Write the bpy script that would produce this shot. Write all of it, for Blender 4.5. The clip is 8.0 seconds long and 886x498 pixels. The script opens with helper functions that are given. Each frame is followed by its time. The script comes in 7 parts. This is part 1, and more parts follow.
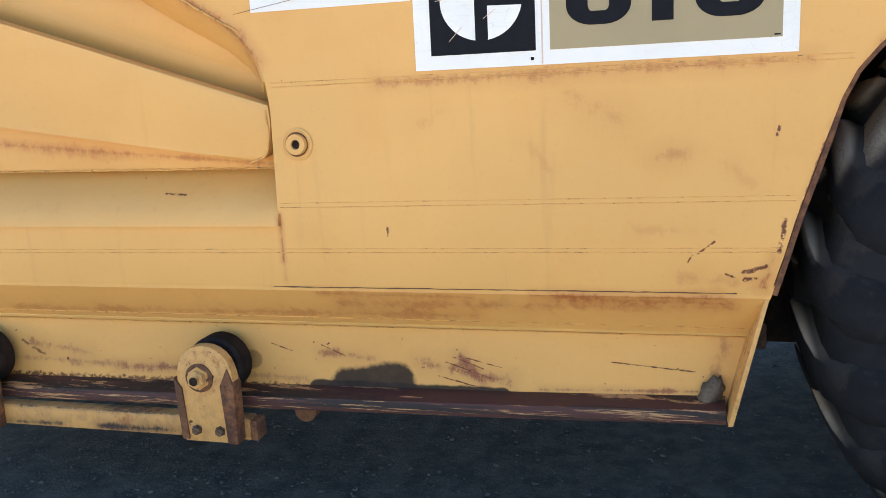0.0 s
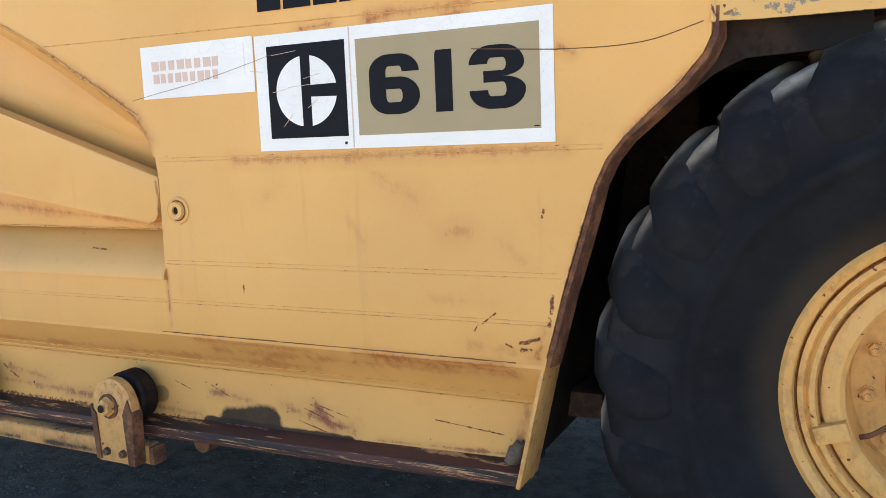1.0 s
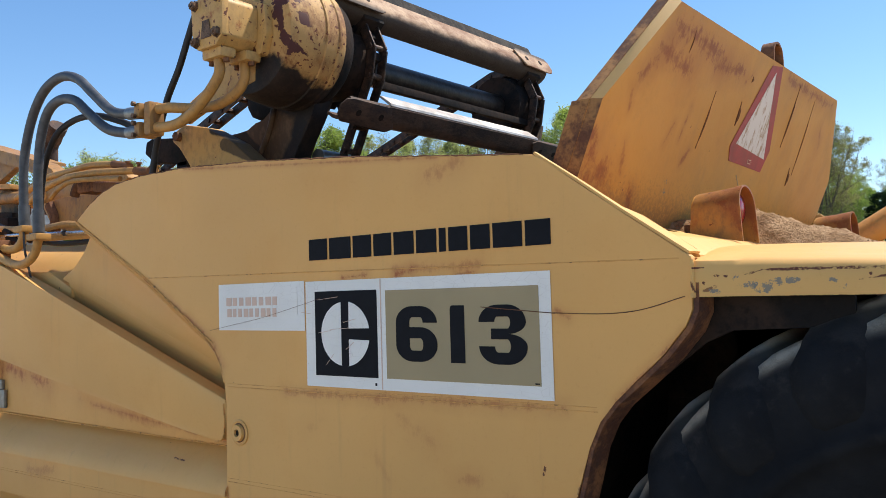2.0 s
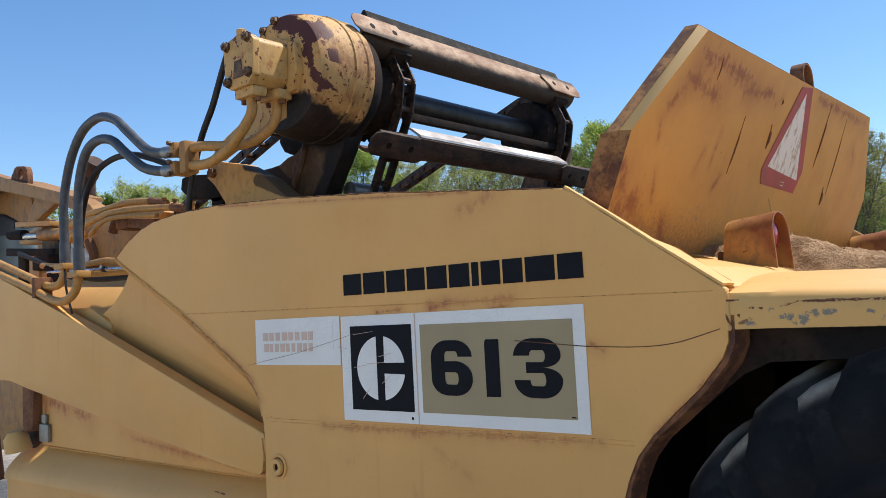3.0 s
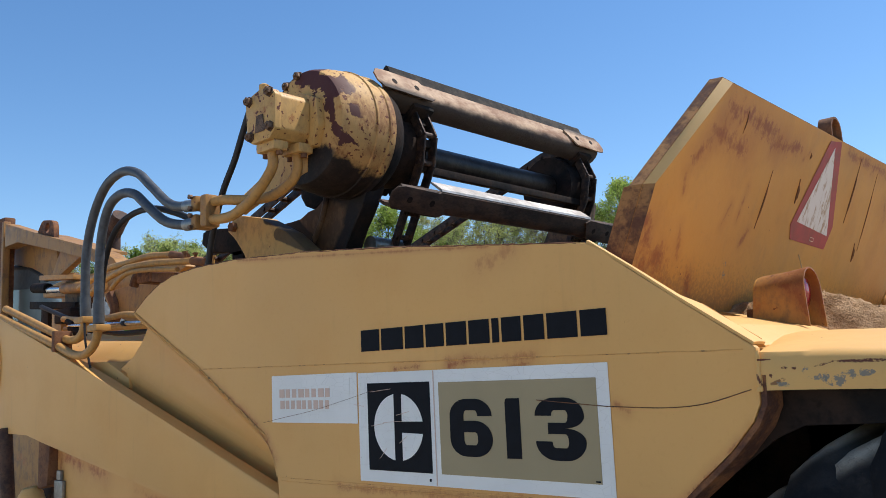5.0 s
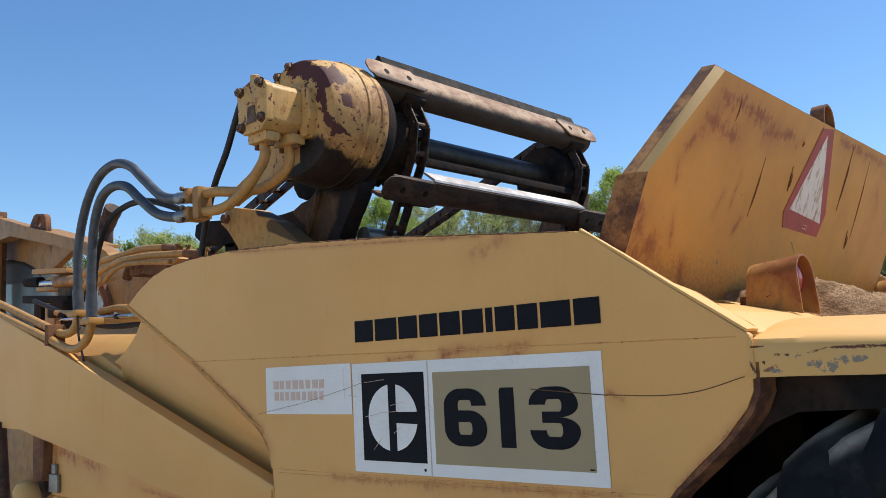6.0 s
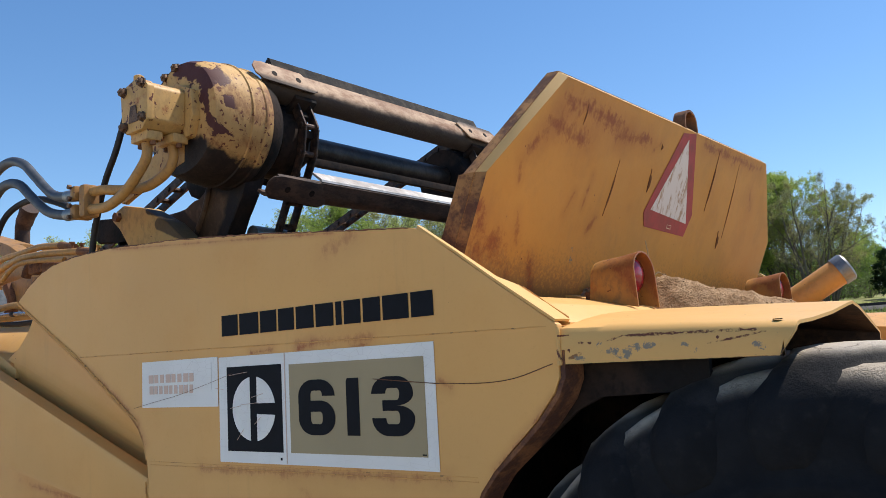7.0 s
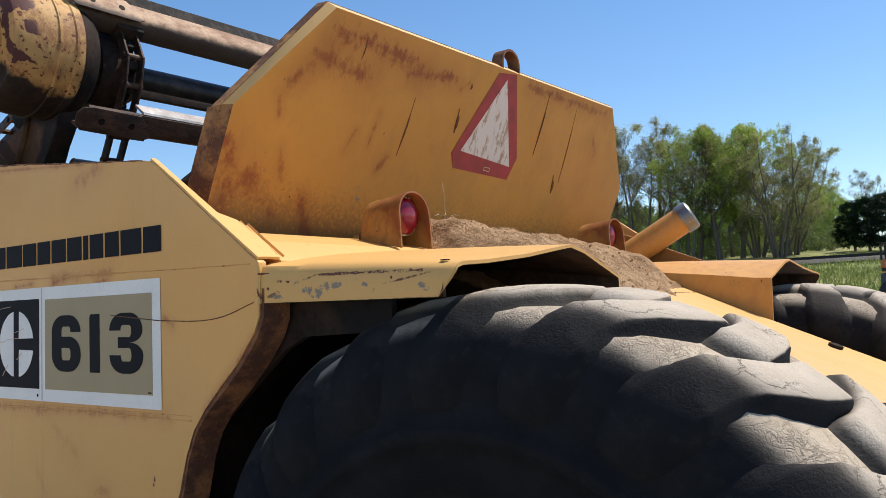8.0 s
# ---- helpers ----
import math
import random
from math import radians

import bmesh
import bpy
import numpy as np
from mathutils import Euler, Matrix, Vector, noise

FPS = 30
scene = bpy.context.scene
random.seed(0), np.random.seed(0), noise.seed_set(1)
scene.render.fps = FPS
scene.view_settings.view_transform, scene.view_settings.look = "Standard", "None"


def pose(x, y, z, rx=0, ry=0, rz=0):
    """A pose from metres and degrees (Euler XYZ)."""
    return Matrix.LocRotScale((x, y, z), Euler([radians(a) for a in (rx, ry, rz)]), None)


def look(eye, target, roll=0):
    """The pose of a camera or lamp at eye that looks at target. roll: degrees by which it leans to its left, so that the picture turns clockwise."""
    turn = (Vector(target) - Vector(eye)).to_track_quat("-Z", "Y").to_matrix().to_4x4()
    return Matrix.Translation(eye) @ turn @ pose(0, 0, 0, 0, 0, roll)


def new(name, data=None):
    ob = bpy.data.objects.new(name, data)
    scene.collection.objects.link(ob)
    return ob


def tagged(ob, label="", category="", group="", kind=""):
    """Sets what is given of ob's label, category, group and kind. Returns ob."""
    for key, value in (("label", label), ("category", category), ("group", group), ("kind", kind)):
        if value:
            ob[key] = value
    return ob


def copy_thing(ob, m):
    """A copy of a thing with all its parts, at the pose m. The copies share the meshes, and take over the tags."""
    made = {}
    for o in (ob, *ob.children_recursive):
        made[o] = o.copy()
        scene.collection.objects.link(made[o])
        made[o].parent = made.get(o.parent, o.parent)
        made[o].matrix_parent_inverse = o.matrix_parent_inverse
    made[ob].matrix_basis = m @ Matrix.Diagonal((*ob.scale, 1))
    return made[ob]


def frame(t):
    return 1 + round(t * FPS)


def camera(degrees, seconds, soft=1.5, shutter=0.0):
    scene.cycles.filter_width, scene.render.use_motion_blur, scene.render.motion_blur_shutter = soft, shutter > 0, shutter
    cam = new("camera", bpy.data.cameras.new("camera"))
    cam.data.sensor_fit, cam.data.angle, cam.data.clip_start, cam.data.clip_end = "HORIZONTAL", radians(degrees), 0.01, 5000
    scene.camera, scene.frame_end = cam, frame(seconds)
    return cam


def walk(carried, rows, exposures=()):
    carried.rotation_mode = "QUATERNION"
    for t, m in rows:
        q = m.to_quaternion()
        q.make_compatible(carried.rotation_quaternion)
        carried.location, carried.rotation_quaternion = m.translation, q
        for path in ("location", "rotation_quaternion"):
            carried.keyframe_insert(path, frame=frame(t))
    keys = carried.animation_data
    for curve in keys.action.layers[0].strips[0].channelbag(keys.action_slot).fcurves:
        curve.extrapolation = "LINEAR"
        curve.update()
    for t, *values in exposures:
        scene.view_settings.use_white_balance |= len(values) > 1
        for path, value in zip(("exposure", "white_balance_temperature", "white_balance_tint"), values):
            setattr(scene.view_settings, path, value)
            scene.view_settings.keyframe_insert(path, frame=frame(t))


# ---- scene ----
cam = camera(55.4, 8.0, 0.65)
PATH = [
    (0, (-0.031, -1.932, 1.321), (-0.55, -0.042, 0.922), -2.9),
    (0.5, (0.379, -1.853, 1.343), (-0.257, 0.017, 1.027), -2.1),
    (1, (0.858, -1.827, 1.362), (-0.039, -0.059, 1.094), -2.3),
    (1.5, (1.095, -1.73, 1.493), (-0.044, -0.089, 1.389), -2.1),
    (2, (1.246, -1.698, 1.592), (0.012, -0.128, 1.698), -1.7),
    (2.2, (1.285, -1.704, 1.615), (0.023, -0.158, 1.741), -2.2),
    (3.3, (1.251, -1.715, 1.639), (-0.045, -0.201, 1.808), -3.0),
    (3.5, (1.251, -1.7, 1.643), (-0.062, -0.205, 1.845), -2.6),
    (4, (1.244, -1.691, 1.644), (-0.08, -0.217, 1.919), -2.4),
    (4.2, (1.242, -1.683, 1.645), (-0.081, -0.211, 1.933), -2.3),
    (5.3, (1.231, -1.67, 1.633), (-0.085, -0.19, 1.913), -2.6),
    (5.5, (1.228, -1.671, 1.632), (-0.086, -0.189, 1.907), -2.6),
    (6, (1.235, -1.664, 1.633), (-0.076, -0.176, 1.897), -3.0),
    (6.5, (1.261, -1.626, 1.619), (-0.021, -0.115, 1.884), -3.5),
    (7, (1.507, -1.546, 1.587), (0.269, 0.002, 1.854), -3.2),
    (7.5, (1.742, -1.407, 1.577), (0.536, 0.172, 1.806), -2.8),
    (8, (1.919, -1.152, 1.551), (0.713, 0.438, 1.685), -2.1),
]
EXPOSURES = [(0.0, 1.70, 7450, 15), (1.0, 1.60, 7450, 15), (1.5, 1.47, 7350, 14), (2.0, 0.50, 6900, 12), (2.6, 0.38, 6700, 12), (3.5, 0.33, 6650, 13), (5.5, 0.27, 6620, 11), (7.0, 0.27, 6650, 12), (8.0, 0.27, 6850, 13)]
walk(cam, [(t, look(eye, target, roll)) for t, eye, target, roll in PATH], EXPOSURES)

# ---------------- world and sun ----------------
SUN_EL, SUN_ROT = radians(59), radians(30)
world = bpy.data.worlds.new("world")
scene.world = world
world.use_nodes = True
wn = world.node_tree
wn.nodes.clear()
sky = wn.nodes.new("ShaderNodeTexSky")
sky.sky_type = "NISHITA"
sky.sun_disc = False
sky.sun_elevation, sky.sun_rotation = SUN_EL, SUN_ROT
sky.altitude, sky.air_density, sky.dust_density, sky.ozone_density = 300, 1.0, 0.2, 3.0
bgn = wn.nodes.new("ShaderNodeBackground")
bgn.inputs["Strength"].default_value = 0.14
wout = wn.nodes.new("ShaderNodeOutputWorld")
deep = wn.nodes.new("ShaderNodeHueSaturation")
deep.inputs["Saturation"].default_value = 1.19
wn.links.new(sky.outputs[0], deep.inputs["Color"])
wn.links.new(deep.outputs[0], bgn.inputs[0])
wn.links.new(bgn.outputs[0], wout.inputs[0])
sun = new("sun", bpy.data.lights.new("sun", "SUN"))
sun.data.energy, sun.data.angle, sun.data.color = 4.6, radians(0.53), (1.0, 0.95, 0.87)
sun_dir = Vector((math.sin(SUN_ROT) * math.cos(SUN_EL), math.cos(SUN_ROT) * math.cos(SUN_EL), math.sin(SUN_EL)))
sun.matrix_basis = look(sun_dir * 30, (0, 0, 0))


# ---------------- material helpers ----------------
class Graph:
    """A small wrapper that adds and links shader nodes."""

    def __init__(self, name):
        self.mat = bpy.data.materials.new(name)
        self.mat.use_nodes = True
        self.nt = self.mat.node_tree
        self.bsdf = self.nt.nodes["Principled BSDF"]
        self.obj = self.nt.nodes.new("ShaderNodeTexCoord").outputs["Object"]

    def put(self, socket, value):
        if isinstance(value, bpy.types.NodeSocket):
            self.nt.links.new(value, socket)
        elif isinstance(value, tuple) and len(value) == 3 and socket.type == "RGBA":
            socket.default_value = (*value, 1)
        else:
            socket.default_value = value

    def math(self, op, a, b=0.0, c=0.0, clamp=False):
        n = self.nt.nodes.new("ShaderNodeMath")
        n.operation, n.use_clamp = op, clamp
        for i, v in enumerate((a, b, c)):
            self.put(n.inputs[i], v)
        return n.outputs[0]

    def vec(self, op, a, b=(0, 0, 0), scale=None):
        n = self.nt.nodes.new("ShaderNodeVectorMath")
        n.operation = op
        self.put(n.inputs[0], a)
        self.put(n.inputs[1], b)
        if scale is not None:
            self.put(n.inputs["Scale"], scale)
        return n.outputs["Value"] if op in ("LENGTH", "DOT_PRODUCT", "DISTANCE") else n.outputs["Vector"]

    def noise(self, scale, detail=4.0, rough=0.55, coord=None, stretch=None, colour=False):
        n = self.nt.nodes.new("ShaderNodeTexNoise")
        at = coord or self.obj
        if stretch:
            at = self.vec("MULTIPLY", at, stretch)
        self.put(n.inputs["Vector"], at)
        n.inputs["Scale"].default_value, n.inputs["Detail"].default_value, n.inputs["Roughness"].default_value = scale, detail, rough
        return n.outputs["Color" if colour else "Fac"]

    def voronoi(self, scale, feature="F1", stretch=None, out="Distance"):
        n = self.nt.nodes.new("ShaderNodeTexVoronoi")
        n.feature = feature
        at = self.vec("MULTIPLY", self.obj, stretch) if stretch else self.obj
        self.put(n.inputs["Vector"], at)
        n.inputs["Scale"].default_value = scale
        return n.outputs[out]

    def step(self, value, lo, hi):
        n = self.nt.nodes.new("ShaderNodeMapRange")
        n.interpolation_type = "SMOOTHSTEP"
        self.put(n.inputs["Value"], value)
        n.inputs["From Min"].default_value, n.inputs["From Max"].default_value = lo, hi
        return n.outputs["Result"]

    def mix(self, fac, a, b):
        n = self.nt.nodes.new("ShaderNodeMix")
        n.data_type = "RGBA"
        self.put(n.inputs["Factor"], fac)
        self.put(n.inputs[6], a)
        self.put(n.inputs[7], b)
        return n.outputs[2]

    def axis(self, i):
        n = self.nt.nodes.new("ShaderNodeSeparateXYZ")
        self.put(n.inputs[0], self.obj)
        return n.outputs[i]

    def segment(self, a, b, width, ragged=0.5, flat=(1, 0, 1), grain=14.0, soft=False):
        """A ragged mask along the line from a to b."""
        a, b = Vector(a), Vector(b)
        ba = b - a
        pa = self.vec("MULTIPLY", self.vec("SUBTRACT", self.obj, tuple(a)), flat)
        h = self.math("DIVIDE", self.vec("DOT_PRODUCT", pa, tuple(ba)), max(ba.length_squared, 1e-6), clamp=True)
        away = self.nt.nodes.new("ShaderNodeVectorMath")
        away.operation = "SCALE"
        away.inputs[0].default_value = tuple(ba)
        self.put(away.inputs["Scale"], h)
        d = self.vec("LENGTH", self.vec("SUBTRACT", pa, away.outputs["Vector"]))
        wob = self.math("MULTIPLY_ADD", self.noise(grain, 5, 0.65), width * ragged * 4, -width * ragged * 2)
        return self.math("SUBTRACT", 1.0, self.step(self.math("ADD", d, wob), width * (-0.3 if soft else 0.35), width * (1.5 if soft else 1.0)), clamp=True)

    def bump(self, height, strength=0.3, distance=0.01):
        n = self.nt.nodes.new("ShaderNodeBump")
        n.inputs["Strength"].default_value, n.inputs["Distance"].default_value = strength, distance
        self.put(n.inputs["Height"], height)
        self.put(self.bsdf.inputs["Normal"], n.outputs[0])

    def finish(self, colour, rough=0.5, metal=0.0, spec=0.5):
        self.put(self.bsdf.inputs["Base Color"], colour)
        self.put(self.bsdf.inputs["Roughness"], rough)
        self.put(self.bsdf.inputs["Metallic"], metal)
        self.bsdf.inputs["Specular IOR Level"].default_value = spec
        return self.mat


RUST_DARK = (0.135, 0.038, 0.014)
PRIMER = (0.185, 0.178, 0.145)


def paint(name, col, rust=0.25, chips=0.5, stains=(), scars=(), bare=(), grime=0.0, bleed=(0.50, 0.175, 0.055), oil=(), patch=(), fine=1.0, rough=0.5, flat=(1, 0, 1), tint=0.45, splash=None):
    """Old faded machine paint. stains: rust that creeps out in specks; scars: dark bare metal; bare: grey worn spots; oil: grease;
    patch: flaked spots on the front of a drum; each (a, b, width, strength). splash: height below which soil has spattered."""
    g = Graph(name)
    fade = g.noise(1.3, 3, 0.5)
    blot = g.noise(5.0 * fine, 6, 0.6)
    gritty = g.noise(60, 6, 0.72)
    c = g.mix(g.step(fade, 0.3, 0.7), tuple(v * 0.93 for v in col), tuple(min(1, v * 1.05) for v in col))
    c = g.mix(g.math("MULTIPLY", g.step(blot, 0.46, 0.74), 0.30), c, (col[0] * 0.90, col[1] * 0.80, col[2] * 0.70))
    c = g.mix(g.math("MULTIPLY", g.step(gritty, 0.52, 0.74), 0.16), c, (col[0] * 0.70, col[1] * 0.55, col[2] * 0.45))
    # drips and faint handling marks
    drip = g.noise(6.0 * fine, 4, 0.6, stretch=(3.0, 3.0, 0.25))
    c = g.mix(g.math("MULTIPLY", g.step(drip, 0.58, 0.76), 0.14), c, (0.30, 0.17, 0.07))
    if grime:
        gn = g.noise(9.0 * fine, 8, 0.7, stretch=(1, 1, 0.6))
        c = g.mix(g.math("MULTIPLY", g.step(gn, 0.45, 0.65), grime), c, (0.17, 0.10, 0.05))
    rn = g.noise(3.2 * fine, 9, 0.72)
    rmask = g.math("MULTIPLY", g.step(rn, 0.72 - 0.22 * rust, 0.82 - 0.14 * rust), min(1.0, 0.30 + rust))
    c = g.mix(rmask, c, (0.36, 0.125, 0.036))
    # creeping rust: a soft tint, and specks that thicken towards the middle of each stain
    tex = g.math("MULTIPLY_ADD", g.noise(38, 10, 0.82, stretch=(1.3, 1.3, 0.70)), 0.6, g.math("MULTIPLY", g.noise(8, 5, 0.65), 0.4))
    for a, b, w, st in stains:
        seg = g.segment(a, b, w, 0.35, flat, 9.0, True)
        speck = g.step(g.math("MULTIPLY_ADD", seg, 0.36, tex), 0.74, 0.90)
        m = g.math("MULTIPLY", g.math("MULTIPLY_ADD", seg, tint, g.math("MULTIPLY", speck, 1.0 - tint)), min(st, 1.2), clamp=True)
        c = g.mix(m, c, bleed)
    if splash is not None:
        low = g.step(g.axis(2), splash + 0.20, splash - 0.12)
        mud = g.math("MULTIPLY", g.step(g.math("MULTIPLY_ADD", low, 0.34, g.noise(75, 6, 0.75)), 0.62, 0.80), 0.62)
        c = g.mix(g.math("MULTIPLY", mud, low), c, (0.15, 0.085, 0.045))
    # small chips down to metal
    ch = g.noise(52.0, 3, 0.5)
    chip = g.step(ch, 0.80 - 0.09 * chips, 0.82 - 0.09 * chips)
    sp = g.voronoi(9.0, "F1")
    spot = g.math("SUBTRACT", 1.0, g.step(g.math("MULTIPLY_ADD", g.noise(140, 2), 0.03, sp), 0.024, 0.034))
    keep = g.step(g.noise(2.3 * fine, 2), 0.56, 0.64)
    chip = g.math("MAXIMUM", chip, g.math("MULTIPLY", spot, keep))
    c = g.mix(chip, c, RUST_DARK)
    for a, b, w, st in scars:
        broken = g.math("MULTIPLY", g.segment(a, b, w, 0.9, flat, 55.0), g.step(g.noise(85, 4, 0.6), 0.36, 0.50))
        c = g.mix(g.math("MULTIPLY", broken, st), c, RUST_DARK)
    for a, b, w, st in oil:
        grease = g.mix(g.step(g.noise(30, 6, 0.7), 0.42, 0.66), (0.008, 0.006, 0.006), (0.024, 0.015, 0.012))
        c = g.mix(g.math("MULTIPLY", g.step(g.segment(a, b, w, 0.24, flat, 7.0), 0.02, 0.50), st), c, grease)
    if patch:
        # flaking keeps to the cover on the front of the drum
        front = g.math("SUBTRACT", 1.0, g.step(g.math("MULTIPLY_ADD", g.noise(16, 5, 0.6), 0.10, g.axis(1)), 0.310, 0.330))
    for a, b, w, st in patch:
        flake = g.step(g.math("MULTIPLY_ADD", g.noise(34, 6, 0.7), 0.9, g.segment(a, b, w, 0.9, flat, 13.0)), 0.86, 0.90)
        c = g.mix(g.math("MULTIPLY", g.math("MULTIPLY", flake, front), st), c, (0.075, 0.020, 0.016))
    for a, b, w, st in bare:
        c = g.mix(g.math("MULTIPLY", g.step(g.math("ADD", g.segment(a, b, w, 0.6, flat, 9.0), g.math("MULTIPLY_ADD", g.noise(60, 8, 0.75), 5.5, -2.9)), 0.80, 1.05), st), c, PRIMER)
    ro = g.math("MULTIPLY_ADD", blot, 0.25, rough - 0.1 + (0.15 if oil else 0.0))
    h = g.math("ADD", g.math("MULTIPLY", g.noise(90, 3), 0.25), g.math("MULTIPLY", rmask, -0.6))
    h = g.math("ADD", h, g.math("MULTIPLY", g.noise(2.2, 2), 1.5))
    g.bump(g.math("SUBTRACT", h, g.math("MULTIPLY", chip, 0.5)), 0.28, 0.004)
    return g.finish(c, ro, 0.0, 0.4)


def rusty(name, col, worn, metal=0.35, scale=7.0, rough=0.65, stretch=None, spec=0.4):
    """Bare or worn steel with two tones."""
    g = Graph(name)
    n1, n2 = g.noise(scale, 8, 0.7, stretch=stretch), g.noise(scale * 7, 4, 0.6, stretch=stretch)
    c = g.mix(g.step(n1, 0.40, 0.62), col, worn)
    c = g.mix(g.math("MULTIPLY", g.step(n2, 0.5, 0.7), 0.5), c, tuple(v * 0.5 for v in col))
    g.bump(g.math("ADD", n2, n1), 0.5, 0.004)
    return g.finish(c, g.math("MULTIPLY_ADD", n1, 0.3, rough - 0.15), metal, spec)


def plain(name, col, rough=0.5, metal=0.0, vary=0.12, scale=20.0, spec=0.5):
    g = Graph(name)
    n1 = g.noise(scale, 5, 0.6)
    c = g.mix(g.step(n1, 0.3, 0.7), tuple(v * (1 - vary) for v in col), tuple(min(1, v * (1 + vary)) for v in col))
    g.bump(n1, 0.15, 0.003)
    return g.finish(c, g.math("MULTIPLY_ADD", n1, 0.2, rough - 0.1), metal, spec)


def decal_white(name, col, cracks=0.6):
    """Weathered sticker film with fine cracks and rust bleeding at the edges."""
    g = Graph(name)
    c = g.mix(g.step(g.noise(4, 4), 0.35, 0.65), col, tuple(v * 0.93 for v in col))
    # fine crazing that follows the rolled film, and a few longer splits
    ed = g.voronoi(24.0, "DISTANCE_TO_EDGE", stretch=(1, 1, 2.2))
    line = g.math("SUBTRACT", 1.0, g.step(ed, 0.004, 0.022))
    gate = g.step(g.noise(2.2, 3), 0.42, 0.62)
    c = g.mix(g.math("MULTIPLY", g.math("MULTIPLY", line, gate), cracks * 0.32), c, (0.28, 0.22, 0.16))
    c = g.mix(g.math("MULTIPLY", g.step(g.noise(5, 6, 0.7, stretch=(0.5, 1, 14)), 0.60, 0.72), cracks * 0.25), c, (0.42, 0.36, 0.28))
    c = g.mix(g.math("MULTIPLY", g.step(g.noise(18, 5, 0.7), 0.66, 0.72), 0.5), c, (0.45, 0.30, 0.17))
    g.bump(line, 0.2, 0.001)
    return g.finish(c, 0.5, 0.0, 0.4)


YEL = (0.730, 0.396, 0.121)
ORA = (0.58, 0.280, 0.052)
m_body = paint("faded_yellow_paint", YEL, 0.14, 0.40, bleed=(0.38, 0.115, 0.034), tint=0.30, stains=[
    ((-0.70, 0, 1.315), (0.25, 0, 1.322), 0.030, 0.75), ((-0.25, 0, 1.66), (0.02, 0, 1.66), 0.035, 0.7),
    ((0.24, 0, 1.545), (0.27, 0, 1.53), 0.022, 0.8), ((-0.03, 0, 1.93), (-0.13, 0, 1.90), 0.06, 0.55),
    ((-0.985, 0, 1.00), (-0.985, 0, 0.88), 0.011, 1.2), ((-0.985, 0, 0.88), (-0.983, 0, 0.83), 0.014, 0.6), ((-0.85, 0, 0.76), (0.10, 0, 0.775), 0.05, 0.6), ((-0.35, 0, 0.80), (0.08, 0, 0.80), 0.02, 0.9),
    ((-1.9, 0, 0.72), (-0.5, 0, 0.73), 0.035, 0.55), ((0.0, 0, 1.13), (-0.06, 0, 1.125), 0.045, 0.5), ((-0.30, 0, 1.10), (-0.34, 0, 1.16), 0.04, 0.2), ((0.10, 0, 1.10), (0.14, 0, 1.06), 0.04, 0.2), ((-0.55, 0, 1.24), (-0.62, 0, 1.21), 0.04, 0.2), ((-0.10, 0, 0.96), (0.06, 0, 0.955), 0.03, 0.2),
    ((-0.25, 0, 1.27), (-0.14, 0, 1.21), 0.06, 0.3), ((0.15, 0, 0.84), (0.0, 0, 0.85), 0.05, 0.35),
    ((0.36, 0, 1.30), (0.22, 0, 0.86), 0.020, 0.6), ((0.44, 0, 1.36), (0.54, 0, 1.48), 0.02, 0.5),
    ((-1.05, 0, 1.45), (-1.02, 0, 1.36), 0.03, 0.8), ((-1.18, 0, 1.53), (-1.08, 0, 1.47), 0.035, 0.5),
    ((-2.0, 0, 1.22), (-1.4, 0, 1.15), 0.05, 0.45),
    ((0.545, 0, 1.50), (0.40, 0, 1.36), 0.016, 1.0), ((0.385, 0, 1.345), (0.30, 0, 1.18), 0.016, 1.0), ((0.29, 0, 1.15), (0.20, 0, 0.84), 0.014, 1.0), ((0.19, 0, 0.90), (0.17, 0, 0.83), 0.022, 1.1),
    ((-0.45, 0, 1.644), (-0.36, 0, 1.652), 0.024, 1.2), ((-0.25, 0, 1.646), (-0.20, 0, 1.660), 0.024, 1.2), ((-0.05, 0, 1.640), (0.01, 0, 1.645), 0.014, 0.9), ((-1.435, 0, 1.675), (-1.10, 0, 1.49), 0.020, 0.9), ((-1.08, 0, 1.47), (-1.0, 0, 1.38), 0.028, 1.0),
    ((-1.0, 0, 1.122), (-1.9, 0, 1.20), 0.018, 0.7), ((-0.30, 0, 0.795), (0.10, 0, 0.785), 0.028, 0.8), ((-0.9, 0, 0.795), (-0.5, 0, 0.79), 0.022, 0.6), ((-1.2, 0, 2.04), (-0.1, 0, 1.945), 0.012, 0.8), ((-2.3, 0, 0.92), (-2.1, 0, 0.93), 0.07, 0.5), ((-2.70, 0, 1.34), (-2.25, 0, 1.27), 0.07, 1.0), ((-2.68, 0, 1.15), (-2.66, 0, 1.32), 0.03, 1.0)],
    scars=[((0.125, 0, 0.862), (0.175, 0, 0.876), 0.0055, 1.0), ((0.13, 0, 0.846), (0.155, 0, 0.850), 0.005, 1.0), ((0.09, 0, 0.858), (0.11, 0, 0.850), 0.003, 1.0),
           ((0.03, 0, 0.905), (0.065, 0, 0.932), 0.003, 1.0), ((0.008, 0, 0.885), (0.018, 0, 0.90), 0.0025, 1.0), ((0.19, 0, 1.165), (0.195, 0, 1.185), 0.0035, 1.0),
           ((-1.33, 0, 1.052), (-1.27, 0, 1.049), 0.003, 1.0), ((-0.70, 0, 0.965), (-0.70, 0, 0.945), 0.004, 1.0),
           ((0.212, 0, 0.98), (0.202, 0, 0.91), 0.006, 1.0), ((0.285, 0, 1.15), (0.235, 0, 0.98), 0.004, 0.8)])
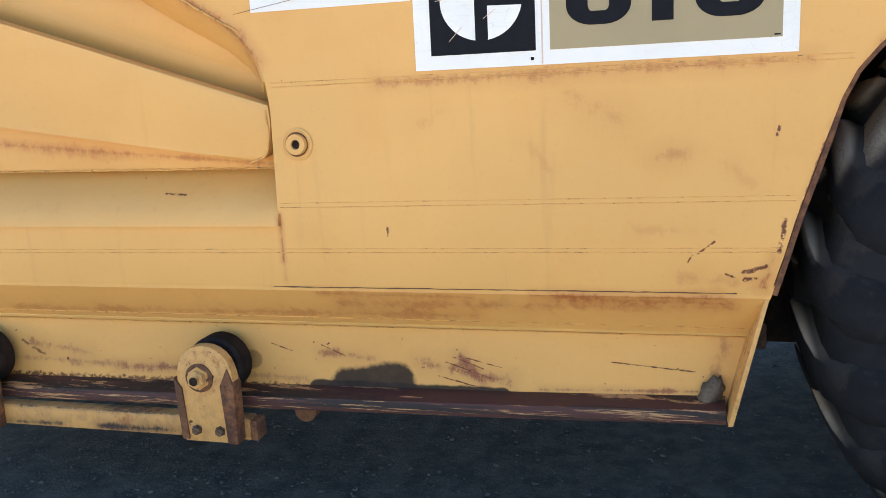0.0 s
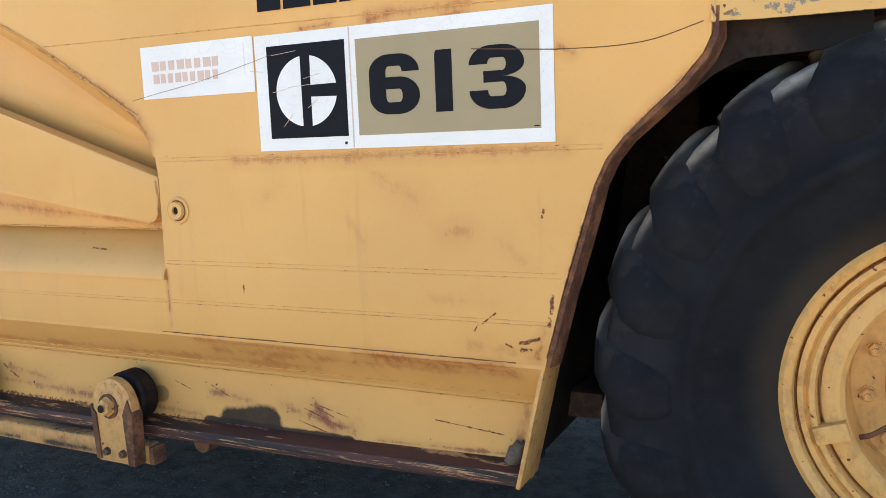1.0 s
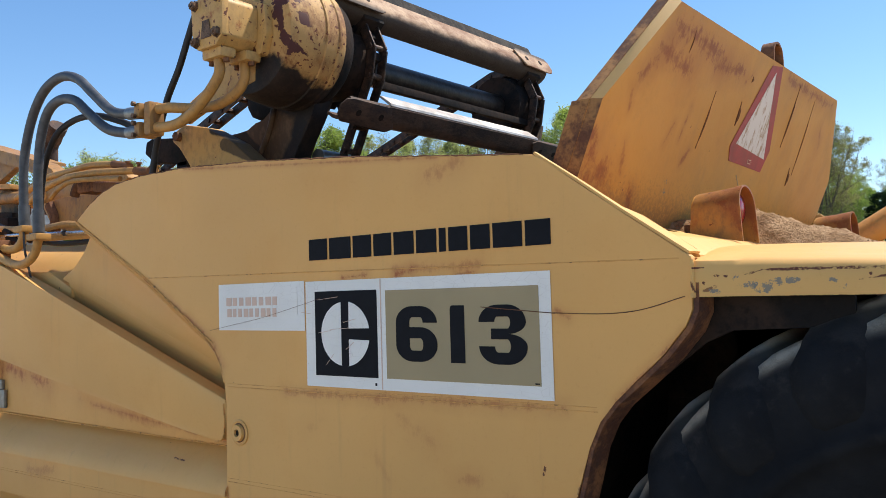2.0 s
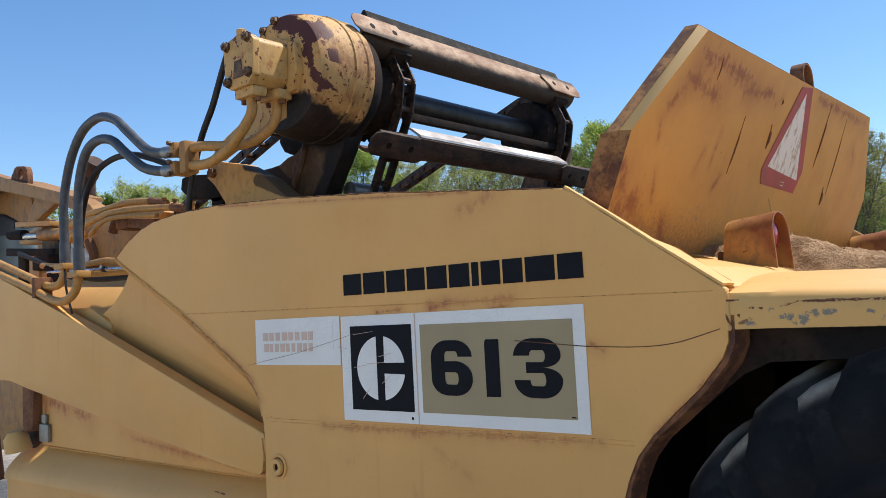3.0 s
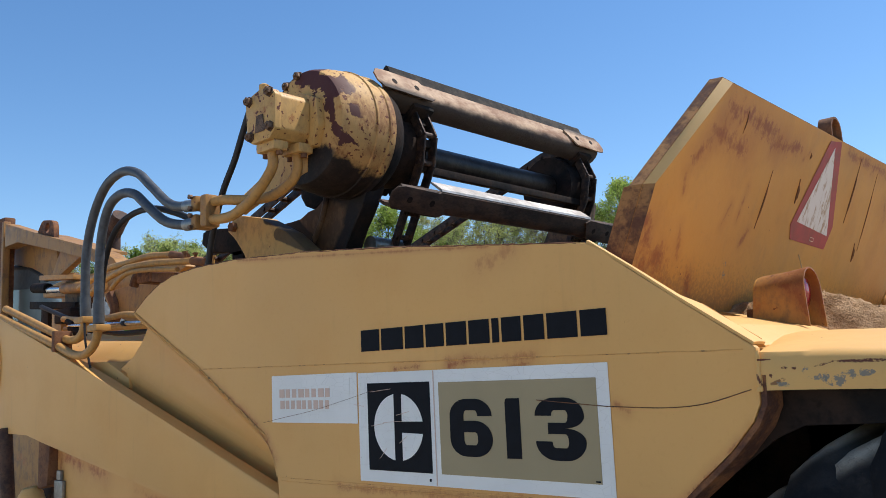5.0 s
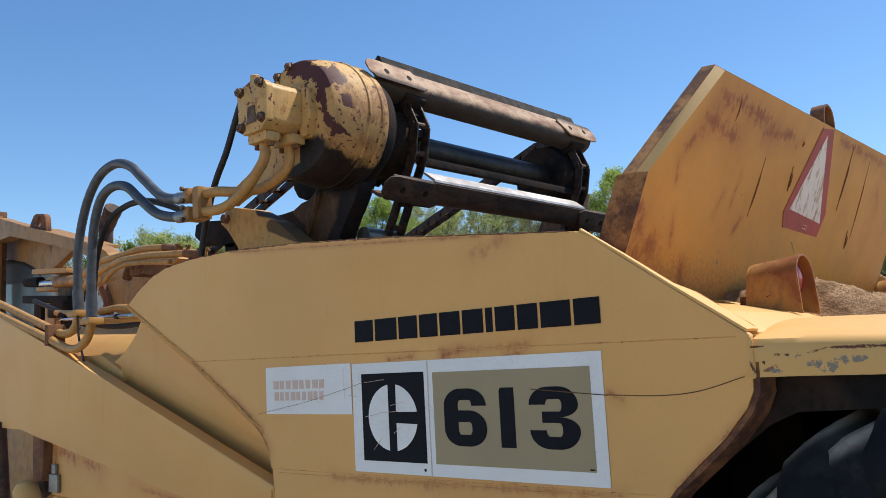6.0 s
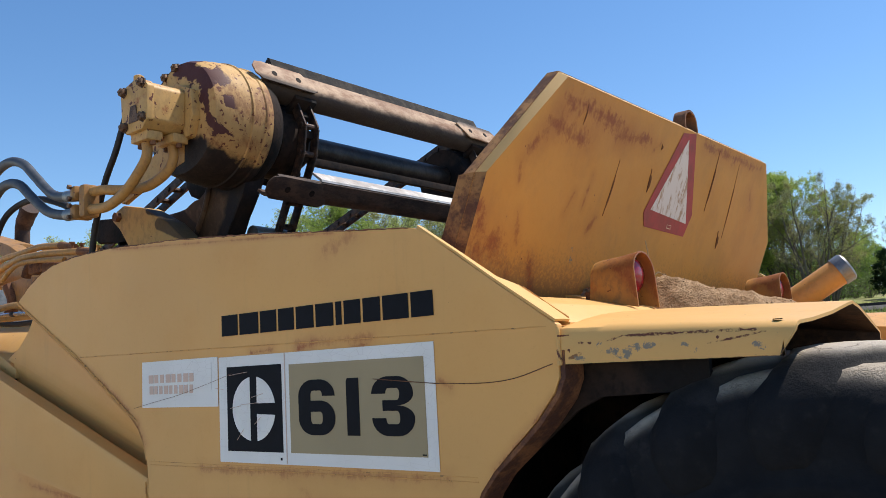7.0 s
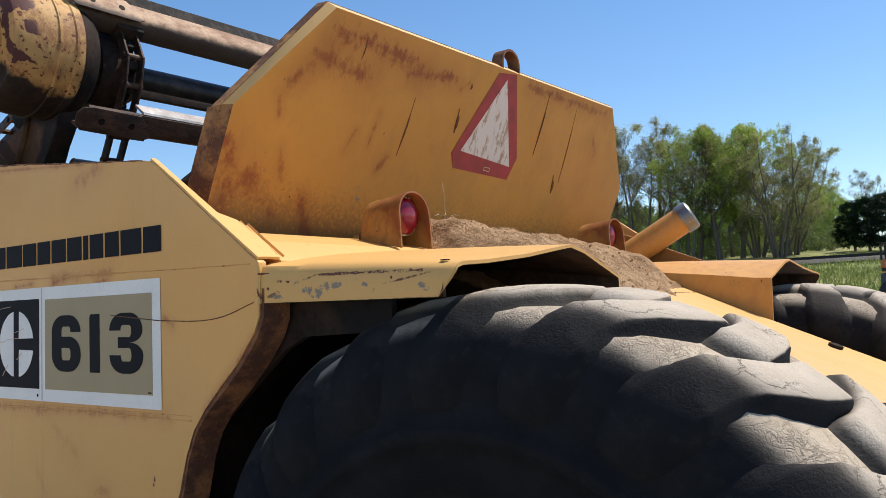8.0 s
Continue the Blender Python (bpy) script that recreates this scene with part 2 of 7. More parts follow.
m_recess = paint("recess_yellow_paint", YEL, 0.42, 0.9, bleed=(0.26, 0.085, 0.045), tint=0.22,
    oil=[((-0.88, 0, 0.505), (-0.74, 0, 0.515), 0.070, 0.95), ((-0.97, 0, 0.497), (-0.45, 0, 0.497), 0.030, 0.95), ((-1.25, 0, 0.485), (-0.05, 0, 0.502), 0.016, 0.9), ((-1.33, 0, 0.56), (-1.16, 0, 0.57), 0.035, 0.5)],
    stains=[((-0.66, 0, 0.58), (-0.44, 0, 0.54), 0.045, 1.0), ((-0.56, 0, 0.60), (-0.50, 0, 0.53), 0.030, 1.0), ((-0.95, 0, 0.60), (-0.80, 0, 0.585), 0.030, 0.8), ((-1.90, 0, 0.60), (-1.70, 0, 0.57), 0.045, 0.8),
            ((-1.6, 0, 0.53), (-1.35, 0, 0.54), 0.035, 0.8), ((-0.35, 0, 0.52), (0.06, 0, 0.535), 0.016, 0.9), ((-2.0, 0, 0.55), (-1.0, 0, 0.52), 0.03, 0.6), ((0.10, 0, 0.68), (0.07, 0, 0.54), 0.035, 0.5)],
    scars=[((-0.62, 0, 0.545), (-0.50, 0, 0.515), 0.0024, 1.0), ((-0.55, 0, 0.60), (-0.45, 0, 0.575), 0.0018, 1.0), ((-1.10, 0, 0.62), (-1.04, 0, 0.60), 0.002, 1.0), ((-2.1, 0, 0.490), (-0.3, 0, 0.497), 0.014, 0.9),
           ((-0.60, 0, 0.585), (-0.48, 0, 0.545), 0.0026, 0.9), ((-0.58, 0, 0.60), (-0.50, 0, 0.57), 0.002, 0.9), ((-0.17, 0, 0.602), (0.03, 0, 0.585), 0.0022, 1.0), ((-1.93, 0, 0.60), (-1.86, 0, 0.56), 0.006, 0.8),
           ((-0.95, 0, 0.62), (-0.88, 0, 0.59), 0.003, 0.8)])
m_flange = rusty("rusty_edge_flange", (0.095, 0.038, 0.022), (0.27, 0.112, 0.044), 0.05, 15, 0.8)
m_hood = paint("orange_yellow_paint", ORA, 0.22, 0.45, stains=[
    ((0, 0.45, 2.30), (0, 0.80, 2.27), 0.085, 1.2), ((0, 0.40, 2.22), (0, 0.60, 2.20), 0.075, 1.1), ((0, 0.32, 2.14), (0, 0.42, 2.22), 0.050, 1.0), ((0, 0.80, 2.25), (0, 0.98, 2.27), 0.055, 1.2), ((0, 1.02, 2.24), (0, 1.06, 2.27), 0.030, 1.0),
    ((0, 0.17, 1.96), (0, 0.20, 1.78), 0.10, 1.1), ((0, 0.25, 1.90), (0, 0.36, 1.80), 0.10, 1.0), ((0, 0.45, 1.86), (0, 0.52, 1.74), 0.05, 1.1), ((0, 0.34, 1.98), (0, 0.37, 1.90), 0.03, 0.8), ((0, 0.60, 2.06), (0, 0.57, 2.00), 0.022, 0.9),
    ((0, 0.75, 2.00), (0, 0.72, 1.96), 0.025, 0.9), ((0, 0.68, 2.12), (0, 0.66, 2.02), 0.020, 0.8), ((0, 0.30, 2.10), (0, 0.31, 2.06), 0.025, 0.8), ((0, 1.40, 2.32), (0, 2.0, 2.31), 0.05, 1.0), ((0, 1.95, 2.22), (0, 2.0, 2.15), 0.05, 0.8)],
    bare=[((0, 0.66, 1.90), (0, 0.67, 1.88), 0.02, 1.0)], grime=0.12, flat=(0, 1, 1), bleed=(0.27, 0.078, 0.020), tint=0.30, splash=1.83)
m_guard = rusty("rusty_guard_edge", (0.110, 0.046, 0.024), (0.36, 0.175, 0.062), 0.05, 13, 0.8)
m_shroud = paint("rusty_lamp_paint", (0.44, 0.21, 0.052), 0.9, 1.3, fine=5.0, grime=0.6, stains=[((0.40, 0, 1.845), (0.47, 0, 1.79), 0.045, 1.2), ((0.38, 0, 1.865), (0.48, 0, 1.850), 0.035, 1.3), ((0.465, 0, 1.84), (0.485, 0, 1.74), 0.035, 1.2)], bleed=(0.22, 0.070, 0.022))
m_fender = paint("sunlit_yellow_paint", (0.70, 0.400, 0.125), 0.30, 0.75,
    scars=[((0.70, 0, 1.622), (0.97, 0, 1.617), 0.0035, 1.0), ((0.66, 0, 1.612), (0.70, 0, 1.621), 0.002, 0.9), ((0.88, 0, 1.596), (0.99, 0, 1.612), 0.0025, 1.0), ((0.57, 0, 1.630), (0.59, 0, 1.630), 0.002, 1.0), ((0.61, 0, 1.612), (0.63, 0, 1.611), 0.003, 1.0), ((0.585, 0, 1.567), (1.03, 0, 1.566), 0.0025, 0.9), ((0.59, 0, 1.582), (0.61, 0, 1.590), 0.004, 0.8), ((0.565, 0, 1.60), (0.575, 0, 1.575), 0.0025, 1.0)],
    bare=[((0.65, 0, 1.604), (0.68, 0, 1.588), 0.020, 0.9), ((0.69, 0, 1.584), (0.73, 0, 1.596), 0.020, 0.9), ((0.75, 0, 1.60), (0.77, 0, 1.598), 0.012, 0.9), ((0.83, 0, 1.598), (0.85, 0, 1.585), 0.014, 0.9), ((0.60, 0, 1.582), (0.615, 0, 1.580), 0.008, 0.9), ((0.97, 0, 1.59), (0.98, 0, 1.585), 0.010, 0.9)])
# paler than the guard's own paint: sky light on its turned edge
m_bevel_light = paint("skylit_yellow_paint", (0.68, 0.420, 0.160), 0.35, 0.6)
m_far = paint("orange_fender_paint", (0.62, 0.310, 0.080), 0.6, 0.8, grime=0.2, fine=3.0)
m_gear = paint("chipped_gearbox_paint", (0.58, 0.345, 0.118), 0.85, 2.1, fine=4.0, grime=0.2, tint=0.3, bleed=(0.20, 0.080, 0.028),
    oil=[((-1.30, 0, 2.34), (-1.02, 0, 2.33), 0.135, 1.0), ((-1.02, 0, 2.29), (-0.92, 0, 2.25), 0.075, 1.0)],
    stains=[((-0.90, 0, 2.44), (-0.82, 0, 2.36), 0.10, 0.8), ((-0.86, 0, 2.62), (-0.82, 0, 2.42), 0.06, 0.9), ((-1.0, 0, 2.44), (-0.9, 0, 2.40), 0.06, 1.0)],
    patch=[((-1.08, 0, 2.72), (-0.95, 0, 2.66), 0.050, 1.0), ((-0.975, 0, 2.665), (-0.90, 0, 2.62), 0.042, 1.0), ((-1.02, 0, 2.60), (-0.99, 0, 2.56), 0.022, 1.0), ((-0.93, 0, 2.575), (-0.918, 0, 2.52), 0.030, 1.0),
           ((-0.905, 0, 2.49), (-0.875, 0, 2.44), 0.026, 1.0), ((-0.86, 0, 2.56), (-0.85, 0, 2.53), 0.012, 1.0), ((-1.20, 0, 2.70), (-1.10, 0, 2.735), 0.020, 1.0)])
m_motor = paint("motor_paint", (0.58, 0.340, 0.110), 0.75, 1.9, grime=0.25, fine=5.0)
m_worn = paint("worn_bracket_paint", (0.66, 0.35, 0.112), 0.9, 1.3, grime=0.25, fine=6.0)
m_bar = paint("scuffed_bar_paint", (0.62, 0.32, 0.100), 0.9, 1.2, grime=0.3, fine=4.0, bleed=(0.045, 0.030, 0.026), tint=0.35, stains=[((-1.62, 0, 0.385), (-1.28, 0, 0.388), 0.026, 1.1), ((-2.0, 0, 0.38), (-1.75, 0, 0.385), 0.020, 1.0), ((-2.6, 0, 0.432), (-1.1, 0, 0.434), 0.008, 1.0)])
m_beam = paint("greasy_beam_paint", (0.58, 0.340, 0.110), 0.6, 0.9, grime=0.35, fine=4.0, oil=[((-1.36, 0, 2.24), (-1.22, 0, 2.20), 0.035, 0.9), ((-1.30, 0, 2.17), (-1.12, 0, 2.10), 0.030, 0.8)])
m_cast = paint("casting_paint", (0.085, 0.048, 0.024), 0.35, 0.9, grime=0.6, fine=3.0, oil=[((-1.22, 0, 2.42), (-0.95, 0, 2.33), 0.14, 1.0), ((-1.02, 0, 2.25), (-1.12, 0, 2.08), 0.085, 1.0), ((-1.44, 0, 2.25), (-1.32, 0, 2.15), 0.04, 1.0)])
m_smear = rusty("oil_smeared_steel", (0.016, 0.012, 0.011), (0.20, 0.105, 0.045), 0.1, 4.5, 0.6)
m_dull = paint("grimy_yellow_paint", (0.36, 0.182, 0.052), 0.7, 0.9, grime=0.8, fine=2.0)
m_pipe = paint("yellow_pipe_paint", (0.47, 0.245, 0.066), 0.6, 0.9, grime=0.4, fine=5.0)
m_rim = paint("yellow_rim_paint", (0.74, 0.40, 0.122), 0.85, 1.2, grime=0.25, fine=4.0)
# near-black for oily parts, for holes, and as painted shade on inner plates
m_oily_shade = rusty("oily_shade_steel", (0.010, 0.009, 0.009), (0.036, 0.023, 0.017), 0.0, 6, 0.75, None, 0.12)
# darker copy of the flight steel with the lower flights' shade in it
m_flight_shade = rusty("shaded_flight_steel", (0.036, 0.022, 0.017), (0.095, 0.055, 0.036), 0.05, 9, 0.75, (2, 0.8, 2))
m_scour = rusty("scoured_steel", (0.40, 0.36, 0.32), (0.64, 0.61, 0.57), 0.2, 5, 0.45)
m_shaft = rusty("dark_shaft_steel", (0.020, 0.016, 0.015), (0.06, 0.045, 0.038), 0.5, 5, 0.45)
m_rail = rusty("dirty_brown_steel", (0.045, 0.024, 0.017), (0.12, 0.062, 0.036), 0.1, 11, 0.75)
m_brown = rusty("brown_rust", (0.13, 0.055, 0.028), (0.22, 0.10, 0.045), 0.1, 10, 0.8)
m_bolt = rusty("rusty_bolt_steel", (0.07, 0.038, 0.024), (0.20, 0.115, 0.065), 0.3, 30, 0.6)
m_hose = plain("grey_hose_rubber", (0.060, 0.066, 0.073), 0.5, 0.0, 0.3, 30)
m_black = plain("black_rubber", (0.012, 0.012, 0.014), 0.6, 0.0, 0.3, 25)
m_wiper = rusty("dusty_black_rubber", (0.012, 0.011, 0.011), (0.055, 0.047, 0.038), 0.0, 16, 0.95)
m_zinc = plain("dull_zinc", (0.25, 0.255, 0.245), 0.45, 0.7, 0.2, 40)
m_white = decal_white("white_film", (0.82, 0.815, 0.765))
m_tan = decal_white("tan_film", (0.36, 0.285, 0.155), 0.15)
m_ink = plain("black_film", (0.008, 0.009, 0.012), 0.7, 0.0, 0.2, 30, 0.15)
m_print = decal_white("faded_orange_print", (0.69, 0.50, 0.39), 0.5)
m_red = plain("faded_red_film", (0.34, 0.030, 0.035), 0.5, 0.0, 0.25, 14)
m_lens = plain("red_lens", (0.21, 0.006, 0.018), 0.15, 0.0, 0.15, 50)
m_chrome = plain("worn_chrome", (0.55, 0.55, 0.55), 0.25, 0.9, 0.1, 30)


def seam(name):
    """A painted-over weld bead: the paint's own colour, broken by rust and grit along its length."""
    g = Graph(name)
    c = g.mix(g.noise(40, 4, 0.6), (0.62, 0.31, 0.090), (0.78, 0.43, 0.140))
    c = g.mix(g.math("MULTIPLY", g.step(g.noise(9, 6, 0.75), 0.50, 0.66), 0.8), c, (0.34, 0.125, 0.045))
    c = g.mix(g.math("MULTIPLY", g.step(g.noise(38, 5, 0.75), 0.55, 0.64), 0.75), c, (0.14, 0.080, 0.048))
    g.bump(g.noise(70, 4, 0.7), 0.6, 0.004)
    return g.finish(c, 0.7, 0.0, 0.3)


m_weld = seam("painted_weld_bead")


def worn_flight():
    """Rust worn light by the load, painted black along the folded lower edge for its shade."""
    g = Graph("worn_rusty_steel")
    n1, n2 = g.noise(10, 8, 0.7, stretch=(1.4, 0.7, 1.4)), g.noise(60, 5, 0.7)
    c = g.mix(g.step(n1, 0.38, 0.64), (0.24, 0.125, 0.068), (0.47, 0.325, 0.21))
    c = g.mix(g.math("MULTIPLY", g.step(n2, 0.52, 0.70), 0.5), c, (0.16, 0.075, 0.04))
    # ragged dark band puts the fold's shadow into the colour
    low = g.step(g.math("MULTIPLY_ADD", g.noise(14, 6, 0.65, stretch=(1, 0.5, 1)), 0.045, g.axis(2)), 0.066, 0.036)
    c = g.mix(g.math("MULTIPLY", low, 0.93), c, (0.030, 0.020, 0.016))
    g.bump(g.math("ADD", n1, n2), 0.5, 0.004)
    return g.finish(c, 0.7, 0.05, 0.4)


m_flight = worn_flight()


def scraped():
    """Rail steel scraped lengthwise: dark grease, maroon primer and remains of yellow paint in long streaks."""
    g = Graph("scraped_rail_streaks")
    n1 = g.noise(2.2, 7, 0.65, stretch=(0.8, 2, 26))
    n2 = g.noise(3.0, 6, 0.7, stretch=(1.6, 2, 50))
    c = g.mix(g.step(n1, 0.40, 0.52), (0.016, 0.012, 0.011), (0.070, 0.024, 0.019))
    c = g.mix(g.step(n2, 0.545, 0.60), c, (0.47, 0.245, 0.105))
    c = g.mix(g.math("MULTIPLY", g.step(g.noise(30, 5, 0.7), 0.55, 0.65), 0.6), c, (0.06, 0.03, 0.022))
    g.bump(n2, 0.4, 0.004)
    return g.finish(c, 0.6, 0.0, 0.4)


m_scrape = scraped()


# ---------------- mesh helpers ----------------
def whole(ob):
    """The world pose of an object from its own and its parents' poses."""
    if not ob.parent:
        return ob.matrix_basis.copy()
    return whole(ob.parent) @ ob.matrix_parent_inverse @ ob.matrix_basis


def mesh_of(name, bm, material, sharp=35):
    bmesh.ops.recalc_face_normals(bm, faces=bm.faces)
    me = bpy.data.meshes.new(name)
    bm.to_mesh(me)
    bm.free()
    for p in me.polygons:
        p.use_smooth = True
    me.set_sharp_from_angle(angle=radians(sharp))
    me.materials.append(material)
    return me


def hang(ob, parent):
    ob.parent = parent
    ob.matrix_parent_inverse = whole(parent).inverted()
    return ob


def part(name, bm, material, parent, label="", sharp=35):
    ob = hang(new(name, mesh_of(name, bm, material, sharp)), parent)
    return tagged(ob, label)


def thing(name, at, label, category, group="", kind=""):
    ob = new(name)
    ob.empty_display_size = 0.2
    ob.matrix_basis = pose(*at)
    return tagged(ob, label, category, group, kind)


def place(axis, u, v, w):
    """A point from two coordinates in a plane and one along its axis."""
    return {"y": (u, w, v), "x": (w, u, v), "z": (u, v, w)}[axis]


def prism(poly, a, b, axis="y", bevel=0.0, into=None):
    bm = into or bmesh.new()
    lo = [bm.verts.new(place(axis, u, v, a)) for u, v in poly]
    hi = [bm.verts.new(place(axis, u, v, b)) for u, v in poly]
    n = len(poly)
    faces = [bm.faces.new(lo), bm.faces.new(hi[::-1])]
    for i in range(n):
        faces.append(bm.faces.new((lo[i], hi[i], hi[(i + 1) % n], lo[(i + 1) % n])))
    if bevel:
        edges = list({e for f in faces for e in f.edges})
        bmesh.ops.bevel(bm, geom=edges, offset=bevel, segments=2, profile=0.6, affect="EDGES", clamp_overlap=True)
    return bm


def box(x0, x1, y0, y1, z0, z1, bevel=0.0, into=None):
    return prism([(x0, z0), (x1, z0), (x1, z1), (x0, z1)], y0, y1, "y", bevel, into)


def smooth_line(pts, steps=6):
    """A Catmull-Rom curve through the points."""
    p = [Vector(q) for q in pts]
    p = [p[0] * 2 - p[1]] + p + [p[-1] * 2 - p[-2]]
    out = []
    for i in range(1, len(p) - 2):
        for k in range(steps):
            t = k / steps
            a, b, c, d = p[i - 1:i + 3]
            out.append(0.5 * (2 * b + (c - a) * t + (2 * a - 5 * b + 4 * c - d) * t * t + (3 * b - a - 3 * c + d) * t ** 3))
    return out + [p[-2]]


def tube(pts, radius, seg=14, steps=6, into=None):
    """A round bar or hose through the points; radius may be a list."""
    bm = into or bmesh.new()
    line = smooth_line(pts, steps) if steps > 1 else [Vector(q) for q in pts]
    n = len(line)
    side = None
    rings = []
    for i, q in enumerate(line):
        d = (line[min(i + 1, n - 1)] - line[max(i - 1, 0)]).normalized()
        if side is None:
            side = d.orthogonal().normalized()
        side = (side - d * side.dot(d)).normalized()
        up = d.cross(side)
        r = radius if isinstance(radius, (int, float)) else radius[min(len(radius) - 1, int(i * len(radius) / n))]
        rings.append([bm.verts.new(q + (side * math.cos(k * 2 * math.pi / seg) + up * math.sin(k * 2 * math.pi / seg)) * r) for k in range(seg)])
    for a, b in zip(rings, rings[1:]):
        for k in range(seg):
            bm.faces.new((a[k], a[(k + 1) % seg], b[(k + 1) % seg], b[k]))
    bm.faces.new(rings[0][::-1])
    bm.faces.new(rings[-1])
    return bm


def lathe(profile, centre, axis=(0, 1, 0), seg=48, close=False, into=None):
    """Turns (along, radius) pairs round an axis through centre."""
    bm = into or bmesh.new()
    ax = Vector(axis).normalized()
    u = ax.orthogonal().normalized()
    v = ax.cross(u)
    c = Vector(centre)
    rings = []
    for along, r in profile:
        if r < 1e-5:
            rings.append([bm.verts.new(c + ax * along)])
        else:
            rings.append([bm.verts.new(c + ax * along + (u * math.cos(k * 2 * math.pi / seg) + v * math.sin(k * 2 * math.pi / seg)) * r) for k in range(seg)])
    pairs = list(zip(rings, rings[1:]))
    if close:
        pairs.append((rings[-1], rings[0]))
    for a, b in pairs:
        for k in range(seg):
            q = [a[k % len(a)], a[(k + 1) % len(a)], b[(k + 1) % len(b)], b[k % len(b)]]
            q = [x for i, x in enumerate(q) if x not in q[:i]]
            if len(q) > 2:
                bm.faces.new(q)
    return bm


def sheet(rows, thick, into=None):
    """A grid of points (rows of equal length) given thickness along its normals, away from the side that it faces."""
    bm = into or bmesh.new()
    g = [[Vector(p) for p in r] for r in rows]
    n, m = len(g), len(g[0])

    def normal(i, j):
        a = g[min(i + 1, n - 1)][j] - g[max(i - 1, 0)][j]
        b = g[i][min(j + 1, m - 1)] - g[i][max(j - 1, 0)]
        return a.cross(b).normalized()

    top = [[bm.verts.new(g[i][j]) for j in range(m)] for i in range(n)]
    bot = [[bm.verts.new(g[i][j] - normal(i, j) * thick) for j in range(m)] for i in range(n)]
    for i in range(n - 1):
        for j in range(m - 1):
            bm.faces.new((top[i][j], top[i + 1][j], top[i + 1][j + 1], top[i][j + 1]))
            bm.faces.new((bot[i][j], bot[i][j + 1], bot[i + 1][j + 1], bot[i + 1][j]))
    ring = [(i, 0) for i in range(n)] + [(n - 1, j) for j in range(1, m)] + [(i, m - 1) for i in range(n - 2, -1, -1)] + [(0, j) for j in range(m - 2, 0, -1)]
    for (i, j), (k, l) in zip(ring, ring[1:] + ring[:1]):
        bm.faces.new((top[i][j], bot[i][j], bot[k][l], top[k][l]))
    return bm


def bolt_mesh(name, r, h, material):
    """A hexagon head with a stub, pointing to -y."""
    bm = lathe([(0, r * 1.25), (-h * 0.25, r * 1.25), (-h * 0.25, r)], (0, 0, 0), (0, 1, 0), 6)
    lathe([(-h * 0.25, r), (-h * 0.85, r), (-h, r * 0.8), (-h, r * 0.45), (-h * 1.25, r * 0.42), (-h * 1.25, 0)], (0, 0, 0), (0, 1, 0), 6, into=bm)
    return mesh_of(name, bm, material)


def put(name, me, parent, m, label=""):
    """Another object on a shared mesh at the world pose m."""
    ob = hang(new(name, me), parent)
    ob.matrix_basis = m
    return tagged(ob, label)


def bead(name, a, b, parent, r=0.0035, wob=0.002, n=40, material=None):
    """A hand-laid weld bead along a line on the plate."""
    rnd = random.Random(int(abs(a[0] * 91 + a[2] * 57) * 100))
    a, b = Vector(a), Vector(b)
    pts = [a.lerp(b, i / n) + Vector((0, 0, rnd.uniform(-wob, wob))) for i in range(n + 1)]
    return part(name, tube(pts, [r * rnd.uniform(0.5, 1.25) for _ in range(n + 1)], 6, 1), material or m_weld, parent)


# ---------------- the scraper ----------------
scraper = thing("wheel_tractor_scraper", (1.1, 1.235, 0),
                "old faded yellow elevating wheel scraper with rust, parked on gravel", "construction vehicle")
MID = 1.235


def mirror(y):
    return 2 * MID - y


# --- bowl side ---
SIDE = [(-1.905, 1.917), (-1.82, 1.968), (-1.727, 2.008), (-1.63, 2.033), (-1.463, 2.046), (-1.233, 2.047), (-0.859, 2.027), (-0.416, 1.986), (-0.053, 1.944),
        (0.164, 1.920), (0.190, 1.916), (0.216, 1.902), (0.261, 1.868), (0.416, 1.758), (0.567, 1.655), (0.566, 1.60), (0.565, 1.545), (0.548, 1.508), (0.498, 1.450),
        (0.438, 1.396), (0.377, 1.345), (0.338, 1.298), (0.310, 1.240), (0.284, 1.146), (0.256, 1.055), (0.232, 0.980), (0.209, 0.893), (0.186, 0.812),
        (-2.95, 0.812), (-2.95, 0.978), (-0.986, 0.998), (-0.986, 1.263), (-0.990, 1.333), (-1.005, 1.385), (-1.035, 1.432), (-1.097, 1.484), (-1.435, 1.680)]


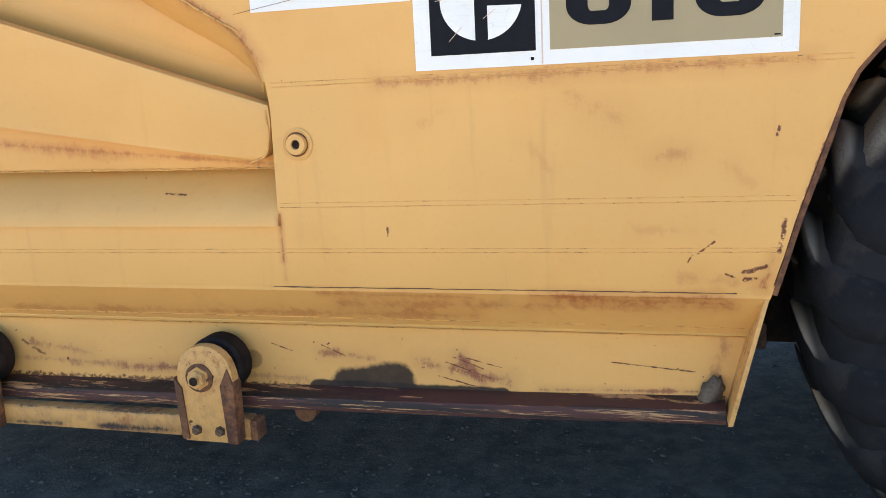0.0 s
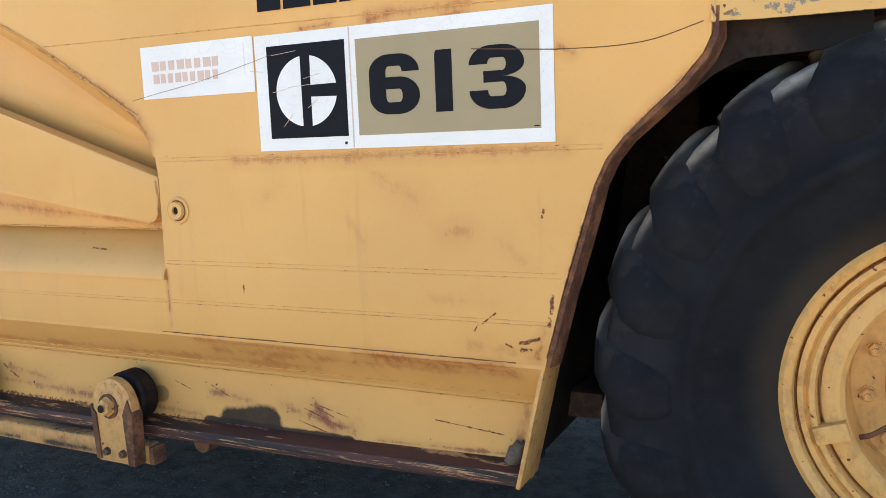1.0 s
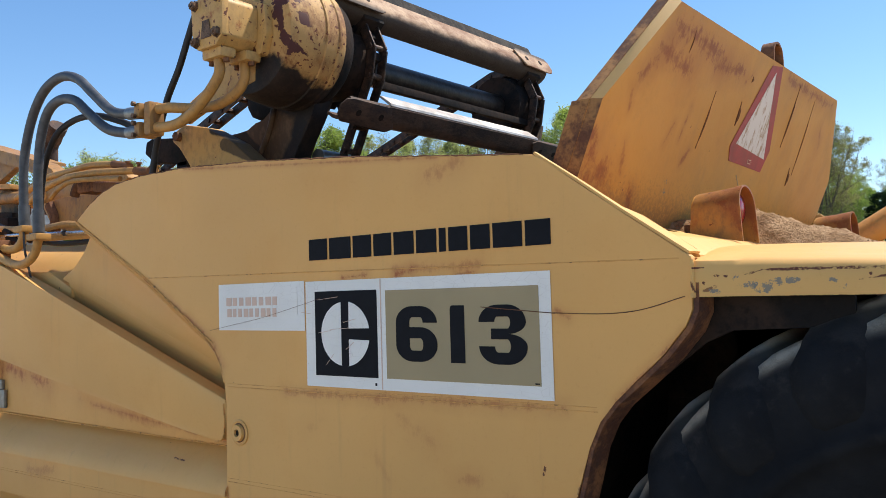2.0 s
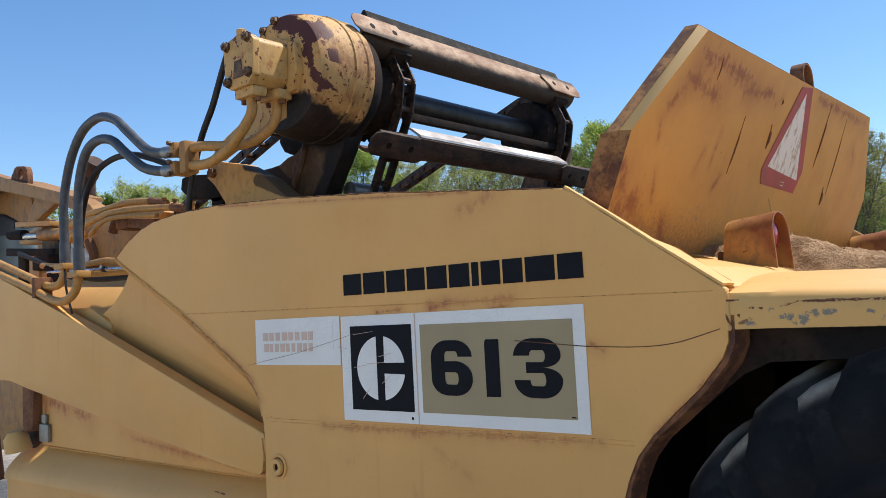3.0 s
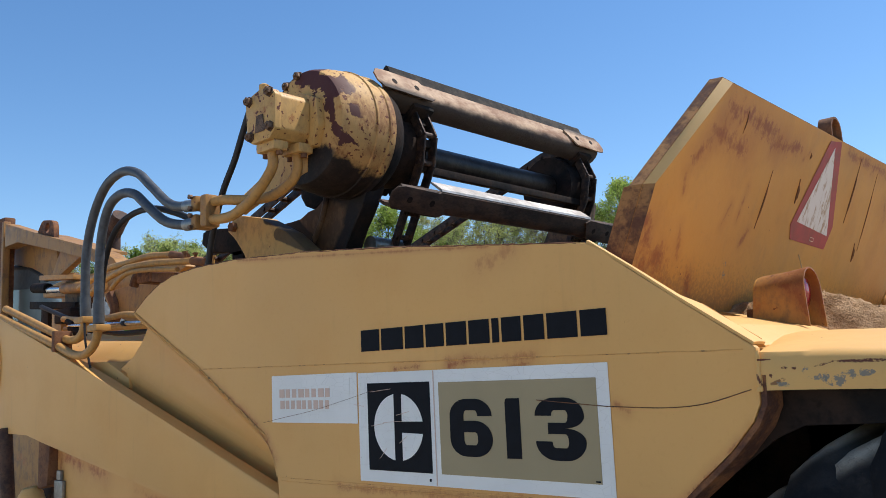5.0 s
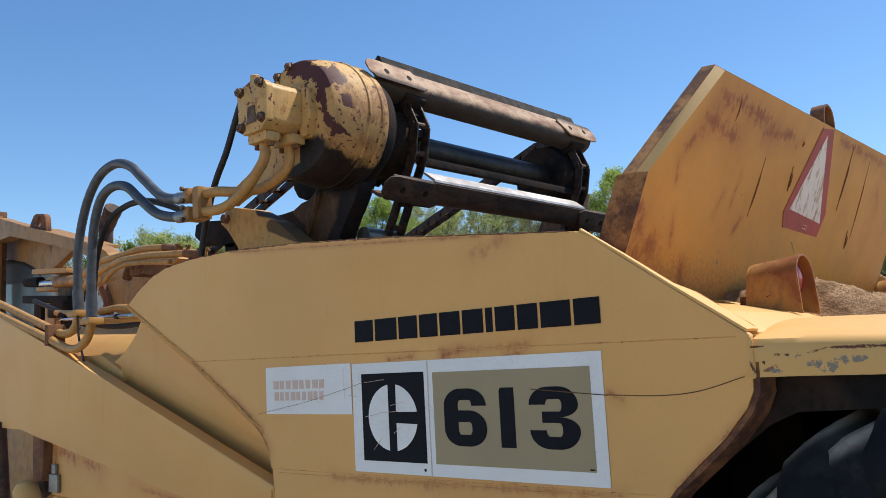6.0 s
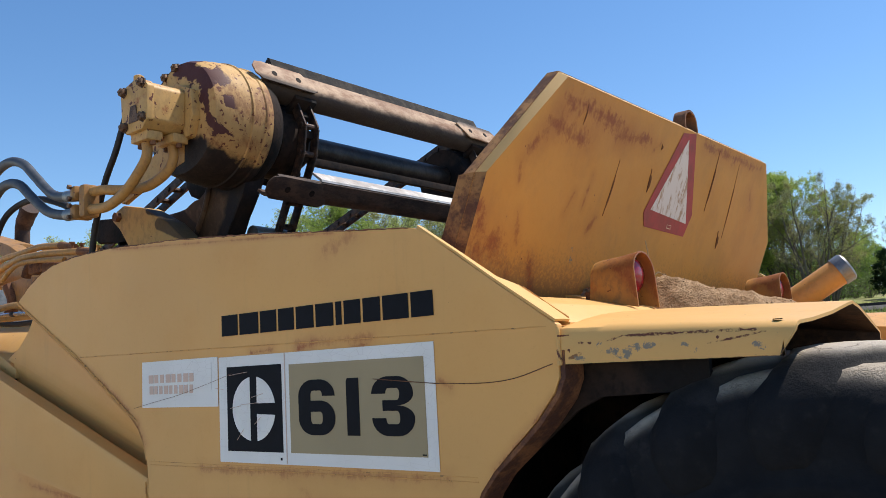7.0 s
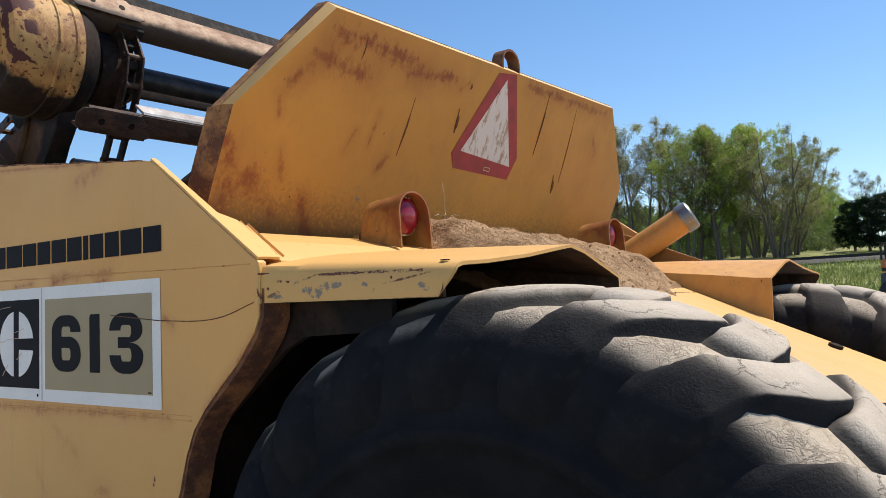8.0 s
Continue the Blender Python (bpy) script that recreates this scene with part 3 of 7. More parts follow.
def bowl_side(y0, sgn, detail):
    """One side of the bowl: sgn is +1 where the inside lies towards +y."""
    w = 0.022 * sgn
    side = part("bowl_side", prism(SIDE, y0, y0 + w, "y", 0.004), m_body, scraper, "flat steel bowl side with weld seams and rust stains")
    # lower front panel, its upper return and the inward slope below
    prof = [(0.13, 1.118), (0.100, 1.090), (0.050, 1.045), (0.016, 1.010), (0.003, 0.985), (0.001, 0.970)]
    rows = [[(x, y0 + sgn * dy, z) for dy, z in prof] for x in (-2.95, -2.5, -2.0, -1.5, -0.988)]
    part("front_panel", sheet(rows if sgn > 0 else rows[::-1], 0.012), m_body, side)
    prof2 = [(0.012, 0.832), (0.0125, 0.808), (0.055, 0.752), (0.102, 0.693)]
    rows = [[(x + (0.811 - z) * -0.34 * (1 if x > 0 else 0), y0 + sgn * dy, z) for dy, z in prof2] for x in (-2.95, -2.0, -1.0, -0.6, -0.2, 0.187)]
    part("lower_slope", sheet(rows if sgn > 0 else rows[::-1], 0.012), m_body, side, "", 20)
    # recessed strip and bottom rail
    rec = [(-2.16, 0.700), (0.160, 0.700), (0.103, 0.478), (-2.16, 0.448)]
    part("recess_panel", prism(rec, y0 + sgn * 0.112, y0 + sgn * 0.130, "y"), m_recess, side)
    rail = [(0.050, 0.452), (0.046, 0.470), (0.052, 0.486), (0.075, 0.494), (0.112, 0.500), (0.112, 0.448)]
    bm = bmesh.new()
    ends = []
    for x, dz in ((-2.16, -0.012), (-1.2, -0.002), (-0.4, 0.012), (0.100, 0.026)):
        ends.append([bm.verts.new((x, y0 + sgn * dy, z + dz)) for dy, z in rail])
    for a, b in zip(ends, ends[1:]):
        for k in range(6):
            bm.faces.new((a[k], a[(k + 1) % 6], b[(k + 1) % 6], b[k]))
    bm.faces.new(ends[0][::-1])
    bm.faces.new(ends[-1])
    part("bottom_rail", bm, m_scrape, side, "dark scraped steel rail with paint scuffs")
    # crease ridge between slope and recess
    part("crease_ridge", tube([(-2.17, y0 + sgn * 0.096, 0.690), (-1.0, y0 + sgn * 0.096, 0.692), (0.152, y0 + sgn * 0.096, 0.694)], 0.0100, 8, 8), m_fender, side)
    if detail:
        bead("dirt_shade_line", (-2.1, y0 + 0.073, 0.709), (0.14, y0 + 0.073, 0.712), side, 0.0022, 0.0008, 150)
        # this lower bead stands for the shadow line under the ridge
        bead("dirt_shade_line", (-2.1, y0 + 0.1085, 0.674), (0.14, y0 + 0.1085, 0.678), side, 0.0020, 0.0007, 120)
    # end flange of the recess, leaning with the edge
    fl = [(0.176, 0.8105), (0.187, 0.8105), (0.113, 0.492), (0.101, 0.492)]
    part("end_flange", prism(fl, y0 + sgn * 0.004, y0 + sgn * 0.135, "y", 0.003), m_worn, side, "chipped yellow end plate closing the recess")
    # return flange round the wheel opening
    edge = SIDE[15:28]
    rows = [[(x + 0.002, y0 + sgn * 0.003, z), (x + 0.006, y0 + sgn * 0.030, z - 0.003), (x + 0.008, y0 + sgn * 0.068, z - 0.005)] for x, z in edge]
    part("edge_flange", sheet(rows if sgn < 0 else rows[::-1], 0.012), m_flange, side, "rust-brown return flange along the wheel opening")
    if detail:
        for a, b, gap in (((-0.98, 0, 1.317), (0.335, 0, 1.318), 0.010), ((-0.983, 0, 1.018), (0.232, 0, 1.023), 0.011), ((-2.6, 0, 0.893), (0.207, 0, 0.909), 0.009),
                          ((-1.02, 0, 0.812), (0.115, 0, 0.814), 0.0), ((-1.43, 0, 1.678), (0.54, 0, 1.652), 0.0)):
            long = max(20, int((b[0] - a[0]) * 70))
            bead("weld_seam", (a[0], y0 - 0.0002, a[2]), (b[0], y0 - 0.0002, b[2]), side, 0.0013 if gap else 0.0015, 0.0006, long, m_brown if b[2] == 0.814 else None)
            if gap:
                bead("weld_toe", (a[0], y0 + 0.0004, a[2] + gap), (b[0], y0 + 0.0004, b[2] + gap), side, 0.0012, 0.0005, long)
        # grease point
        ring = part("grease_fitting", lathe([(0.0, 0.041), (-0.004, 0.041), (-0.006, 0.036), (-0.003, 0.031), (-0.003, 0.027), (-0.014, 0.025), (-0.014, 0.012), (-0.004, 0.010), (-0.004, 0.0)], (-0.921, y0, 1.176), (0, 1, 0), 28), m_body, side)
        part("plug", lathe([(-0.005, 0.0115), (-0.008, 0.0105), (-0.008, 0.0)], (-0.921, y0, 1.176), (0, 1, 0), 12), m_oily_shade, side)
        part("dirt_ring", lathe([(-0.0035, 0.0305), (-0.0048, 0.0285), (-0.0035, 0.0265)], (-0.921, y0, 1.176), (0, 1, 0), 28), m_brown, side)
        # dried mud in the corner
        bm = bmesh.new()
        bmesh.ops.create_icosphere(bm, subdivisions=3, radius=1.0)
        for v in bm.verts:
            k = 1 + 0.45 * noise.noise(v.co * 2.1) + 0.2 * noise.noise(v.co * 6)
            v.co = Vector((0.068 + v.co.x * 0.026 * k + (v.co.z) * 0.010, y0 + 0.098 + v.co.y * 0.020, 0.538 + v.co.z * 0.042 * k))
        part("mud_clump", bm, m_mud, side, "grey dried mud packed in the corner", 180)
    return side


def mud_material():
    g = Graph("dry_mud")
    n = g.noise(22, 8, 0.7)
    g.bump(n, 0.9, 0.02)
    return g.finish(g.mix(g.step(n, 0.35, 0.65), (0.10, 0.075, 0.053), (0.18, 0.14, 0.10)), 0.9)


m_mud = mud_material()
near_side = bowl_side(0.0, 1, True)
far_side = bowl_side(mirror(0.0), -1, False)

# sloping bevel along the front edge and the recessed front sheet behind it
CREASE = [(-1.905, 1.917), (-1.66, 1.793), (-1.435, 1.680), (-1.25, 1.573), (-1.097, 1.484), (-1.035, 1.432), (-1.005, 1.385), (-0.990, 1.333)]
for y0, sgn in ((0.0, 1), (mirror(0.0), -1)):
    own = near_side if sgn > 0 else far_side
    rows = []
    for i, (x, z) in enumerate(CREASE):
        k = 0.75 + 0.25 * min(1, i / 3)
        rows.append([(x, y0 + sgn * 0.004, z), (x - 0.012 * k, y0 + sgn * 0.03, z - 0.028 * k), (x - 0.030 * k, y0 + sgn * 0.092, z - 0.062 * k)])
    part("front_bevel", sheet(rows if sgn > 0 else rows[::-1], 0.01), m_body, own)
    # below the bevel the sheet runs flat, then rolls inwards behind the arm
    front = [(-1.975, 1.862), (-2.02, 1.80), (-2.10, 1.74), (-2.20, 1.702), (-1.44, 1.456), (-1.02, 1.326), (-1.00, 1.335), (-1.09, 1.45), (-1.44, 1.64), (-1.90, 1.865)]
    part("front_sheet", prism(front, y0 + sgn * 0.095, y0 + sgn * 0.112, "y", 0.002), m_body, own)
    roll = [[(x, y0 + sgn * dy, 1.275 + (-0.992 - x) * 0.3235 + dz) for dy, dz in ((0.0945, 0.052), (0.0950, 0.038), (0.0965, 0.024), (0.0995, 0.012), (0.104, 0.002), (0.108, -0.010), (0.110, -0.040), (0.110, -0.090))] for x in (-2.14, -1.9, -1.6, -1.3, -1.1, -0.975)]
    part("sheet_roll", sheet(roll if sgn < 0 else roll[::-1], 0.008), m_body, own, "", 60)
    # added near-black sheet: shade behind the arm, and it blocks sun below
    part("gap_shade_sheet", prism([(-2.69, 1.68), (-2.14, 1.60), (-0.97, 1.27), (-0.97, 1.10), (-2.69, 1.10)], y0 + sgn * 0.160, y0 + sgn * 0.172, "y"), m_oily_shade, own)
bead("weld_seam", (-1.44, -0.002, 1.682), (-1.05, -0.002, 1.452), near_side, 0.0030, 0.0015, 24)
bead("weld_seam", (-1.90, -0.002, 1.912), (-1.44, -0.002, 1.684), near_side, 0.0024, 0.0015, 24)

# top flange of the side where the rear edge slopes down
for y0, sgn in ((0.0, 1), (mirror(0.0), -1)):
    rows = [[(x, y0 + sgn * 0.002, z + 0.004), (x, y0 + sgn * (0.002 + w * 0.5), z + 0.005), (x, y0 + sgn * (0.002 + w), z + 0.004)]
            for x, z, w in ((0.19, 1.913, 0.014), (0.30, 1.838, 0.016), (0.40, 1.766, 0.024), (0.425, 1.749, 0.058), (0.50, 1.698, 0.066), (0.560, 1.657, 0.060))]
    # folded channel along the inner side of the wide end
    chan = [[(x, y0 + sgn * (0.062 + dy), z + dz) for dy, dz in ((0.0, 0.002), (0.006, 0.010), (0.012, 0.000), (0.026, 0.000), (0.030, 0.008))] for x, z in ((0.428, 1.745), (0.49, 1.701), (0.545, 1.664))]
    part("flange_channel", sheet(chan if sgn < 0 else chan[::-1], 0.003), m_fender, near_side if sgn > 0 else far_side)
    part("top_flange", sheet(rows if sgn < 0 else rows[::-1], 0.006), m_fender, near_side if sgn > 0 else far_side)

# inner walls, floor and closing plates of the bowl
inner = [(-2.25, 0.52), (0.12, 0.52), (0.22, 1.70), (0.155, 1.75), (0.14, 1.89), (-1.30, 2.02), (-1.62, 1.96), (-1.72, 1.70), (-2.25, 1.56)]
# walls coloured near-black like the shade inside the bowl
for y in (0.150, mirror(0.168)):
    part("inner_wall", prism(inner, y, y + 0.018, "y"), m_oily_shade, scraper)
part("bowl_rear_wall", prism([(0.085, 0.53), (0.115, 0.53), (0.295, 1.74), (0.265, 1.74)], 0.15, mirror(0.15), "y"), m_oily_shade, scraper)
part("bowl_floor", box(-2.3, 0.06, 0.14, mirror(0.14), 0.500, 0.530), m_brown, scraper)

# --- draft arm along the bowl side ---
ARM = [(-0.992, 1.275), (-1.5, 1.439), (-2.15, 1.650), (-2.80, 1.850), (-3.30, 2.005), (-3.75, 2.06), (-3.95, 1.98), (-4.0, 1.72), (-3.85, 1.50), (-3.45, 1.425), (-2.90, 1.430),
       (-2.73, 1.392), (-1.79, 1.246), (-1.20, 1.160), (-1.045, 1.136), (-1.010, 1.150), (-0.993, 1.190), (-0.988, 1.235)]
for y0, sgn in ((0.0, 1), (mirror(0.0), -1)):
    arm = part("draft_arm", prism(ARM, y0 + sgn * 0.000, y0 + sgn * 0.058, "y", 0.008), m_body, scraper, "long tapered box arm, plain faded yellow")
    if sgn > 0:
        part("end_weld", tube([(-1.000, -0.002, 1.262), (-0.996, -0.002, 1.20), (-1.008, -0.002, 1.152), (-1.05, -0.002, 1.134)], 0.0028, 6, 6), m_weld, arm)
        part("pivot_cover", lathe([(0.0, 0.33), (-0.006, 0.33), (-0.009, 0.32), (-0.006, 0.31), (-0.004, 0.0)], (-3.55, 0.0, 1.74), (0, 1, 0), 48), m_body, arm)
    # plate below the arm
    low = [(-1.02, 1.15), (-1.79, 1.262), (-2.62, 1.39), (-2.70, 1.36), (-2.70, 1.13), (-0.99, 1.112), (-0.986, 1.128)]
    web = part("arm_web", prism(low, y0 + sgn * 0.059, y0 + sgn * 0.076, "y", 0.003), m_body, scraper, "rust-stained plate welded below the arm")
    if sgn > 0:
        bead("weld_seam", (-2.68, 0.056, 1.124), (-1.0, 0.056, 1.113), web, 0.0028, 0.0010, 110)
        lock = part("latch_plate", box(-2.695, -2.61, 0.040, 0.058, 1.145, 1.225, 0.005), m_zinc, web, "small grey bolted latch plate")
        part("latch_tab", box(-2.675, -2.635, 0.042, 0.058, 1.227, 1.268, 0.004), m_zinc, web)

# --- rollers on the sliding floor ---
roll_bolt = bolt_mesh("nut", 0.026, 0.024, m_worn)
small_bolt = bolt_mesh("bolt", 0.012, 0.014, m_bolt)
RING = [(0.0, 0.0), (0.0, 0.074), (0.008, 0.083), (0.060, 0.083), (0.068, 0.074), (0.068, 0.0)]
for cx, cz in ((-1.245, 0.563), (-2.035, 0.553)):
    brk = [(cx - 0.068, cz - 0.185), (cx + 0.088, cz - 0.185), (cx + 0.094, cz - 0.02)]
    brk += [(cx + 0.01 + 0.082 * math.cos(a), cz + 0.010 + 0.080 * math.sin(a)) for a in [i * math.pi / 12 for i in range(0, 13)]]
    brk += [(cx - 0.080, cz - 0.08)]
    bracket = part("roller_bracket", prism(brk, -0.028, 0.004, "y", 0.006), m_worn, scraper, "rounded yellow bracket with chipped paint and hex nut")
    part("bracket_rib", prism([(cx + 0.064, cz - 0.185), (cx + 0.094, cz - 0.185), (cx + 0.097, cz - 0.02), (cx + 0.080, cz + 0.03), (cx + 0.055, cz - 0.02)], -0.034, 0.012, "y", 0.004), m_flange, bracket)
    part("bracket_rib", prism([(cx - 0.074, cz - 0.178), (cx - 0.052, cz - 0.178), (cx - 0.060, cz - 0.03), (cx - 0.082, cz + 0.0)], -0.034, 0.004, "y", 0.004), m_brown, bracket)
    part("roller", lathe(RING, (cx + 0.014, 0.020, cz + 0.014), (0, 1, 0), 36), m_oily_shade, bracket, "greasy black steel roller")
    part("washer", lathe([(0.0, 0.040), (-0.005, 0.040), (-0.005, 0.0)], (cx - 0.004, -0.028, cz), (0, 1, 0), 24), m_brown, bracket)
    put("nut", roll_bolt, bracket, pose(cx - 0.004, -0.031, cz, 0, 12, 0))
    part("nut_bore", lathe([(0.0, 0.0125), (-0.002, 0.0115), (-0.002, 0.0)], (cx - 0.004, -0.0605, cz), (0, 1, 0), 12), m_oily_shade, bracket)
    for dx in (-0.028, 0.042):
        put("bolt", small_bolt, bracket, pose(cx + dx, -0.028, cz - 0.150, 0, 20, 0))
part("slide_bar", box(-2.6, -1.135, 0.012, 0.055, 0.372, 0.436, 0.006), m_bar, scraper, "yellow bar below the bowl with black scuffs")
part("slide_block", box(-1.133, -1.112, 0.006, 0.06, 0.374, 0.432, 0.005), m_flange, scraper)
part("cross_pin", lathe([(0.0, 0.0), (0.0, 0.032), (0.05, 0.032), (0.05, 0.0)], (-1.02, 0.12, 0.42), (0, 1, 0), 16), m_brown, scraper)
# push frame and brackets ahead of the bowl
part("front_bracket", prism([(-2.45, 0.40), (-2.19, 0.40), (-2.19, 0.47), (-2.30, 0.50), (-2.33, 0.56), (-2.45, 0.58)], 0.0, 0.05, "y", 0.006), m_body, scraper)
part("front_pin", lathe([(0.0, 0.0), (0.0, 0.045), (0.10, 0.045), (0.10, 0.0)], (-2.36, -0.03, 0.50), (0, 1, 0), 24), m_zinc, scraper)
part("cutting_floor", box(-3.3, -2.2, 0.13, mirror(0.13), 0.42, 0.70, 0.01), m_fender, scraper)
# framing behind the wheel opening, near-black in place of the well's shade
part("frame_web", prism([(0.10, 1.274), (0.10, 0.53), (0.149, 0.588), (0.218, 0.671), (0.234, 0.593), (0.25, 0.50), (0.345, 0.50), (0.345, 1.10), (0.325, 1.138), (0.309, 1.143), (0.318, 1.20), (0.345, 1.205), (0.330, 1.274)], 0.64, 0.70, "y", 0.0), m_oily_shade, scraper)
part("frame_web", prism([(0.10, 1.275), (0.42, 1.275), (0.62, 1.44), (0.78, 1.48), (0.78, 1.52), (0.10, 1.60)], 0.64, 0.69, "y", 0.0), m_oily_shade, scraper)
# rust along the worn rim of the near side
for (xa, za), (xb, zb) in zip(SIDE[0:9], SIDE[1:10]):
    bead("rim_rust", (xa, 0.001, za - 0.001), (xb, 0.001, zb - 0.001), near_side, 0.0024, 0.0014, max(3, int(abs(xb - xa) * 60)), m_brown)
for (xa, za), (xb, zb) in zip(CREASE[:-1], CREASE[1:]):
    bead("rim_rust", (xa - 0.004, 0.012, za - 0.010), (xb - 0.004, 0.012, zb - 0.010), near_side, 0.0028, 0.0016, 12, m_flange)

# --- decals on the near side ---
def flat(name, poly, y, material, parent, label=""):
    return part(name, prism(poly, y, y + 0.0008, "y"), material, parent, label)


def rect(x0, x1, z0, z1, skew=0.0):
    return [(x0, z0), (x1, z0 + skew), (x1, z1 + skew), (x0, z1)]


dealer = flat("dealer_label", rect(-1.014, -0.610, 1.496, 1.642), -0.0022, m_white, scraper, "white weathered film label with faded orange print")
for z0, x0 in ((1.573, -0.974), (1.538, -0.970)):
    for k in range(8 if z0 > 1.55 else 9):
        wd = 0.026 if z0 > 1.55 else 0.0215
        flat("print_bar", rect(x0 + k * (wd + 0.0058), x0 + k * (wd + 0.0058) + wd * (0.8 if k % 3 else 1.0), z0, z0 + 0.026), -0.0032, m_print, dealer)
flat("tape_strip", rect(-0.722, -0.640, 1.545, 1.628), -0.0034, m_white, dealer)

board = flat("number_decal", rect(-0.604, 0.227, 1.337, 1.639), -0.0022, m_white, scraper, "white bordered decal with black emblem square and large number")
flat("tan_field", rect(-0.290, 0.194, 1.369, 1.606), -0.0032, m_tan, board, "tan printed field")
flat("emblem_field", rect(-0.565, -0.322, 1.369, 1.609), -0.0032, m_ink, board, "black square with a split white disc")
flat("film_joint", rect(-0.309, -0.306, 1.339, 1.638), -0.0034, m_print, board)
EC = (-0.4445, 1.488)
RX, RZ = 0.0945, 0.0905


def on_disc(a):
    return (EC[0] + RX * math.cos(radians(a)), EC[1] + RZ * math.sin(radians(a)))


flat("disc_half", [on_disc(a) for a in range(99, 262, 6)], -0.0042, m_white, board)
flat("disc_quarter", [(EC[0] + 0.015, EC[1] + 0.015)] + [on_disc(a) for a in range(10, 82, 5)], -0.0042, m_white, board)
flat("disc_quarter", [(EC[0] + 0.015, EC[1] - 0.015)] + [on_disc(a) for a in range(279, 351, 5)], -0.0042, m_white, board)
flat("film_speck", rect(-0.334, -0.327, 1.348, 1.355), -0.0032, m_ink, board)
flat("film_speck", rect(0.178, 0.190, 1.373, 1.376), -0.0040, m_ink, board)


def digit(name, pieces, x0, x1, z0, z1, y, parent):
    """A heavy rounded numeral made of bars and quarter rings inside the box x0..x1, z0..z1."""
    bm = bmesh.new()

    def solid(loop):
        a = [bm.verts.new((x0 + (x1 - x0) * u, y, z0 + (z1 - z0) * v)) for u, v in loop]
        b = [bm.verts.new((w.co.x, y + 0.0007, w.co.z)) for w in a]
        bm.faces.new(a)
        bm.faces.new(b[::-1])
        for k in range(len(a)):
            m = (k + 1) % len(a)
            bm.faces.new((a[m], a[k], b[k], b[m]))

    for kind, p, q, r, s_, *more in pieces:
        if kind == "bar":
            solid([(p, r), (q, r), (q, s_), (p, s_)])
        else:
            # quarter ring: centre p, q; outer radii r, s_; inner radii and first angle
            ru, rv, start = more
            arc = [radians(start + 9 * k) for k in range(11)]
            solid([(p + r * math.cos(a), q + s_ * math.sin(a)) for a in arc] + [(p + ru * math.cos(a), q + rv * math.sin(a)) for a in arc[::-1]])
    bmesh.ops.remove_doubles(bm, verts=bm.verts, dist=1e-5)
    return part(name, bm, m_ink, parent)


Z0, Z1 = 1.417, 1.562
ST = 0.336
digit("digit_six", [("bar", 0.0, ST, 0.30, 0.70), ("ring", 0.40, 0.70, 0.40, 0.30, 0.064, 0.10, 90), ("bar", 0.40, 0.60, 0.80, 1.0), ("ring", 0.60, 0.70, 0.40, 0.30, 0.064, 0.10, 0),
                    ("ring", 0.40, 0.30, 0.40, 0.30, 0.064, 0.10, 180), ("bar", 0.40, 0.60, 0.0, 0.20), ("ring", 0.60, 0.30, 0.40, 0.30, 0.064, 0.10, 270),
                    ("bar", 0.664, 1.0, 0.30, 0.32), ("ring", 0.60, 0.32, 0.40, 0.30, 0.064, 0.10, 0), ("bar", ST, 0.60, 0.42, 0.62)], -0.253, -0.113, Z0, Z1, -0.0043, board)
flat("digit_one", [(-0.070, Z0), (-0.025, Z0), (-0.025, Z1), (-0.064, Z1), (-0.068, Z1 - 0.003), (-0.070, Z1 - 0.010)], -0.0043, m_ink, board)
digit("digit_three", [("ring", 0.40, 0.71, 0.40, 0.29, 0.064, 0.09, 90), ("bar", 0.40, 0.60, 0.80, 1.0), ("ring", 0.60, 0.71, 0.38, 0.29, 0.064, 0.09, 0), ("ring", 0.60, 0.71, 0.38, 0.20, 0.064, 0.11, 270),
                      ("bar", 0.26, 0.60, 0.42, 0.60), ("ring", 0.60, 0.30, 0.40, 0.21, 0.064, 0.12, 0), ("ring", 0.60, 0.30, 0.40, 0.30, 0.064, 0.10, 270), ("bar", 0.40, 0.60, 0.0, 0.20),
                      ("ring", 0.40, 0.30, 0.40, 0.30, 0.064, 0.10, 180)], 0.019, 0.160, Z0, Z1, -0.0043, board)

# plain bars in place of the maker's lettering
marks = flat("maker_lettering", rect(-0.586, -0.511, 1.700, 1.761), -0.0022, m_ink, scraper, "row of plain black lettering blocks on the bowl side")
x = -0.502
for wdt in (0.085, 0.070, 0.065, 0.070, 0.068, 0.022, 0.060, 0.060, 0.085, 0.070):
    flat("lettering_bar", rect(x, x + wdt, 1.700, 1.761), -0.0022, m_ink, marks)
    x += wdt + 0.0088

# scratch across the plate from decal to fender corner, and past the dealer label
part("scratch_line", tube([(0.027, -0.0045, 1.557), (0.22, -0.0035, 1.541), (0.239, -0.001, 1.540), (0.359, -0.001, 1.537), (0.451, -0.001, 1.545), (0.550, -0.001, 1.572)], 0.0011, 5, 8), m_brown, near_side)
part("scratch_line", tube([(-1.06, -0.003, 1.495), (-0.95, -0.004, 1.512), (-0.80, -0.004, 1.535), (-0.62, -0.004, 1.572), (-0.54, -0.005, 1.59)], 0.0005, 5, 8), m_brown, near_side)
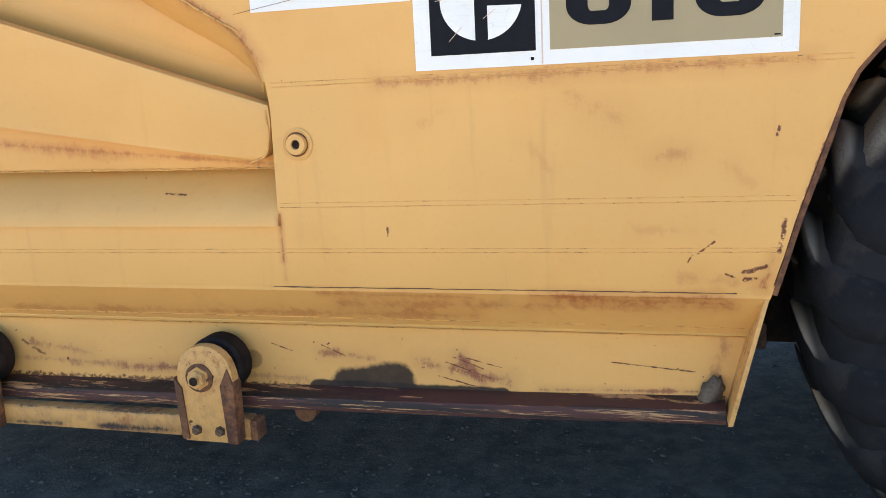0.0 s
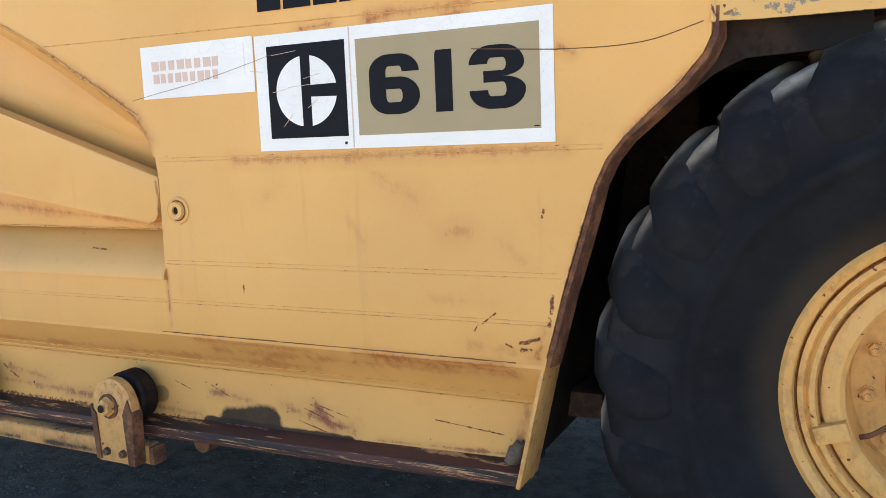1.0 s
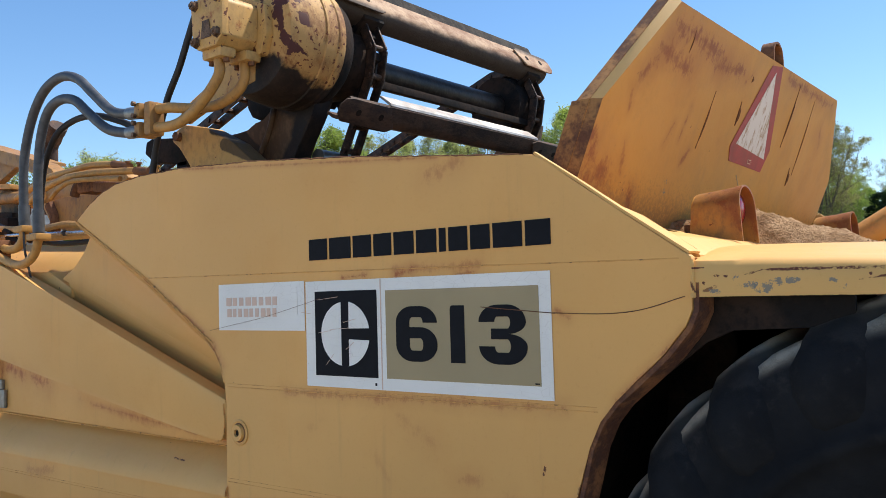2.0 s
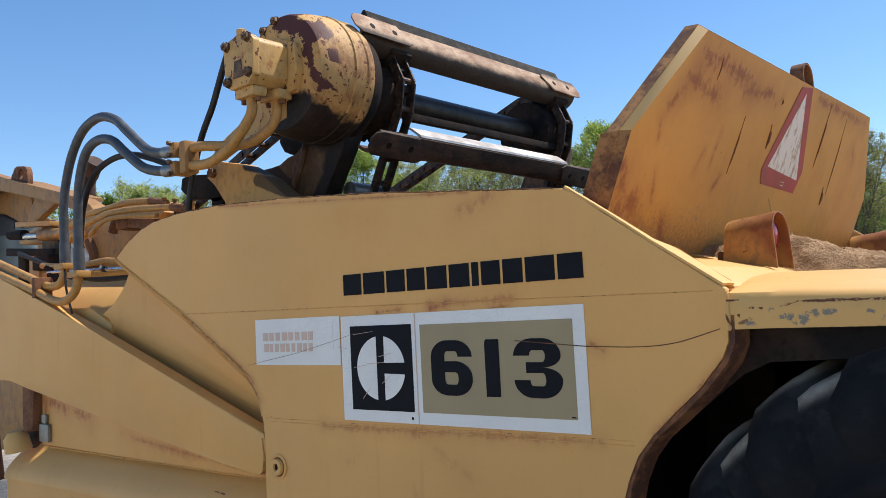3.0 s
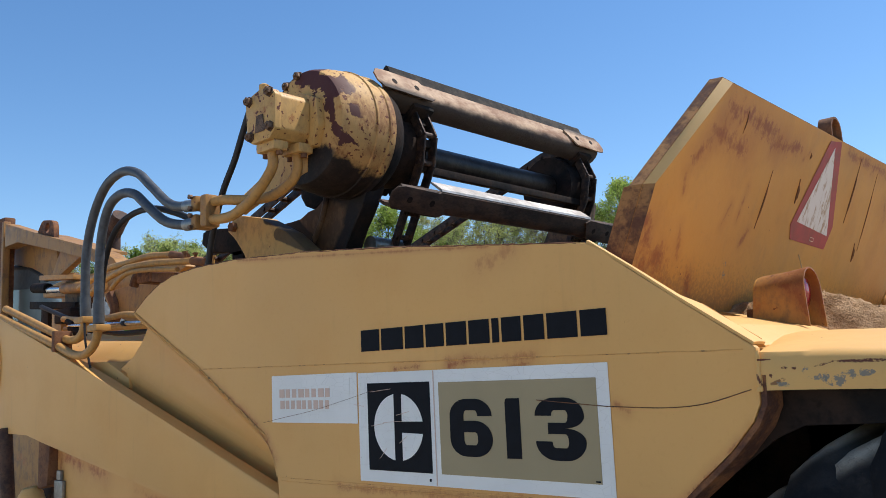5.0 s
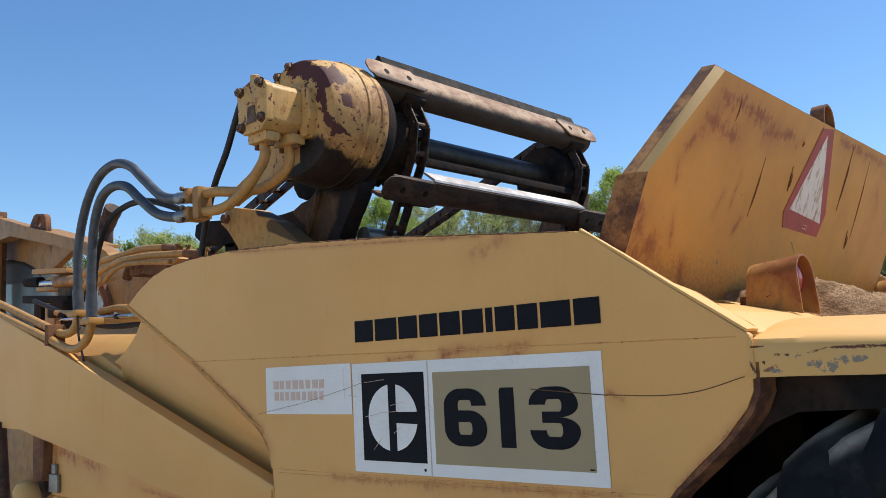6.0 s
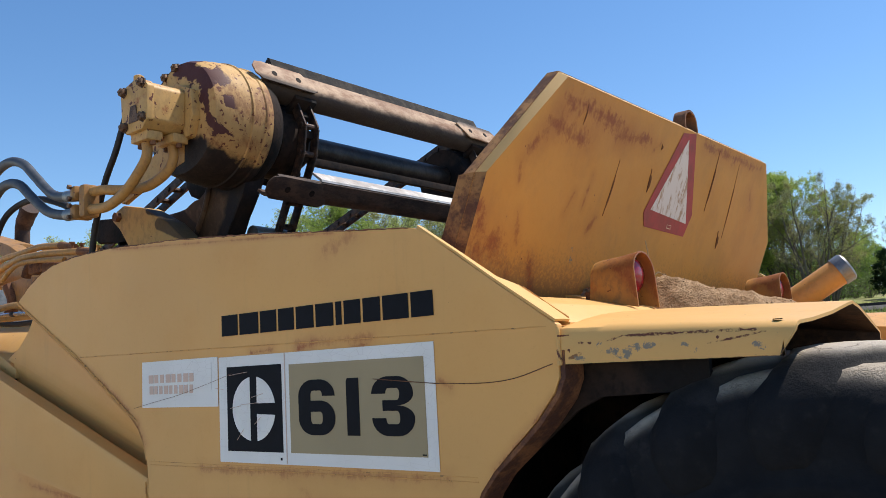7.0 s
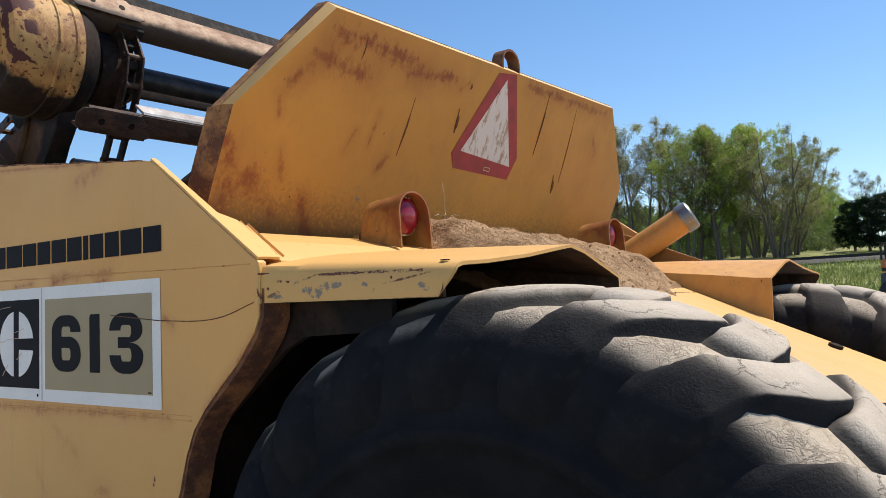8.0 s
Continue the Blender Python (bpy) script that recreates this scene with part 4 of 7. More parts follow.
for a, b in (((-0.50, 1.50), (-0.42, 1.505)), ((-0.55, 1.49), (-0.50, 1.497)), ((-0.44, 1.445), (-0.41, 1.465)), ((-0.52, 1.40), (-0.49, 1.43)), ((-0.55, 1.585), (-0.47, 1.592)),
             ((-0.45, 1.52), (-0.40, 1.53)), ((-0.62, 1.55), (-0.58, 1.545))):
    part("film_scratch", tube([(a[0], -0.0052, a[1]), (b[0], -0.0052, b[1])], 0.0007, 5, 1), m_print, board)

# --- fenders ---
def fender(y0, sgn):
    """A folded fender over the wheel: skirt, rounded shoulder and a top that rises inward, with a skirt on the inner side."""
    front = [(0.030, 1.570), (0.030, 1.600), (0.031, 1.632), (0.040, 1.647), (0.058, 1.655), (0.14, 1.668), (0.28, 1.683), (0.42, 1.692), (0.46, 1.694), (0.52, 1.692), (0.60, 1.685), (0.690, 1.655), (0.70, 1.46)]
    back = [(0.030, 1.566), (0.030, 1.595), (0.034, 1.614), (0.043, 1.624), (0.060, 1.629), (0.14, 1.634), (0.28, 1.648), (0.42, 1.668), (0.46, 1.673), (0.52, 1.662), (0.60, 1.636), (0.690, 1.605), (0.70, 1.45)]

    def ring(x):
        k = min(1.0, max(0.0, (x - 0.50) / 0.54)) ** 1.3
        # the skirt swings out to meet the bowl side
        s = min(1.0, max(0.0, (0.66 - x) / 0.09)) if x > 0.567 else 0.0
        out = 0.0285 * s * s * (3 - 2 * s)
        return [(x, y0 + sgn * (a[0] * (1 - k) + b[0] * k - out * max(0.0, 1 - max(0, i - 3) * 0.5)), a[1] * (1 - k) + b[1] * k) for i, (a, b) in enumerate(zip(front, back))]

    end = 1.043 if sgn > 0 else 1.078
    xs = [0.30, 0.45, 0.5665, 0.568, 0.585, 0.60, 0.62, 0.64, 0.66, 0.70, 0.85, 0.92, 0.98, 1.02, end]
    rows = [ring(x) for x in xs]
    for i, back_off in ((0, 0.030), (1, 0.012)):
        x, y, z = rows[-1][i]
        rows[-1][i] = (x - back_off, y, z)
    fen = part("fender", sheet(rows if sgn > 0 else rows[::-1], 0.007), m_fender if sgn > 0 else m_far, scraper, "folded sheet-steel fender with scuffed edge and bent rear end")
    # dirty rust-brown underside
    fen.data.materials.append(m_rail)
    for k in range(1, 2 * (len(rows) - 1) * (len(rows[0]) - 1), 2):
        fen.data.polygons[k].material_index = 1
    for hx, dy in ((1.005, 0.058),):
        part("bolt_hole", lathe([(0, 0.009), (0.0015, 0.009), (0.0015, 0)], (hx, y0 + sgn * dy, 1.6325), (0.0, 0, 1), 12), m_oily_shade, fen)
    return fen


near_fender = fender(0.0, 1)
bead("corner_weld", (0.5675, -0.0005, 1.568), (0.5675, 0.0005, 1.648), near_fender, 0.0050, 0.001, 16, m_fender)
fender(mirror(0.0), -1)
part("side_deck", prism([(0.26, 1.752), (0.35, 1.738), (0.47, 1.710), (0.56, 1.660), (0.56, 1.64), (0.26, 1.70)], 0.068, 0.692, "y", 0.003), m_fender, scraper)
# deck between the bowl and the wheels, and the closing plate behind the wheel opening
part("deck", prism([(0.02, 1.775), (0.20, 1.770), (0.31, 1.738), (0.45, 1.70), (0.60, 1.60), (0.70, 1.52), (0.70, 1.46), (0.02, 1.66)], 0.695, mirror(0.695), "y"), m_fender, scraper)
# plates under the fender, near-black for the shade there
part("wheel_arch_wall", prism([(0.34, 1.635), (0.56, 1.635), (0.86, 1.60), (0.86, 1.515), (0.77, 1.503), (0.62, 1.497), (0.56, 1.47), (0.52, 1.44), (0.34, 1.30)], 0.075, 0.09, "y"), m_oily_shade, scraper)
part("wheel_arch_wall", prism([(0.43, 1.50), (1.0, 1.50), (1.0, 0.80), (0.43, 0.80)], 0.64, 0.66, "y"), m_oily_shade, scraper)

# --- rear frame between the wheels ---
frame_top = [(0.78, 1.585), (1.05, 1.475), (1.36, 1.350), (1.80, 1.170), (2.10, 1.05), (2.10, 0.85), (1.4, 0.75), (0.6, 0.80), (0.60, 1.45)]
rear = part("rear_frame", prism(frame_top, 0.72, mirror(0.72), "y", 0.006), m_fender, scraper, "sloping sunlit yellow rear frame plate")
part("frame_slot", box(1.49, 1.57, 0.80, 0.98, 1.25, 1.296, 0.0), m_oily_shade, rear)
part("frame_bolt", lathe([(0, 0.022), (0.010, 0.022), (0.012, 0.012), (0.012, 0)], (1.29, 1.66, 1.378), (0.38, 0, 0.92), 12), m_oily_shade, rear)
part("axle", lathe([(0.0, 0.0), (0.0, 0.09), (2.0, 0.09), (2.0, 0.0)], (1.10, 0.2, 0.78), (0, 1, 0), 20), m_brown, scraper)
part("axle_beam", box(0.06, 0.22, 0.36, 0.60, 0.565, 0.64, 0.01), m_rail, scraper)

# --- wheels ---
WX0, WZ0 = 1.07, 0.78


def tyre_rubber(name, bar):
    """Black rubber with a dry dusty tread band across the wheel's own axis, its upward faces painted lighter as if
    sunlit; a bar is worn grey on its outer face, the carcass is caked tan and perished.
    """
    g = Graph(name)
    n1, n2, n3 = g.noise(4, 6, 0.6), g.noise(40, 6, 0.7), g.noise(160, 4, 0.7)
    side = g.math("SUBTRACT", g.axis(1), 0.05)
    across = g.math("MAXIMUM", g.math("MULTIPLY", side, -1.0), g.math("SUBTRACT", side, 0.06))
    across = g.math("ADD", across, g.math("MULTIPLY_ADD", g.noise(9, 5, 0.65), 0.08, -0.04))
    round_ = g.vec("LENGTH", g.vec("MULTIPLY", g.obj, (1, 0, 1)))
    dust_light = g.math("SUBTRACT", 1.0, g.step(across, 0.205 if bar else 0.235, 0.272 if bar else 0.290))
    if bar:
        # the flanks of the bars are painted dark for their shade
        dust_light = g.math("MULTIPLY", dust_light, g.math("MULTIPLY_ADD", g.step(round_, 0.776, 0.800), 0.88, 0.12))
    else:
        dust_light = g.math("MULTIPLY", dust_light, g.step(round_, 0.72, 0.755))
    # sun and shade in the tread colour: upward faces light, the others dark
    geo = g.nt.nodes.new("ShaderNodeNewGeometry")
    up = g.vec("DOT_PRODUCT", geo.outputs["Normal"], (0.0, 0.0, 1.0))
    dust_light = g.math("MULTIPLY", dust_light, g.step(g.math("ADD", up, g.math("MULTIPLY_ADD", g.noise(14, 5, 0.65), 0.3, -0.15)), 0.20, 0.60))
    black = g.mix(g.step(g.noise(3, 5, 0.65), 0.3, 0.7), (0.0105, 0.0112, 0.0125), (0.022, 0.023, 0.025))
    # pale scuffs where the shoulder has rubbed
    band = g.math("MULTIPLY", g.step(round_, 0.62, 0.70), g.math("SUBTRACT", 1.0, g.step(round_, 0.74, 0.79)))
    scuff = g.math("MULTIPLY", g.math("MULTIPLY", band, g.step(g.noise(9, 8, 0.72), 0.50, 0.64)), 0.35)
    black = g.mix(scuff, black, (0.060, 0.054, 0.048))
    # brown dust round the bead of the rim
    bead_dust = g.math("SUBTRACT", 1.0, g.step(g.math("ADD", round_, g.math("MULTIPLY_ADD", g.noise(7, 5, 0.65), 0.06, -0.03)), 0.385, 0.46))
    black = g.mix(g.math("MULTIPLY", bead_dust, 0.30), black, (0.105, 0.078, 0.052))
    black = g.mix(g.math("MULTIPLY", g.step(g.noise(14, 8, 0.75), 0.56, 0.72), 0.25), black, (0.040, 0.038, 0.036))
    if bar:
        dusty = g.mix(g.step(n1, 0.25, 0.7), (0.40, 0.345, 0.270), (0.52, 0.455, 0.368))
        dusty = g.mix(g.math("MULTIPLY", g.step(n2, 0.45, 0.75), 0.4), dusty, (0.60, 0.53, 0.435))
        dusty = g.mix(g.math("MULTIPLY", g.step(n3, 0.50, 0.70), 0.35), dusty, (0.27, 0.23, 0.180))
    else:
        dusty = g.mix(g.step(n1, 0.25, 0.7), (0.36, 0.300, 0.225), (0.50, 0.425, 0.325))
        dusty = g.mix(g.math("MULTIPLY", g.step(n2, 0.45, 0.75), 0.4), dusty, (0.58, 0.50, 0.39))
    c = g.mix(dust_light, black, dusty)
    bent = g.vec("ADD", g.vec("MULTIPLY", g.obj, (1, 0.45, 1)), g.vec("MULTIPLY", g.noise(11, 5, 0.65, colour=True), (0.08, 0.08, 0.08)))

    def splits(scale, width):
        cells = g.nt.nodes.new("ShaderNodeTexVoronoi")
        cells.feature = "DISTANCE_TO_EDGE"
        g.put(cells.inputs["Vector"], bent)
        cells.inputs["Scale"].default_value = scale
        return g.math("SUBTRACT", 1.0, g.step(cells.outputs["Distance"], 0.0, width))

    if bar:
        # a few long splits across the worn face
        line = g.math("MULTIPLY", splits(13.0, 0.020), g.step(g.noise(6, 4, 0.6), 0.47, 0.55))
    else:
        # fine perished crazing between the bars
        line = g.math("MAXIMUM", g.math("MULTIPLY", splits(85.0, 0.16), g.step(g.noise(12, 4, 0.6), 0.40, 0.62)), g.math("MULTIPLY", splits(26.0, 0.035), 0.6))
    line = g.math("MULTIPLY", line, dust_light)
    c = g.mix(g.math("MULTIPLY", line, 0.62 if bar else 0.36), c, (0.05, 0.043, 0.036))
    grain = g.math("ADD", g.math("MULTIPLY", n2, 0.45), g.math("MULTIPLY", n3, 0.22))
    g.bump(g.math("SUBTRACT", g.math("ADD", grain, g.math("MULTIPLY", n1, 0.9)), g.math("MULTIPLY", line, 0.5)), 0.7, 0.008)
    return g.finish(c, g.math("MULTIPLY_ADD", n2, 0.25, 0.70), 0.0, 0.05)


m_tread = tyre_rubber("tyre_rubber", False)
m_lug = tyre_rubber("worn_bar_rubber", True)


def lug_mesh(name, flip):
    """One curved traction bar, from the sidewall over the shoulder to just past the middle; built round the wheel's own axis."""
    bm = bmesh.new()
    # along the bar: across position, radius of its base, height, half width in degrees, turn in degrees
    stations = [(0.006, 0.590, -0.002, 3.3, -2.6), (-0.004, 0.606, 0.000, 3.6, -2.3), (-0.009, 0.640, 0.000, 3.8, -1.8), (-0.008, 0.680, 0.002, 4.0, -1.2), (0.004, 0.706, 0.005, 4.1, -0.7), (0.022, 0.728, 0.010, 4.1, 0.0), (0.050, 0.745, 0.022, 4.1, 1.0), (0.085, 0.757, 0.033, 4.1, 2.5), (0.14, 0.764, 0.037, 4.1, 5.0),
                (0.21, 0.767, 0.038, 4.1, 6.8), (0.28, 0.767, 0.038, 4.2, 7.5), (0.335, 0.767, 0.037, 4.3, 7.7), (0.355, 0.767, 0.031, 4.2, 7.8), (0.368, 0.767, 0.012, 4.2, 7.8), (0.385, 0.766, -0.006, 4.2, 7.8)]
    across = [(-1.75, 0.0), (-1.40, 0.10), (-1.18, 0.45), (-1.05, 0.86), (-0.90, 1.0), (0.0, 1.02), (0.88, 1.0), (1.01, 0.88), (1.12, 0.50), (1.32, 0.12), (1.62, 0.0)]
    rows = []
    for y, base, h, half_w, turn in stations:
        row = []
        for u, k in across:
            a = radians(turn + u * half_w * (0.94 if y < 0.1 else 0.84))
            r = base + h * k - (0.006 if k == 0 else 0)
            yy = y + (0.010 if k == 0 else 0) + (1 - k) * 0.008 * (y < 0.02)
            yy = yy if not flip else 0.6 - yy
            row.append(bm.verts.new((r * math.sin(a), yy - 0.25, r * math.cos(a))))
        rows.append(row)
    for a, b in zip(rows, rows[1:]):
        for k in range(len(across) - 1):
            bm.faces.new((a[k], a[k + 1], b[k + 1], b[k]))
    bm.faces.new(rows[0])
    bm.faces.new(rows[-1])
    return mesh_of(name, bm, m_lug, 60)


TYRE = [(0.105, 0.345), (0.085, 0.372), (0.060, 0.395), (0.030, 0.440), (0.012, 0.500), (0.006, 0.534), (-0.006, 0.541), (-0.007, 0.566), (0.004, 0.575), (0.004, 0.620), (0.007, 0.665), (0.016, 0.699), (0.034, 0.735), (0.060, 0.757), (0.10, 0.767), (0.15, 0.769), (0.22, 0.768), (0.30, 0.768)]
TYRE_FULL = [(y - 0.25, r) for y, r in TYRE] + [(0.35 - y, r) for y, r in TYRE[-2::-1]]
RIM = [(0.13, 0.3399), (0.085, 0.3502), (0.074, 0.3667), (0.08, 0.377), (0.092, 0.377), (0.092, 0.3605), (0.096, 0.3510), (0.128, 0.3470), (0.128, 0.3430), (0.098, 0.3400), (0.096, 0.3280), (0.105, 0.3214), (0.094, 0.3152), (0.094, 0.3049), (0.106, 0.3010), (0.136, 0.2985), (0.136, 0.2945), (0.110, 0.2925), (0.104, 0.276), (0.104, 0.256), (0.114, 0.246), (0.16, 0.24), (0.215, 0.236), (0.215, 0.168), (0.2, 0.166), (0.186, 0.16), (0.18, 0.1), (0.178, 0.0)]
lug_near, lug_far = lug_mesh("tread_lug", False), lug_mesh("tread_lug", True)
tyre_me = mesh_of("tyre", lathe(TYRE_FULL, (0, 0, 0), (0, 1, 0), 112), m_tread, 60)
hub_nut = bolt_mesh("wheel_nut", 0.016, 0.020, m_rim)


def wheel(cy, sgn):
    c = (WX0, cy, WZ0)
    turn = pose(*c, 0, 0, 0 if sgn > 0 else 180)
    wh = part("wheel", lathe([(sgn * (y - 0.25), r) for y, r in RIM], c, (0, 1, 0), 72), m_rim, scraper, "large yellow multi-ring wheel with worn lugged tyre")
    put("tyre", tyre_me, wh, turn, "worn black rubber tyre, dusty on the tread")
    for i in range(21):
        put("tread_lug", lug_near, wh, turn @ pose(0, 0, 0, 0, 360 / 21 * i - 3.4, 0))
        put("tread_lug", lug_far, wh, turn @ pose(0, 0, 0, 0, 360 / 21 * (i + 0.5) - 3.4, 0))
    for i in range(12):
        a = radians(30 * i + 8)
        put("wheel_nut", hub_nut, wh, pose(c[0] + 0.203 * math.cos(a), cy - sgn * 0.035, c[2] + 0.203 * math.sin(a), 0, 0, 0 if sgn > 0 else 180))
    a = radians(198)
    key = [(-0.035, -0.020), (0.035, -0.020), (0.035, 0.020), (-0.035, 0.020)]
    ca, sa = math.cos(a), math.sin(a)
    part("lock_key", prism([(c[0] + 0.283 * ca + u * ca - v * sa, c[2] + 0.283 * sa + u * sa + v * ca) for u, v in key], cy - sgn * 0.168, cy - sgn * 0.12, "y", 0.004), m_rim, wh)
    a = radians(207)
    part("valve_stem", tube([(c[0] + 0.24 * math.cos(a), cy - sgn * 0.10, c[2] + 0.24 * math.sin(a)), (c[0] + 0.215 * math.cos(a), cy - sgn * 0.11, c[2] + 0.215 * math.sin(a)), (c[0] + 0.18 * math.cos(a), cy - sgn * 0.09, c[2] + 0.18 * math.sin(a))], 0.006, 8, 4), m_brown, wh)
    return wh


wheel(0.255, 1)
wheel(mirror(0.255), -1)

# --- spill guard at the back of the bowl ---
def hood_x(z, off=0.0):
    return 0.275 + 0.386 * (z - 2.007) + off


HOOD = [(0.150, 1.70), (0.155, 1.86), (0.166, 2.060), (0.425, 2.340), (2 * MID - 0.425, 2.340), (2 * MID - 0.150, 2.045), (2 * MID - 0.160, 1.90), (2 * MID - 0.26, 1.70)]


def hood_poly(grow, off):
    cy, cz = MID, 2.0
    out = []
    for y, z in HOOD:
        gy = y + (grow if y > cy else -grow) * 0.9
        gz = z + (grow if z > 2.2 else 0.0) * 1.0 + (grow * 0.1 if 1.95 < z < 2.2 else 0)
        out.append((hood_x(gz, off), gy, gz))
    return out


bm = bmesh.new()
loops = [[bm.verts.new(p) for p in hood_poly(g, o)] for g, o in ((0.003, 0.0), (0.019, -0.026), (0.017, -0.036), (-0.012, -0.012))]
bm.faces.new(loops[0])
bm.faces.new(loops[3])
for la, lb in zip(loops, loops[1:]):
    for i in range(len(HOOD)):
        k = (i + 1) % len(HOOD)
        bm.faces.new((la[i], lb[i], lb[k], la[k]))
hood = part("spill_guard", bm, m_hood, scraper, "large orange-yellow rear plate, rusty along its top edges")
hood.data.materials.append(m_bevel_light)
hood.data.materials.append(m_guard)
# left side bevels are rusty; upper ones get the paler, painted-in sky light
for k, slot in ((2, 2), (3, 2), (4, 1), (5, 1)):
    hood.data.polygons[k].material_index = slot
# turned-forward edges: deep at the sides, shallow along the top
for a, b, deep in ((0, 3, 0.050), (2, 6, 0.036), (5, 8, 0.050)):
    fl_a, fl_b = hood_poly(0.021, -0.027)[a:b], hood_poly(0.023, -0.027 - deep)[a:b]
    part("guard_flange", sheet([[p, tuple((Vector(p) + Vector(q)) / 2), q] for p, q in zip(fl_a, fl_b)], 0.008), m_guard, hood, "rust-brown turned edge")
# lifting loop
LX = hood_x(2.36) - 0.034
loop = smooth_line([(LX, 1.232, 2.330), (LX, 1.234, 2.378), (LX, 1.248, 2.404), (LX, 1.275, 2.415), (LX, 1.305, 2.410), (LX, 1.324, 2.388), (LX, 1.329, 2.330)], 5)
rows = [[(p.x - 0.022, p.y, p.z), (p.x + 0.022, p.y, p.z)] for p in loop]
part("lifting_loop", sheet(rows, 0.008), m_brown, hood, "bent flat-bar lifting loop, brown rust")


def on_hood(y, z, off):
    return (hood_x(z, off), y, z)


def hood_film(name, yz, off, material, parent, label=""):
    bm = bmesh.new()
    a = [bm.verts.new(on_hood(y, z, off)) for y, z in yz]
    b = [bm.verts.new(on_hood(y, z, off - 0.0008)) for y, z in yz]
    bm.faces.new(a)
    bm.faces.new(b[::-1])
    for i in range(len(yz)):
        bm.faces.new((a[i], b[i], b[(i + 1) % len(yz)], a[(i + 1) % len(yz)]))
    return part(name, bm, material, parent, label)


SIGN_BORDER = [(1.056, 2.050), (1.085, 2.006), (1.413, 1.998), (1.442, 2.075), (1.305, 2.338), (1.205, 2.326)]
sign = hood_film("warning_triangle", SIGN_BORDER, 0.0022, m_red, hood, "faded red and white slow-vehicle triangle film, scuffed")


def sign_white():
    g = Graph("scuffed_white_film")
    n1 = g.noise(11, 7, 0.7, stretch=(1, 2.2, 0.8))
    c = g.mix(g.math("MULTIPLY", g.step(n1, 0.52, 0.62), 0.85), (0.72, 0.68, 0.64), (0.36, 0.21, 0.09))
    return g.finish(c, 0.5)


hood_film("sign_panel", [(1.100, 2.062), (1.405, 2.042), (1.256, 2.312)], 0.0034, sign_white(), sign)
hood_film("sign_mark", [(1.255, 2.014), (1.290, 2.013), (1.290, 2.026), (1.255, 2.027)], 0.0034, m_print, sign)
hood_film("sign_mark", [(1.2575, 2.0163), (1.2875, 2.0153), (1.2875, 2.0238), (1.2575, 2.0248)], 0.0040, m_red, sign)
# long gouges down the plate
for y0, z0, y1, z1, r in ((0.816, 2.182, 0.794, 2.012, 0.0035), (1.040, 2.186, 1.043, 2.112, 0.006), (1.547, 2.32, 1.543, 2.10, 0.004), (1.765, 2.30, 1.778, 2.02, 0.0025), (1.728, 2.044, 1.742, 1.978, 0.006), (1.072, 2.268, 1.070, 2.250, 0.004),
                          (0.56, 2.30, 0.555, 2.24, 0.0022)):
    part("gouge", tube([on_hood(y0, z0, 0.0), on_hood((y0 + y1) / 2 + 0.003, (z0 + z1) / 2, 0.0005), on_hood(y1, z1, 0.0)], [r * 0.4, r, r, r * 0.5], 5, 4), m_brown, hood)


# --- rear lamps under rounded shrouds ---
def lamp(cy):
    x0, x1, base = 0.345, 0.490, 1.733
    def arch(x, w, h, lean, low=0.0):
        pts = []
        for i in range(17):
            a = math.pi * i / 16
            pts.append((-w * math.cos(a), h - w * 0.95 + w * 0.95 * math.sin(a)))
        pts = [(-w * 1.02, low), (-w * 1.01, (h - w) * 0.5)] + pts + [(w * 1.01, (h - w) * 0.5), (w * 1.02, low)]
        return [(x + lean * z, cy + u, base + z) for u, z in pts]
    rows = [arch(x0, 0.064, 0.118, 0.10, 0.006), arch(x0 + 0.08, 0.065, 0.124, 0.03, -0.012), arch(x1, 0.066, 0.132, -0.06, -0.026)]
    sh = part("rear_lamp", sheet(rows, 0.005), m_shroud, scraper, "round red rear lamp in an arched rusty steel shroud")
    part("shroud_back", prism([(p[1], p[2]) for p in arch(x0, 0.062, 0.115, 0.0)], x0 + 0.004, x0 + 0.010, "x"), m_hood, sh)
    part("lens", lathe([(0.0, 0.050), (0.012, 0.049), (0.022, 0.038), (0.027, 0.018), (0.028, 0.0)], (x1 - 0.045, cy, base + 0.066), (1, 0, -0.05), 32), m_lens, sh, "domed red lens")
    part("lens_ring", lathe([(-0.01, 0.055), (0.006, 0.055), (0.008, 0.050), (0.0, 0.049), (-0.03, 0.045), (-0.03, 0.0)], (x1 - 0.045, cy, base + 0.066), (1, 0, -0.05), 32), m_chrome, sh)
    part("shroud_foot", box(x0 - 0.022, x0 + 0.004, cy - 0.05, cy + 0.05, base - 0.002, base + 0.03, 0.003), m_brown, sh)


lamp(0.617)
lamp(mirror(0.617))

# --- capped tube standing out beside the far lamp ---
axis_t = Vector((0.235, 0.09, 0.155)).normalized()
tb = part("capped_tube", lathe([(0, 0), (0, 0.058), (0.31, 0.058), (0.31, 0.0)], (0.325, 2.225, 1.715), axis_t, 28), m_far, scraper, "yellow steel tube with a grey cap")
part("tube_cap", lathe([(0.305, 0.063), (0.350, 0.063), (0.358, 0.055), (0.358, 0.0)], (0.325, 2.225, 1.715), axis_t, 28), m_zinc, tb)
part("brace_plate", prism([(0.20, 1.86), (0.24, 1.86), (0.74, 1.665), (0.70, 1.66), (0.25, 1.70)], 2.32, 2.335, "y"), m_hood, scraper)

